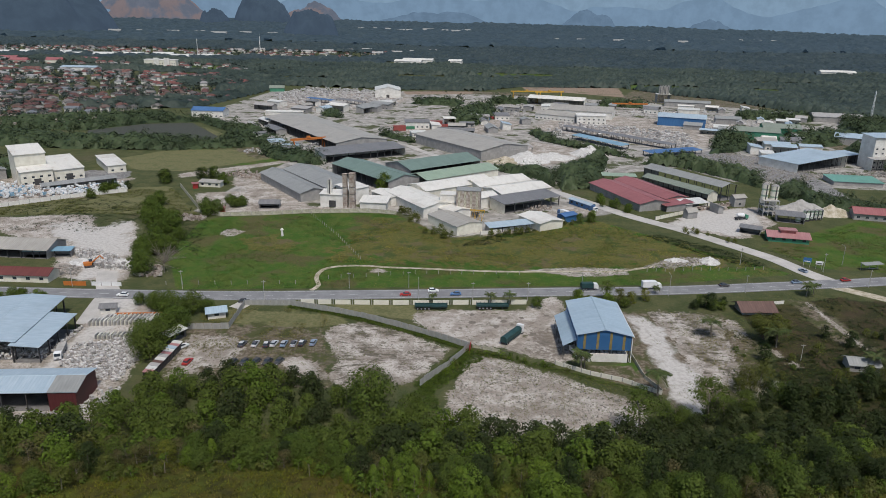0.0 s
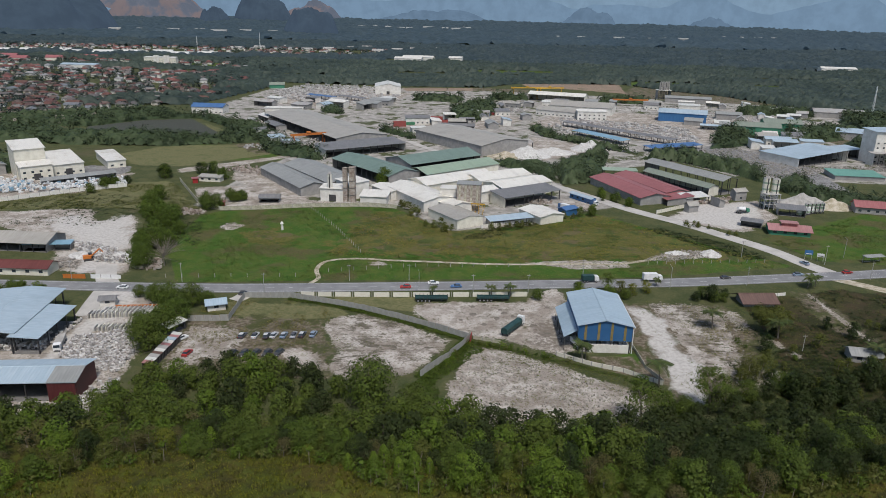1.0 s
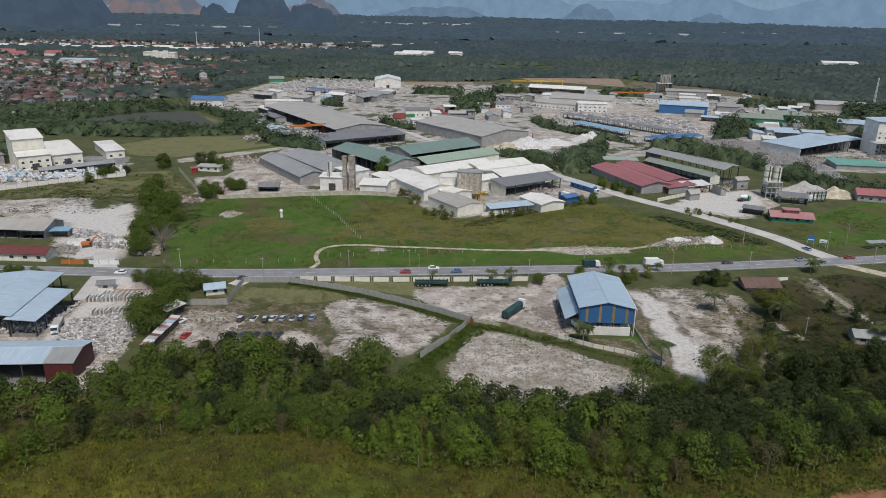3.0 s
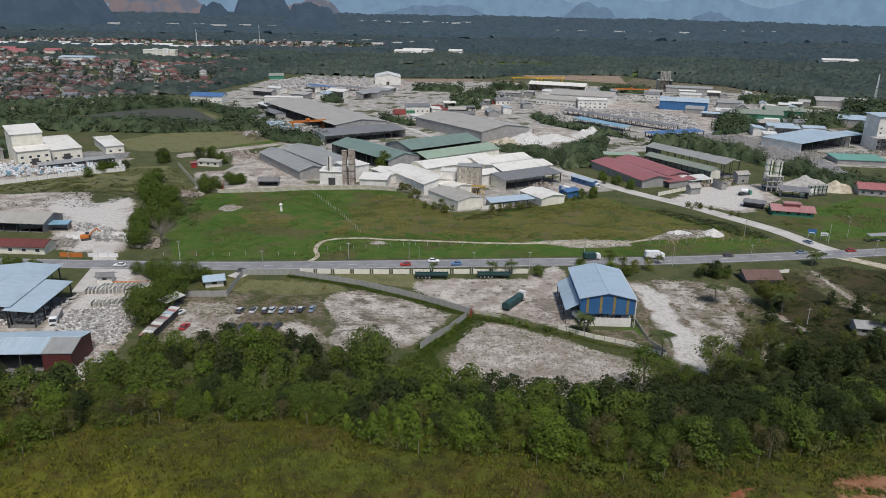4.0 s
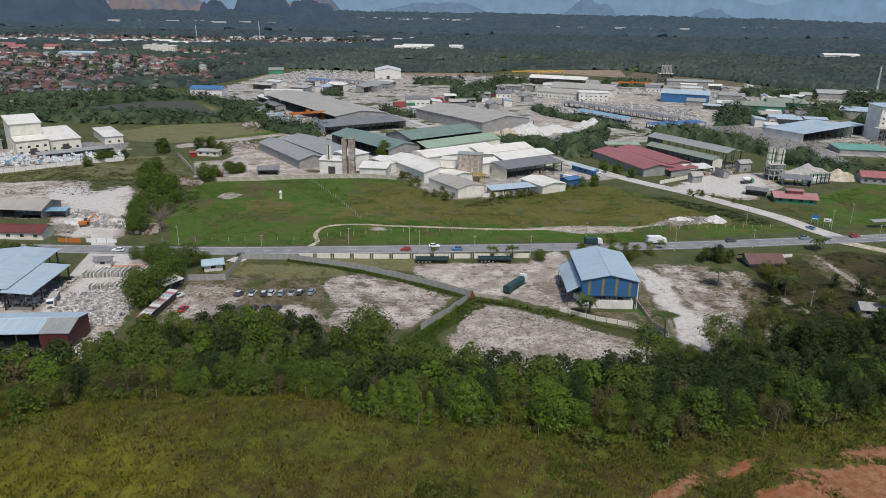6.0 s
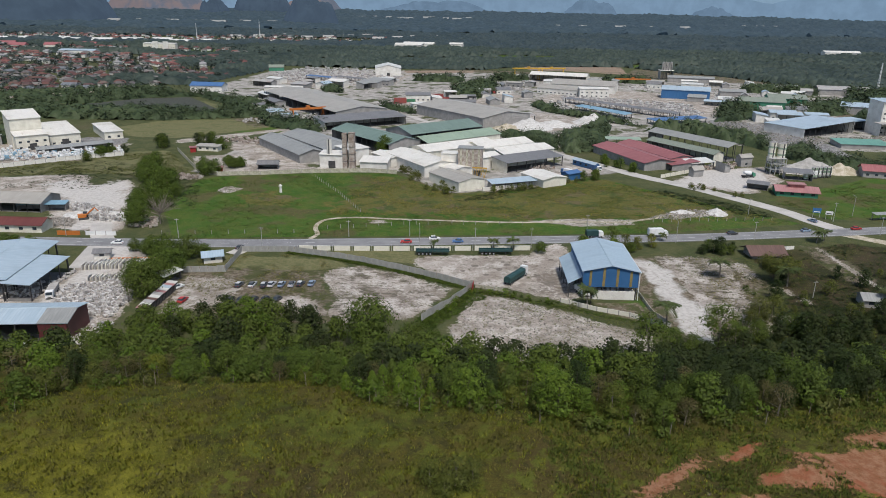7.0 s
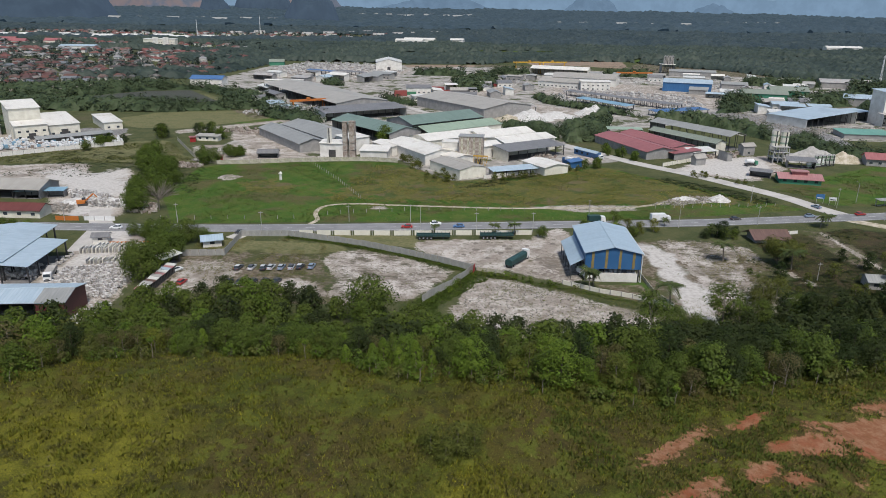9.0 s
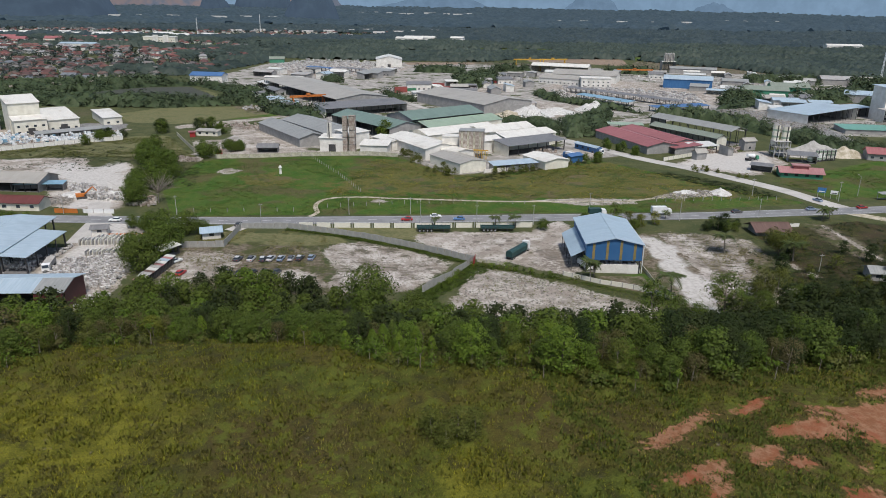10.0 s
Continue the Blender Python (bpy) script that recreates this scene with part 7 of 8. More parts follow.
post_row("thin pale concrete fence post in the grass", [(-72, 372), (-50, 330), (-34, 294)], 3.4, 1.7, "posts of the field fence")
post_row("thin pale concrete fence post near the road", [(-110, 262), (-52, 266)], 6.0, 1.7, "posts of the road fence")
post_row("thin pale concrete fence post near the road", [(-46, 272), (-10, 280), (40, 282)], 5.0, 1.7, "posts of the road fence")
post_row("thin pale concrete fence post near the road", [(92, 288), (150, 294)], 4.0, 1.6, "posts of the road fence")


# ---- poles, mast, signs ----
def street_pole(x, y, tall, arm, label, turn=0.0):
    ob = thing("utility_pole", label, "pole", x, y, turn, 0.0, "poles along the road")
    part("shaft", tube(bmesh.new(), (0, 0, -0.3), (0, 0, tall), 0.13, 0.08, 8), "pole", ob)
    if arm:
        part("arm", tube(bmesh.new(), (0, 0, tall - 0.2), (0, 1.8, tall + 0.3), 0.05, 0.04, 6), "pole", ob)
        part("lamp_head", boxed(-0.14, 0.14, 1.6, 2.4, tall + 0.24, tall + 0.38), "pole", ob)
    else:
        part("crossarm", boxed(-0.8, 0.8, -0.06, 0.06, tall - 0.6, tall - 0.45), "pole", ob)
        for s in (-0.7, 0, 0.7):
            part("insulator", tube(bmesh.new(), (s, 0, tall - 0.45), (s, 0, tall - 0.2), 0.06, 0.04, 6), "steel_dark", ob)


for x, y, tl, arm in ((-67, 248.5, 8, 0), (-7.5, 249, 9, 1), (-102, 258, 8, 0), (13.5, 251, 8, 0), (35, 252, 8, 0), (60, 271, 8, 0), (93, 260, 9, 1), (126, 265, 8, 0), (-146, 258.5, 8, 0), (-36, 262, 7, 0), (-12, 264, 7, 0), (172, 292, 9, 0), (186, 302, 9, 1), (120, 206, 6, 0), (138, 300, 8, 0), (-190, 258, 8, 0), (182, 274, 8, 0)):
    street_pole(x, y, tl, arm, "tall pale street lamp pole" if arm else "pale concrete utility pole with a crossarm", 5)


def mast(x, y, tall, label):
    ob = thing("lattice_mast", label, "mast", x, y, 0, 0.0)
    for s in range(3):
        a = 2 * math.pi * s / 3
        part("leg", tube(bmesh.new(), (1.6 * math.cos(a), 1.6 * math.sin(a), 0), (0.35 * math.cos(a), 0.35 * math.sin(a), tall), 0.22, 0.14, 6), "white", ob)
    bm = bmesh.new()
    for k in range(14):
        z0, z1 = tall * k / 14, tall * (k + 1) / 14
        for s in range(3):
            a, b = 2 * math.pi * s / 3, 2 * math.pi * (s + 1) / 3
            r0, r1 = 1.6 - 1.25 * k / 14, 1.6 - 1.25 * (k + 1) / 14
            tube(bm, (r0 * math.cos(a), r0 * math.sin(a), z0), (r1 * math.cos(b), r1 * math.sin(b), z1), 0.09, 0.09, 4)
    part("lattice", bm, "white", ob)
    for k in range(4):
        part("antenna", boxed(-0.3, 0.3, 0.9, 1.3, tall - 3 - 4 * k, tall - 1 - 4 * k), "white", ob)


mast(485, 792, 36, "white lattice radio mast")
mast(-560, 1650, 45, "thin lattice radio mast over the town")
mast(-480, 1900, 50, "red and white lattice mast in the woods")

for x, y, w, h, mt in ((168, 299, 3.4, 2.2, "wall_blue"), (172, 296, 3.0, 1.6, "white")):
    sg = thing("road_sign", "sign board on two posts at the junction", "sign", x, y, -20, 0.0)
    part("board", boxed(-w / 2, w / 2, -0.05, 0.05, 2.2, 2.2 + h), mt, sg)
    for s in (-1, 1):
        part("post", boxed(s * w * 0.4 - 0.07, s * w * 0.4 + 0.07, -0.18, -0.06, 0, 2.4), "pole", sg)
    part("bar", boxed(-w * 0.35, w * 0.35, -0.08, -0.055, 2.5, 2.9), "white" if mt != "white" else "steel_dark", sg)

bus = thing("bus_shelter", "open bus shelter with a grey roof by the junction", "shelter", 196, 296, 12, 0.0)
part("roof", prism(bmesh.new(), [(-5, -1.6, 3.0), (5, -1.6, 3.0), (5, 1.6, 3.3), (-5, 1.6, 3.3)], (0, 0, 0.15)), "roof_grey", bus)
for q in (-4.5, 0, 4.5):
    part("post", boxed(q - 0.1, q + 0.1, 1.1, 1.3, 0, 3.2), "concrete", bus)
part("bench", boxed(-4, 4, 0.6, 1.0, 0.4, 0.5), "concrete", bus)

shrine = thing("field_shrine", "small white shrine pillar in the grass field", "shrine", -78, 330, 0, 0.0)
part("pillar", tube(bmesh.new(), (0, 0, 0), (0, 0, 3.2), 0.7, 0.5, 8), "wall_white", shrine)
part("cap", tube(bmesh.new(), (0, 0, 3.2), (0, 0, 4.2), 1.0, 0.15, 8), "wall_white", shrine)


# ---- silos, chimneys, cranes ----
def silo(name, label, x, y, tall, r, leg, band=None, material="wall_white"):
    ob = thing(name, label, "silo", x, y, 0, 0.0)
    part("body", tube(bmesh.new(), (0, 0, leg), (0, 0, tall), r, r, 20), material, ob, smooth=False)
    part("roof_cone", tube(bmesh.new(), (0, 0, tall), (0, 0, tall + r * 0.45), r * 1.03, r * 0.2, 20), "wall_grey", ob)
    part("hopper", tube(bmesh.new(), (0, 0, leg - r), (0, 0, leg), r * 0.25, r, 16), material, ob)
    if band:
        for z in (leg + (tall - leg) * 0.35, leg + (tall - leg) * 0.7):
            part("band", tube(bmesh.new(), (0, 0, z), (0, 0, z + 1.0), r * 1.015, r * 1.015, 20), band, ob)
    for k in range(4):
        a = math.pi / 4 + k * math.pi / 2
        part("leg", tube(bmesh.new(), (r * 0.9 * math.cos(a), r * 0.9 * math.sin(a), 0), (r * 0.9 * math.cos(a), r * 0.9 * math.sin(a), leg + 0.2), 0.16, 0.16, 6), "steel_dark", ob)
    part("ladder", boxed(-0.3, 0.3, -r - 0.2, -r - 0.05, 1, tall), "steel_dark", ob)


silo("cement_silo", "pale cement silo with green bands on steel legs", 187, 390, 17.5, 1.9, 7.0, "roof_lightgreen", "wall_cream")
silo("cement_silo", "pale cement silo with green bands beside another", 192, 389, 17.0, 2.1, 6.5, "roof_lightgreen", "wall_cream")
for k in range(5):
    silo("banded_tank", "small white tank with a green band", 205.5 + 2.5 * k, 377 + 0.5 * k, 6.2, 1.15, 1.4, "roof_lightgreen", "wall_white")
fr = thing("silo_frame", "dark steel frame round the foot of the silos", "frame", 189.5, 388, 0, 0.0)
for a in (-4.2, -1.4, 1.4, 4.2):
    for b in (-3.2, 3.2):
        part("post", boxed(a - 0.15, a + 0.15, b - 0.15, b + 0.15, 0, 9.0), "pole", fr)
        part("brace", tube(bmesh.new(), (a, b, 0.4), (a + (1.4 if a < 0 else -1.4), b, 8.6), 0.1, 0.1, 5), "pole", fr)
for z in (3.0, 6.0, 9.0):
    part("deck", boxed(-4.5, 4.5, -3.5, 3.5, z - 0.12, z + 0.12), "pole", fr)
silo("white_silo", "small white silo on legs beside the plant", -63, 388, 16.0, 1.5, 7.0)
for k in range(4):
    silo("bin_silo", "tall pale concrete bin", 293 + 3.6 * k, 953 + 0.6 * k, 22, 1.8, 12, None, "concrete")
shed("bin_house", "concrete frame house below the bins", 298, 955, 4, 18, 9, 11.5, 12, "roof_white", "wall_grey", "fb", "mono", category="frame", posts=6)
for x, y, w, h in ((-54.0, 386.0, 2.4, 19.5), (-50.0, 386.6, 3.2, 19.8)):
    ch = thing("drying_tower", "tall rust-stained square tower", "tower", x, y, -8, 0.0, "rusty towers")
    part("shaft", boxed(-w / 2, w / 2, -w / 2, w / 2, 0, h), "rusty", ch)
    part("rim", boxed(-w / 2 - 0.15, w / 2 + 0.15, -w / 2 - 0.15, w / 2 + 0.15, h, h + 0.3), "rusty", ch)
    for z in (4, 8, 12):
        part("brace", boxed(-w / 2 - 0.1, w / 2 + 0.1, -w / 2 - 0.1, w / 2 + 0.1, z, z + 0.2), "steel_dark", ch)
bn = thing("bin_tower", "tall bin house clad in rust-streaked pale sheets", "tower", 16, 374, -8, 0.0)
part("body", boxed(-6.5, 6.5, -4, 4, 3.5, 15.0), "rusty", bn, "rust-streaked pale sheets")
for k in range(12):
    part("cladding_sheet", boxed(-6.5 + k * 1.084, -6.5 + k * 1.084 + 1.07, -4.08, -4.01, 3.5, 14.9), ("rusty", "wall_stained", "rusty")[k % 3], bn)
part("roof", boxed(-6.8, 6.8, -4.3, 4.3, 15.0, 15.3), "roof_grey", bn)
for s in (-1, 1):
    for q in (-1, 1):
        part("leg", boxed(s * 5 - 0.2, s * 5 + 0.2, q * 3.5 - 0.2, q * 3.5 + 0.2, 0, 3.6), "steel_dark", bn)
fr = thing("yellow_frame", "yellow steel conveyor frame beside the bins", "frame", 20, 362, -10, 0.0)
for k in range(4):
    part("post", boxed(-3.2 + 2 * k, -3.0 + 2 * k, -1, -0.8, 0, 7), "yellow", fr)
    part("brace", tube(bmesh.new(), (-3.1 + 2 * k, -0.9, 0.3), (-1.6 + 2 * k, -0.9, 6.5), 0.12, 0.12, 5), "yellow", fr)
part("beam", boxed(-3.4, 4.4, -1.1, -0.7, 6.4, 7.0), "yellow", fr)
wb = thing("white_bin_house", "white bin house on the plant roof", "tower", 5, 382, -8, 0.0)
part("body", boxed(-4.5, 4.5, -4, 4, 0, 10.5), "wall_white", wb)
part("roof", boxed(-4.8, 4.8, -4.3, 4.3, 10.5, 10.8), "roof_white", wb)


def gantry(x, y, angle, span, tall, label, material="yellow"):
    ob = thing("gantry_crane", label, "crane", x, y, angle, 0.0)
    part("beam", boxed(-span / 2, span / 2, -0.8, 0.8, tall - 1.6, tall), material, ob)
    for s in (-1, 1):
        for q in (-1, 1):
            part("leg", tube(bmesh.new(), (s * span * 0.42, q * 3.4, 0), (s * span * 0.42, q * 0.7, tall - 1.5), 0.45, 0.4, 6), material, ob)
        part("sill", boxed(s * span * 0.42 - 0.4, s * span * 0.42 + 0.4, -4.2, 4.2, 0.2, 0.9), material, ob)
    part("trolley", boxed(-1.5, 1.5, -1.2, 1.2, tall, tall + 1.4), material, ob)


gantry(112, 935, 10, 44, 14, "yellow gantry crane over the stone yard")
gantry(140, 925, 14, 40, 15, "yellow gantry crane over the far stone yard")
gantry(-108, 566, 30, 30, 9, "orange-yellow gantry crane beside the long hall", "orange")
gantry(232, 870, 0, 44, 8, "low orange gantry crane in the yard", "orange")


# ---- vehicles ----
def wheel(parent, x, y, r, w):
    tyre = part("wheel", tube(bmesh.new(), (0, -w / 2, 0), (0, w / 2, 0), r, r, 12), "tyre", parent, at=(x, y, r))
    s = 1 if y > 0 else -1
    part("rim", tube(bmesh.new(), (0, s * w / 2, 0), (0, s * (w / 2 + 0.02), 0), r * 0.6, r * 0.5, 10), "rim", tyre)


def loft(bm, rings):
    """Closed body through a row of outlines of equal count."""
    rs = [[bm.verts.new(p) for p in ring] for ring in rings]
    n = len(rs[0])
    for a, b in zip(rs, rs[1:]):
        for k in range(n):
            bm.faces.new((a[k], a[(k + 1) % n], b[(k + 1) % n], b[k]))
    bm.faces.new(rs[0][::-1])
    bm.faces.new(rs[-1])
    return bm


def car(x, y, angle, label, paint="car_paint", van=False, z=None, group=""):
    ob = thing("car", label, "car", x, y, angle, z, group)
    L, W = (4.4, 1.72)
    prof = [(-2.2, 0.35, 0.72), (-2.1, 0.3, 0.95), (-1.2, 0.28, 1.0), (1.1, 0.28, 0.98), (2.0, 0.3, 0.82), (2.2, 0.38, 0.6)]
    body = loft(bmesh.new(), [[(px, -W / 2, z0), (px, W / 2, z0), (px, W / 2, z1 - 0.12), (px, W / 2 - 0.12, z1), (px, -W / 2 + 0.12, z1), (px, -W / 2, z1 - 0.12)] for px, z0, z1 in prof])
    part("body", body, paint, ob)
    back, hood = (-2.05, 1.0) if van else (-1.7, 0.95)
    cab = loft(bmesh.new(), [[(back, -0.78, 0.95), (back, 0.78, 0.95), (back + 0.35, 0.62, 1.45), (back + 0.35, -0.62, 1.45)], [(-0.4, -0.8, 0.97), (-0.4, 0.8, 0.97), (-0.4, 0.64, 1.5), (-0.4, -0.64, 1.5)], [(hood, -0.78, 0.95), (hood, 0.78, 0.95), (hood - 0.75, 0.62, 1.45), (hood - 0.75, -0.62, 1.45)]])
    part("cabin_glass", cab, "glass", ob)
    part("roof_panel", prism(bmesh.new(), [(back + 0.3, -0.62, 1.46), (hood - 0.72, -0.62, 1.46), (hood - 0.72, 0.62, 1.46), (back + 0.3, 0.62, 1.46)], (0, 0, 0.07)), paint, ob)
    for wx in (-1.35, 1.35):
        for s in (-1, 1):
            wheel(ob, wx, s * (W / 2 - 0.1), 0.32, 0.2)
    for s in (-1, 1):
        part("headlight", boxed(2.05, 2.21, s * 0.6 - 0.16, s * 0.6 + 0.16, 0.55, 0.72), "white", ob)
        part("tail_light", boxed(-2.22, -2.12, s * 0.62 - 0.14, s * 0.62 + 0.14, 0.66, 0.84), "red", ob)
    return ob


def lorry(x, y, angle, label, cab_paint="white", box_paint="white", length=8.0, tall=3.4, z=None, cover=False, cab_up=0.0):
    ob = thing("lorry", label, "lorry", x, y, angle, z)
    h = length / 2
    part("chassis", boxed(-h, h, -0.5, 0.5, 0.7, 0.95), "steel_dark", ob)
    part("cab", loft(bmesh.new(), [[(h - 1.9, -1.15, 0.6), (h - 1.9, 1.15, 0.6), (h - 1.9, 1.1, 2.7 + cab_up), (h - 1.9, -1.1, 2.7 + cab_up)], [(h - 0.3, -1.15, 0.6), (h - 0.3, 1.15, 0.6), (h - 0.3, 1.1, 2.55 + cab_up), (h - 0.3, -1.1, 2.55 + cab_up)], [(h, -1.1, 0.65), (h, 1.1, 0.65), (h - 0.02, 1.05, 1.6), (h - 0.02, -1.05, 1.6)]]), cab_paint, ob)
    part("windscreen", prism(bmesh.new(), [(h + 0.0, -0.95, 1.62), (h + 0.0, 0.95, 1.62), (h - 0.26, 0.92, 2.45), (h - 0.26, -0.92, 2.45)], (0.04, 0, 0.02)), "glass", ob)
    top = [(-h, -1.2, 1.0), (-h, 1.2, 1.0), (-h, 1.2, tall - (0.5 if cover else 0)), (-h, 0.6, tall), (-h, -0.6, tall), (-h, -1.2, tall - (0.5 if cover else 0))]
    part("load_body", prism(bmesh.new(), top, (length - 2.2, 0, 0)), box_paint, ob)
    for wx in (-h + 0.9, -h + 2.1, h - 1.2):
        for s in (-1, 1):
            wheel(ob, wx, s * 1.0, 0.48, 0.3)
    return ob


def trailer(x, y, angle, label):
    ob = thing("trailer", label, "trailer", x, y, angle, 0.0, "trailers by the wall")
    part("deck", boxed(-6.2, 6.2, -1.2, 1.2, 1.25, 1.5), "teal", ob)
    for s in (-1, 1):
        part("side_board", boxed(-6.2, 6.2, s * 1.2 - 0.05, s * 1.2 + 0.05, 1.5, 2.0), "teal", ob)
        for k in range(9):
            part("stake", boxed(-6.0 + 1.5 * k - 0.06, -6.0 + 1.5 * k + 0.06, s * 1.27 - 0.04, s * 1.27 + 0.04, 1.3, 2.4), "steel_dark", ob)
    part("head_board", boxed(6.1, 6.2, -1.15, 1.15, 1.5, 2.6), "teal", ob)
    part("tail_board", boxed(-6.2, -6.1, -1.15, 1.15, 1.5, 2.0), "teal", ob)
    for wx in (-5.0, -3.6, -2.2, -0.8):
        for s in (-1, 1):
            wheel(ob, wx, s * 1.0, 0.55, 0.3)
    for s in (-1, 1):
        part("support_leg", boxed(3.6, 3.8, s * 0.7 - 0.1, s * 0.7 + 0.1, 0, 1.3), "steel_dark", ob)


# damp potholes of the lorry yard
for k, (x, y, size) in enumerate(((12.8, 238.0, 1.0), (17.2, 239.5, 0.9), (12.6, 231.0, 1.3), (21.0, 228.0, 1.2), (16.1, 222.5, 1.1), (24.1, 232.5, 1.2), (27.0, 229.7, 0.9), (22.8, 235.5, 0.8), (37.0, 215.5, 1.9), (31.1, 235.8, 0.9), (40.5, 238.5, 1.0), (33.5, 222.0, 1.5), (8.2, 226.0, 0.8))):
    rng = np.random.default_rng(300 + k)
    rim = [(math.cos(a) * size * q, math.sin(a) * size * 1.15 * q, 0.0) for a, q in zip(np.linspace(0, 2 * math.pi, 18, endpoint=False), rng.uniform(0.75, 1.15, 18))]
    hole = thing("pothole", "damp dark pothole in the dusty lorry yard", "pothole", x, y, 0, hill(np.array([x]), np.array([y]))[0] - 0.02, "potholes", "structure")
    part("mud", prism(bmesh.new(), rim, (0, 0, 0.045)), "mud", hole)
trailer(-2.6, 242.6, 2, "dark teal flatbed trailer with side boards")
trailer(20.8, 244.0, 2, "dark teal flatbed trailer beside the cream wall")
lorry(26.0, 218.5, 56, "white-cabbed lorry with a dark green covered body", "white", "teal", 13.0, 3.1, cover=True, cab_up=0.85)
lorry(46, 206.5, -70, "small white lorry under the lean-to", "white", "white", 6.0, 2.6)
lorry(-120.4, 200.4, 287, "dusty grey lorry with a tipping body in the stone yard", "white", "concrete", 9.0, 2.4)
car(-126, 187.5, 10, "white pickup car beside the maroon shed", "white")
for k, (x, y) in enumerate(((-64.8, 209.5), (-60.6, 209.8), (-56.8, 209.6), (-54.4, 210.2), (-51.2, 210.3), (-48.0, 210.6), (-45.2, 211), (-41.6, 211.5))):
    car(x, y, 80 + 4 * (k % 3), "parked car, dusty, in a row on the lot", group="parked cars")
for k in range(5):
    car(-64.5 + 3.6 * k, 196.5 + 0.3 * k, 250, "dark parked car in a row beside the trees", "steel_dark", group="parked cars")
car(-83.9, 207, 60, "white van parked by the shelter", "white", True)
car(-74, 245.8, 5, "dark car at the lot entry", "steel_dark")
car(-78.5, 196.5, 80, "red parked car beside the trees", "red")
# traffic on the road as it stands
for x, y, ang, lab, pt in ((-122, 249.6, 181, "white car on the road", "white"), (-13, 255.3, 184, "red car on the road", "red"), (-2, 259.9, 5, "white car on the road", "white"), (7, 256.8, 185, "blue car on the road", "roof_strong"), (120, 272, 8, "dark car on the road", "steel_dark"), (153, 277.3, 8, "silver car on the road", "car_paint"), (163, 292, 110, "silver car on the factory road", "car_paint"), (176, 281, 10, "red car on the road", "red")):
    car(x, y, ang, lab, pt, z=0.10)
lorry(88, 267.6, 5, "white box lorry on the road", "white", "white", 8.0, 3.5, 0.10)
lorry(62, 265.6, 5, "dark green lorry on the road", "white", "teal", 7.0, 3.0, 0.10)
lorry(70, 379, 126, "blue lorry parked at the plant", "roof_strong", "white", 8.0, 3.0)
lorry(88, 390, -56, "lorry with a blue body on the factory road", "white", "roof_strong", 8.0, 3.2)
mx = lorry(170, 377, 20, "green and white concrete mixer lorry", "wall_green", "steel_dark", 8.0, 1.4)
part("drum", tube(bmesh.new(), (-3.6, 0, 3.0), (1.0, 0, 2.4), 0.8, 1.25, 14), "white", mx)
ex = thing("excavator", "orange excavator on the pale rubble", "excavator", -150, 281, 30, 0.0)
for s in (-1, 1):
    part("track", boxed(-2.0, 2.0, s * 1.1 - 0.3, s * 1.1 + 0.3, 0, 0.9), "steel_dark", ex)
part("house", boxed(-2.2, 1.0, -1.3, 1.3, 1.0, 2.2), "orange", ex)
part("cab", boxed(0.0, 1.4, 0.2, 1.3, 1.2, 3.0), "glass", ex)
part("boom", tube(bmesh.new(), (1.0, -0.3, 1.8), (4.5, -0.3, 4.6), 0.35, 0.28, 6), "orange", ex)
part("stick", tube(bmesh.new(), (4.5, -0.3, 4.6), (6.6, -0.3, 1.6), 0.25, 0.2, 6), "orange", ex)
part("bucket", boxed(6.2, 7.3, -0.9, 0.3, 0.4, 1.5), "steel_dark", ex)
for k, (x, y, ang, w) in enumerate(((-22, 690, 10, 12), (-10, 694, 8, 12), (5, 700, 5, 12), (-5, 705, 5, 12), (-32, 680, 12, 12), (-48, 672, 20, 12), (20, 742, 0, 12), (46, 752, -10, 12), (58, 762, -10, 12), (-40, 668, 16, 12), (4, 664, 10, 6), (30, 700, 12, 8))):
    ct = thing("shipping_container", "steel shipping container in a dusty yard", "container", x, y, ang, 0.0, "containers")
    part("body", boxed(-w / 2, w / 2, -1.25, 1.25, 0.1, 2.7 if k % 3 else 5.3), "container", ct)
    part("door", boxed(w / 2, w / 2 + 0.06, -1.2, 1.2, 0.2, 2.6), "steel_dark", ct)
for k in range(4):
    tk = thing("water_tank", "white and green water tank on a stand", "tank", 199.5 + 3.3 * k, 372.5 + 2.0 * k, 0, 0.0, "tanks in a row")
    part("body", tube(bmesh.new(), (0, 0, 1.0), (0, 0, 4.2), 1.5, 1.5, 14), "white", tk)
    part("band", tube(bmesh.new(), (0, 0, 1.2), (0, 0, 2.2), 1.53, 1.53, 14), "roof_lightgreen", tk)
    part("stand", boxed(-1.3, 1.3, -1.3, 1.3, 0, 1.0), "steel_dark", tk)


# ---- heaps and stone blocks ----
def heap(x, y, half, tall, material, label, seed, deep=None):
    n = 22
    bm = bmesh.new()
    grid = []
    for j in range(n):
        row = []
        for i in range(n):
            u, v = 2 * i / (n - 1) - 1, 2 * j / (n - 1) - 1
            k = max(0.0, 1 - math.hypot(u, v))
            w = noise.fractal(Vector((u * 3 + seed, v * 3, seed)), 1.0, 2.0, 4)
            row.append(bm.verts.new((u * half, v * (deep or half), max(-0.1, tall * k * (1.1 + 0.4 * w) - 0.05))))
        grid.append(row)
    for j in range(n - 1):
        for i in range(n - 1):
            bm.faces.new((grid[j][i], grid[j][i + 1], grid[j + 1][i + 1], grid[j + 1][i]))
    ob = part("stone_mound", bm, material, smooth=True)
    ob.location = (x, y, 0)
    return tagged(ob, label, "mound")


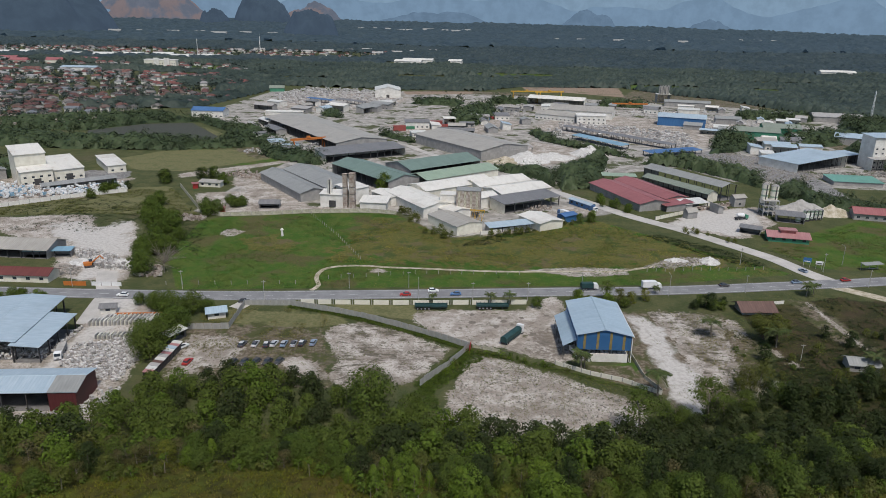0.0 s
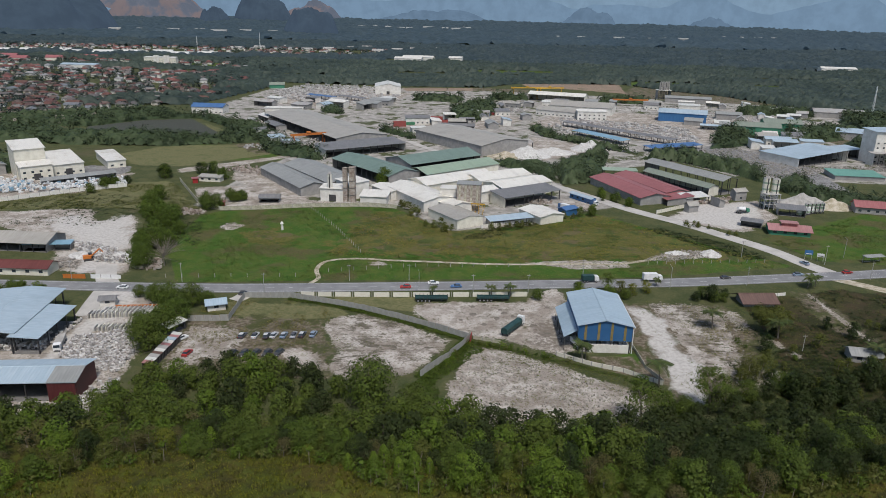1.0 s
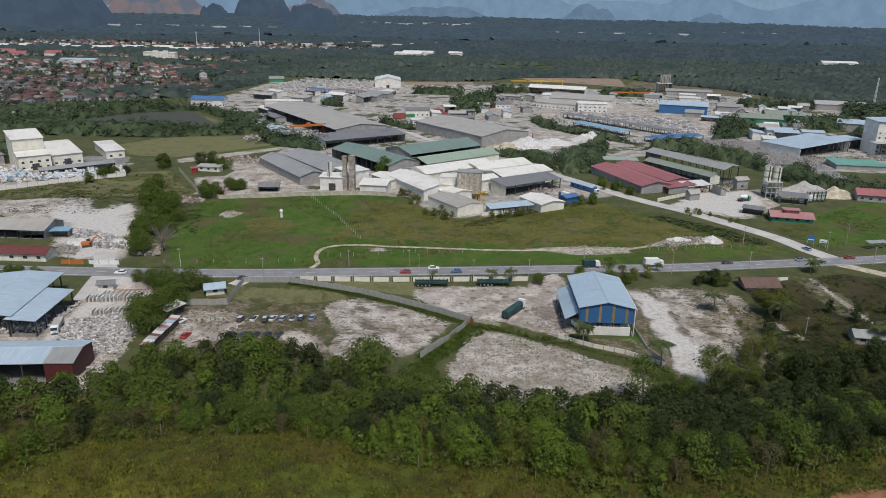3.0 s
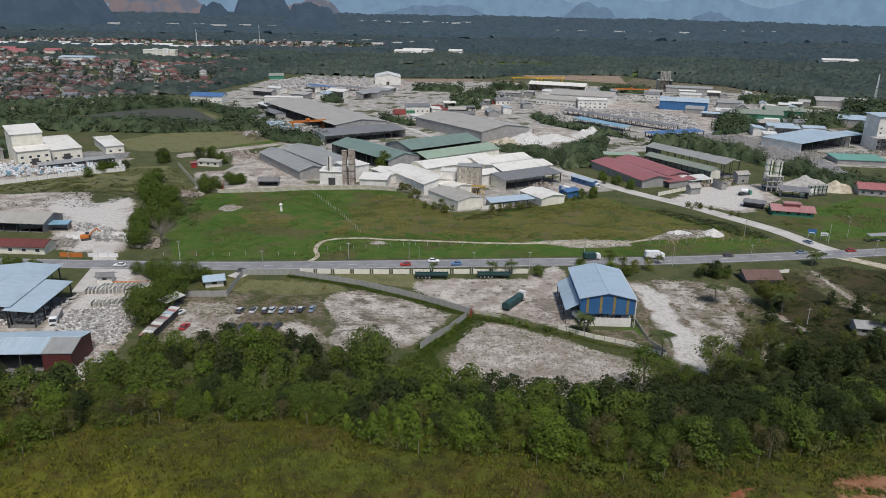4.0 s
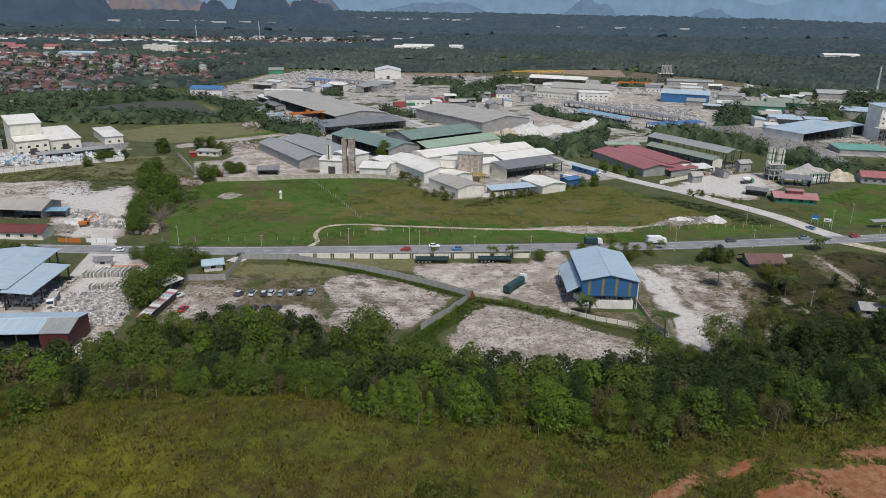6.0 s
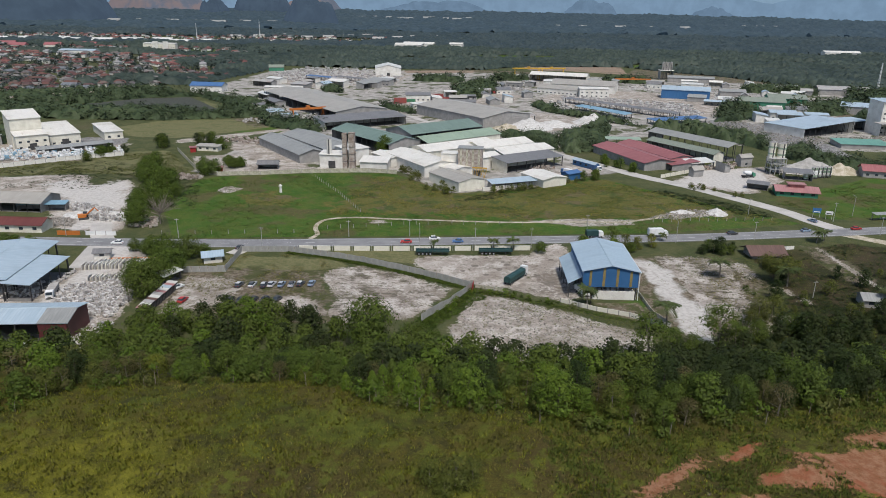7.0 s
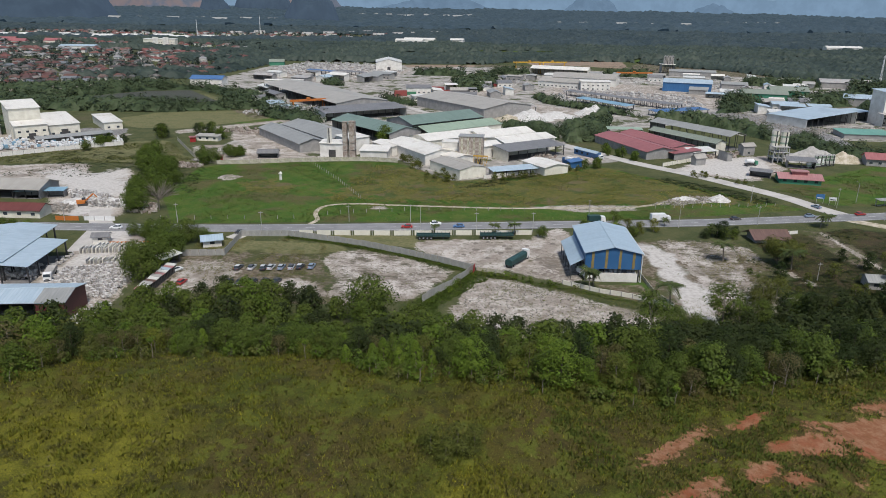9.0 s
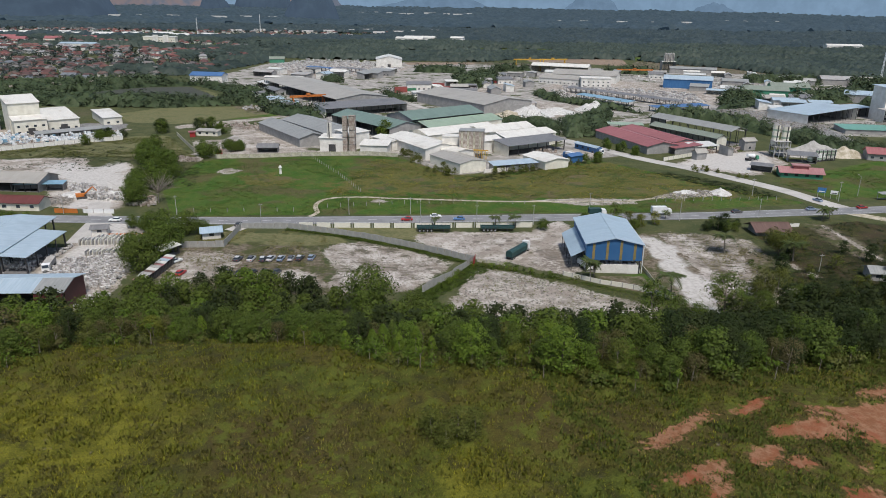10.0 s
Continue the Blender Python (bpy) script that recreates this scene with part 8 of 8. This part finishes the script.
heap(125, 303, 5, 2.6, "stone_white", "small heap of white limestone", 1)
heap(110, 304, 6, 1.2, "stone_white", "low heap of white limestone", 2, 3)
heap(66, 533, 19, 7, "stone_white", "large heap of white stone dust", 3, 14)
heap(88, 548, 20, 4, "stone_white", "heap of white stone dust", 4, 12)
heap(50, 528, 15, 4, "dirt_road", "heap of tan earth and dust", 5, 10)
heap(121, 566, 15, 6.5, "stone_white", "heap of white stone dust beside the bushes", 6)
heap(212, 394, 22, 7.0, "concrete", "grey heap of crushed stone at the batching plant", 7, 9)
heap(229, 392, 13, 5.0, "dirt_road", "brown heap of sand at the batching plant", 8, 8)
heap(-150, 288, 12, 2.4, "stone_white", "broken white rubble in the yard", 9, 7)
heap(-138, 284, 8, 2.6, "stone_white", "broken white rubble in the yard", 10, 6)


def blocks(name, label, patches, seed, material="stone_white", category="stone blocks"):
    """Quarried blocks, uncounted, joined: rough cuboids at odd angles."""
    rng = np.random.default_rng(seed)
    Vs, Fs, base = [], [], 0
    cube = np.array([(x, y, z) for z in (0, 1) for x, y in ((-.5, -.5), (.5, -.5), (.5, .5), (-.5, .5))], float)
    face = np.array([(0, 3, 2, 1), (4, 5, 6, 7), (0, 1, 5, 4), (1, 2, 6, 5), (2, 3, 7, 6), (3, 0, 4, 7)])
    for poly, n, s0, s1, stack in patches:
        x, y = scatter(poly, n, rng)
        for px, py in zip(x, y):
            s = rng.uniform(s0, s1, 3) * np.array([1.25, 1.0, 0.9])
            a = -0.62 + rng.normal() * 0.25 + (1.57 if rng.random() < 0.4 else 0)
            v = cube * s + rng.normal(size=(8, 3)) * 0.07 * s
            v = np.stack([v[:, 0] * math.cos(a) - v[:, 1] * math.sin(a), v[:, 0] * math.sin(a) + v[:, 1] * math.cos(a), v[:, 2]], -1)
            Vs.append(v + np.array([px, py, max(0.0, rng.integers(0, stack) * s[2] * 0.9) - 0.03]))
            Fs.append(face + base)
            base += 8
    me = bpy.data.meshes.new(name)
    me.from_pydata(np.concatenate(Vs).tolist(), [], np.concatenate(Fs).tolist())
    me.materials.append(M[material])
    return tagged(new(name, me), label, category, kind="stuff")


def stone_material():
    m, t, b = nodes_of("quarry_stone")
    g = t.nodes.new("ShaderNodeNewGeometry")
    col = mixed(t, g.outputs["Random Per Island"], (0.64, 0.62, 0.59), (0.30, 0.285, 0.27))
    col = mixed(t, mapped(t, noise_node(t, coords(t), 1.4, 5), 0.45, 0.7, 0, 0.7), col, (0.25, 0.20, 0.15))
    t.links.new(col, b.inputs["Base Color"])
    b.inputs["Roughness"].default_value = 0.9
    bumped(t, b, noise_node(t, coords(t), 4, 4), 0.5, 0.1)
    M["quarry_stone"] = m


stone_material()
blocks("stone_blocks", "rough pale marble blocks and rubble in the stone yard", [
    ([(-117, 193), (-119, 207), (-104, 212), (-95, 196), (-95, 184), (-105, 186)], 1300, 0.3, 0.95, 2),
    ([(-146, 196), (-146, 210), (-128, 210), (-124, 198)], 700, 0.3, 0.9, 3),
    ([(-126, 198), (-125, 218), (-123, 222), (-123, 202)], 90, 0.3, 0.8, 2),
    ([(-100, 166), (-97, 178), (-92, 180), (-94, 166)], 60, 0.4, 1.0, 2),
    ([(-112, 162), (-100, 163), (-100, 167), (-112, 166)], 40, 0.4, 1.0, 2),
    ([(-170, 302), (-146, 279), (-133, 278), (-142, 291), (-160, 300)], 800, 0.3, 1.2, 3),
], 21, "quarry_stone")
blocks("rubble", "scattered stones and rubble on the bare lot", [
    ([(1, 168), (9, 198), (28, 200), (54, 178), (57, 160), (43, 154), (20, 154)], 900, 0.12, 0.5, 1),
    ([(90, 236), (112, 232), (100, 200), (88, 180), (90, 200)], 160, 0.1, 0.35, 1),
    ([(-165, 272), (-162, 282), (-152, 280), (-150, 270)], 200, 0.2, 0.7, 2),
    ([(89, 292), (110, 308), (131, 308), (128, 299), (105, 294)], 120, 0.3, 0.8, 1),
    ([(-39, 226), (-14, 224), (3, 211), (-6, 187), (-27, 181)], 120, 0.1, 0.35, 1),
    ([(193, 520), (215, 580), (254, 585), (280, 500), (241, 456)], 1300, 0.25, 0.9, 1),
    ([(250, 480), (330, 500), (330, 520), (270, 505)], 250, 0.3, 1.2, 1),
], 22, "rubble_stone")
def slab_rows(name, label, patches, seed):
    """Bundles of cut stone in long rows with lanes between, past counting."""
    rng = np.random.default_rng(seed)
    Vs, Fs, base = [], [], 0
    cube = np.array([(x, y, z) for z in (0, 1) for x, y in ((-.5, -.5), (.5, -.5), (.5, .5), (-.5, .5))], float)
    face = np.array([(0, 3, 2, 1), (4, 5, 6, 7), (0, 1, 5, 4), (1, 2, 6, 5), (2, 3, 7, 6), (3, 0, 4, 7)])
    for poly, ang, lane, fill_share in patches:
        c, sn = math.cos(radians(ang)), math.sin(radians(ang))
        uv = [(x * c + y * sn, -x * sn + y * c) for x, y in poly]
        v = min(p[1] for p in uv)
        while v < max(p[1] for p in uv):
            u = min(p[0] for p in uv)
            while u < max(p[0] for p in uv):
                w = rng.uniform(1.6, 4.5)
                x, y = (u + w / 2) * c - v * sn, (u + w / 2) * sn + v * c
                if rng.random() < fill_share and inside(poly, np.array([x]), np.array([y]))[0] < 0 and free_spot(x, y, 2.0):
                    size = np.array([w * 0.92, rng.uniform(1.4, 2.6), rng.choice([0.7, 1.1, 1.5, 2.2], p=[0.35, 0.3, 0.25, 0.1])])
                    q = cube * size
                    a = radians(ang) + rng.normal() * 0.04
                    q = np.stack([q[:, 0] * math.cos(a) - q[:, 1] * math.sin(a), q[:, 0] * math.sin(a) + q[:, 1] * math.cos(a), q[:, 2] - 0.03], -1)
                    Vs.append(q + np.array([x, y, 0.0]))
                    Fs.append(face + base)
                    base += 8
                u += w + rng.uniform(0.2, 1.0)
            v += lane * rng.uniform(0.85, 1.15)
    me = bpy.data.meshes.new(name)
    me.from_pydata(np.concatenate(Vs).tolist(), [], np.concatenate(Fs).tolist())
    me.materials.append(M["quarry_stone"])
    return tagged(new(name, me), label, "stone stacks", kind="stuff")


slab_rows("stone_stacks", "rows of pale cut stone in far stone yards", [
    ([(-197, 876), (-124, 815), (-56, 858), (-53, 945), (-80, 1040), (-200, 1060), (-230, 959)], -36, 6.5, 0.75),
    ([(118, 690), (128, 760), (170, 735), (240, 690), (232, 620), (200, 592), (164, 640)], -51, 5.0, 0.75),
    ([(90, 700), (122, 640), (150, 590), (166, 600), (140, 650), (112, 700)], -58, 5.0, 0.45),
    ([(240, 800), (300, 830), (380, 800), (330, 700), (285, 690)], -30, 7.0, 0.5),
    ([(20, 790), (60, 880), (110, 900), (90, 780)], -36, 7.0, 0.5),
    ([(190, 830), (260, 880), (360, 880), (250, 800)], -18, 7.0, 0.45),
], 23)
blocks("stone_blocks", "rough pale quarried blocks beside the long hall", [
    ([(-160, 545), (-105, 590), (-95, 560), (-130, 530)], 260, 0.6, 1.6, 2),
], 28, "quarry_stone")
blocks("junk", "dark scrap and junk heaped near the works", [
    ([(-140, 352), (-127, 354), (-124, 360), (-138, 362)], 110, 0.4, 1.2, 2),
    ([(-148, 462), (-112, 446), (-106, 456), (-140, 478)], 120, 0.5, 1.5, 2),
    ([(-430, 640), (-330, 640), (-340, 700), (-430, 710)], 260, 1.0, 3.0, 2),
    ([(-127, 270), (-115, 270), (-118, 281), (-130, 284)], 90, 0.4, 1.2, 2),
    ([(50, 392), (60, 398), (66, 392), (56, 384)], 60, 0.5, 1.4, 2),
    ([(150, 395), (165, 405), (180, 412), (168, 396)], 90, 0.5, 1.4, 2),
], 24, "rusty")
BAGS = [(-262, 388), (-272, 424), (-236, 412), (-200, 430), (-190, 412), (-214, 400)]
blocks("bulk_bags", "white bulk bags stacked in the works yard", [(BAGS, 420, 0.7, 1.5, 3)], 25, "white", "bags")
blocks("bulk_bags", "blue sheeted stacks in the works yard", [(BAGS, 60, 0.9, 1.8, 2)], 26, "roof_sky", "bags")
blocks("bulk_bags", "brown crates and pallets in the works yard", [(BAGS, 70, 0.7, 1.5, 2)], 27, "rusty", "crates")
# racks of cut slabs standing on edge
for row, (x0, y0, n) in enumerate(((-122, 223.0, 50), (-118, 227.2, 42), (-115, 213.0, 24))):
    for k in range(n):
        sl = part("stone_slab", prism(bmesh.new(), [(-0.14, -1.3, 0), (0.14, -1.3, 0), (0.14, 1.3, 0), (-0.14, 1.3, 0)], (0.22, 0, 1.9 - 0.25 * row + 0.35 * math.sin(2.3 * k + row))), ("stone_white", "concrete", "wall_cream")[k % 3])
        sl.location = (x0 + 0.46 * k, y0 + 0.06 * k, 0)
        tagged(sl, "cut stone slab leaning in a rack", "stone slab", "slabs in racks")


# ---- houses of the town ----
def house_kind(L, W, he, hr, hip, porch):
    ob = thing("house", "small house with a hipped roof", "house", 0, 0, 0, 0.0, "houses of the town")
    part("wall", boxed(-L / 2, L / 2, -W / 2, W / 2, 0, he), "house_wall", ob)
    a, b = L / 2 + 0.7, W / 2 + 0.7
    bm = bmesh.new()
    v = [bm.verts.new(p) for p in ((-a, -b, he), (a, -b, he), (a, b, he), (-a, b, he), (-a + hip, 0, hr), (a - hip, 0, hr))]
    for f in ((0, 1, 5, 4), (1, 2, 5), (2, 3, 4, 5), (3, 0, 4), (3, 2, 1, 0)):
        bm.faces.new([v[k] for k in f])
    part("roof", bm, "house_roof", ob)
    if porch:
        part("porch_roof", prism(bmesh.new(), [(-a * 0.4, -b - 3, he - 0.5), (a * 0.4, -b - 3, he - 0.5), (a * 0.4, -b + 0.3, he), (-a * 0.4, -b + 0.3, he)], (0, 0, 0.2)), "house_roof", ob)
    for q in (-0.3, 0.3):
        part("window", boxed(q * L - 0.8, q * L + 0.8, -W / 2 - 0.04, -W / 2 - 0.003, 1.0, 2.3), "glass", ob)
    return ob


HOUSES = [house_kind(10, 7.5, 3.6, 5.8, 3.0, True), house_kind(12, 8, 3.6, 5.8, 3, False), house_kind(9, 7, 5.8, 8.0, 2.8, True), house_kind(11, 7.5, 3.4, 5.4, 0.4, True), house_kind(15, 8, 3.6, 5.8, 0.4, False)]
TOWN = [(-740, 820), (-640, 700), (-430, 670), (-330, 760), (-270, 860), (-262, 980), (-300, 1120), (-420, 1230), (-740, 1240)]
used, done = set(), 0
for j in range(24):
    for i in range(26):
        x = -740 + i * 19 + rnd.uniform(-6, 6) + (j % 2) * 7
        y = 670 + j * 21 + rnd.uniform(-5, 5)
        if inside(TOWN, np.array([x]), np.array([y]))[0] > 0 or rnd.random() < 0.13 or done >= 280:
            continue
        src = rnd.choice(HOUSES)
        m = Matrix.Translation((x, y, 0)) @ Matrix.Rotation(radians(rnd.choice((0, 12, 90, 100, -8))), 4, "Z")
        if src.name in used:
            copy_thing(src, m)
        else:
            used.add(src.name)
            src.matrix_basis = m
        done += 1


def far_houses():
    """The rest of the town, past counting: small hipped houses in one mesh."""
    rng = np.random.default_rng(77)
    V, F, K = [], [], []
    for poly, n in (([(-760, 1000), (-300, 1040), (-300, 1130), (-430, 1260), (-760, 1260)], 150), ([(-1050, 1290), (-430, 1300), (-330, 1240), (-260, 1420), (-420, 1480), (-1050, 1480)], 90), ([(-1300, 1700), (-250, 1700), (-150, 2050), (-1400, 2050)], 240)):
        for x, y in zip(*scatter(poly, n, rng)):
            L, W, h, a = rng.uniform(8, 15), rng.uniform(7, 10), rng.uniform(3.2, 6), rng.choice([0.1, 1.65, -0.15])
            c, sn = math.cos(a), math.sin(a)
            o = len(V)
            for z, grow in ((0, 0), (h, 0), (h + 0.01, 0.7)):
                for px, py in ((-L / 2 - grow, -W / 2 - grow), (L / 2 + grow, -W / 2 - grow), (L / 2 + grow, W / 2 + grow), (-L / 2 - grow, W / 2 + grow)):
                    V.append((x + px * c - py * sn, y + px * sn + py * c, z))
            for px in (-L / 2 + 2.5, L / 2 - 2.5):
                V.append((x + px * c, y + px * sn, h + 2.4))
            F += [(o, o + 1, o + 5, o + 4), (o + 1, o + 2, o + 6, o + 5), (o + 2, o + 3, o + 7, o + 6), (o + 3, o, o + 4, o + 7)]
            F += [(o + 8, o + 9, o + 13, o + 12), (o + 9, o + 10, o + 13), (o + 10, o + 11, o + 12, o + 13), (o + 11, o + 8, o + 12), (o + 11, o + 10, o + 9, o + 8)]
            K += [0] * 4 + [1] * 5
    me = bpy.data.meshes.new("far_houses")
    me.from_pydata(V, [], F)
    me.materials.append(M["wall_white"])
    m, t, b = nodes_of("far_tiles")
    ramp = t.nodes.new("ShaderNodeValToRGB")
    ramp.color_ramp.interpolation = "CONSTANT"
    e = ramp.color_ramp.elements
    tones = [(0.12, 0.05, 0.042), (0.16, 0.08, 0.065), (0.26, 0.255, 0.25), (0.10, 0.045, 0.042), (0.14, 0.12, 0.11), (0.17, 0.065, 0.055)]
    while len(e) < len(tones):
        e.new(0.5)
    for k, c in enumerate(tones):
        e[k].position, e[k].color = k / len(tones), (*c, 1)
    t.links.new(t.nodes.new("ShaderNodeNewGeometry").outputs["Random Per Island"], ramp.inputs[0])
    t.links.new(ramp.outputs[0], b.inputs["Base Color"])
    b.inputs["Roughness"].default_value = 0.85
    me.materials.append(m)
    me.polygons.foreach_set("material_index", K)
    tagged(new("far_houses", me), "small tiled houses of the far town", "houses", kind="stuff")


far_houses()


def terraces(name, label, rows, wall, roof, category):
    """Far rows of joined houses."""
    for x, y, L, W, h, ang in rows:
        ob = thing(name, label, category, x, y, ang, height(x, y) - 0.3, "far rows")
        part("wall", boxed(-L / 2, L / 2, -W / 2, W / 2, 0, h), wall, ob)
        part("roof", prism(bmesh.new(), [(-L / 2, -W / 2 - 0.6, h), (-L / 2, W / 2 + 0.6, h), (-L / 2, 0, h + W * 0.28)], (L, 0, 0)), roof, ob)


rows = [(-1080 + 60 * k, 1640 + 22 * (k % 4), 46, 20, 6, 8) for k in range(10)]
terraces("terrace_row", "far terrace with long pale roofs", rows, "wall_white", "roof_pale", "terrace")
terraces("terrace_row", "far terrace with red sheet roofs", [(-1000 + 55 * k, 1420 + 30 * (k % 3), 34, 18, 6, 4) for k in range(6)], "wall_cream", "roof_red", "terrace")
far = random.Random(31)
# Pale halls in grey materials: the dimming by haze is in their colour.
terraces("far_row", "far long pale factory roof in haze", [(-1330 + 105 * k + far.uniform(-20, 20), 2990 + far.uniform(0, 80), far.uniform(30, 80), 22, far.uniform(12, 14), 2) for k in range(7)], "wall_grey", "roof_grey", "factory")
terraces("far_row", "far pale factory hall on the horizon", [(-430 + 70 * k + far.uniform(-20, 20), 3560 + far.uniform(0, 150), far.uniform(20, 60), 22, far.uniform(13, 16), 2) for k in range(9)], "wall_grey", "roof_grey", "factory")
terraces("far_row", "far pale hall among the woods", [(500 + 62 * k + far.uniform(-15, 15), 3020 + far.uniform(0, 70), far.uniform(18, 50), 18, far.uniform(11, 14), -3) for k in range(9)] + [(1220 + 75 * k, 3330 + far.uniform(0, 40), far.uniform(16, 40), 16, 12, -4) for k in range(6)], "wall_grey", "roof_grey", "factory")
terraces("far_row", "far town row with pink-brown roofs", [(-560 + 48 * k, 1960 + 60 * (k % 4), 30, 16, 6, 5) for k in range(12)], "wall_cream", "roof_rusty", "terrace")
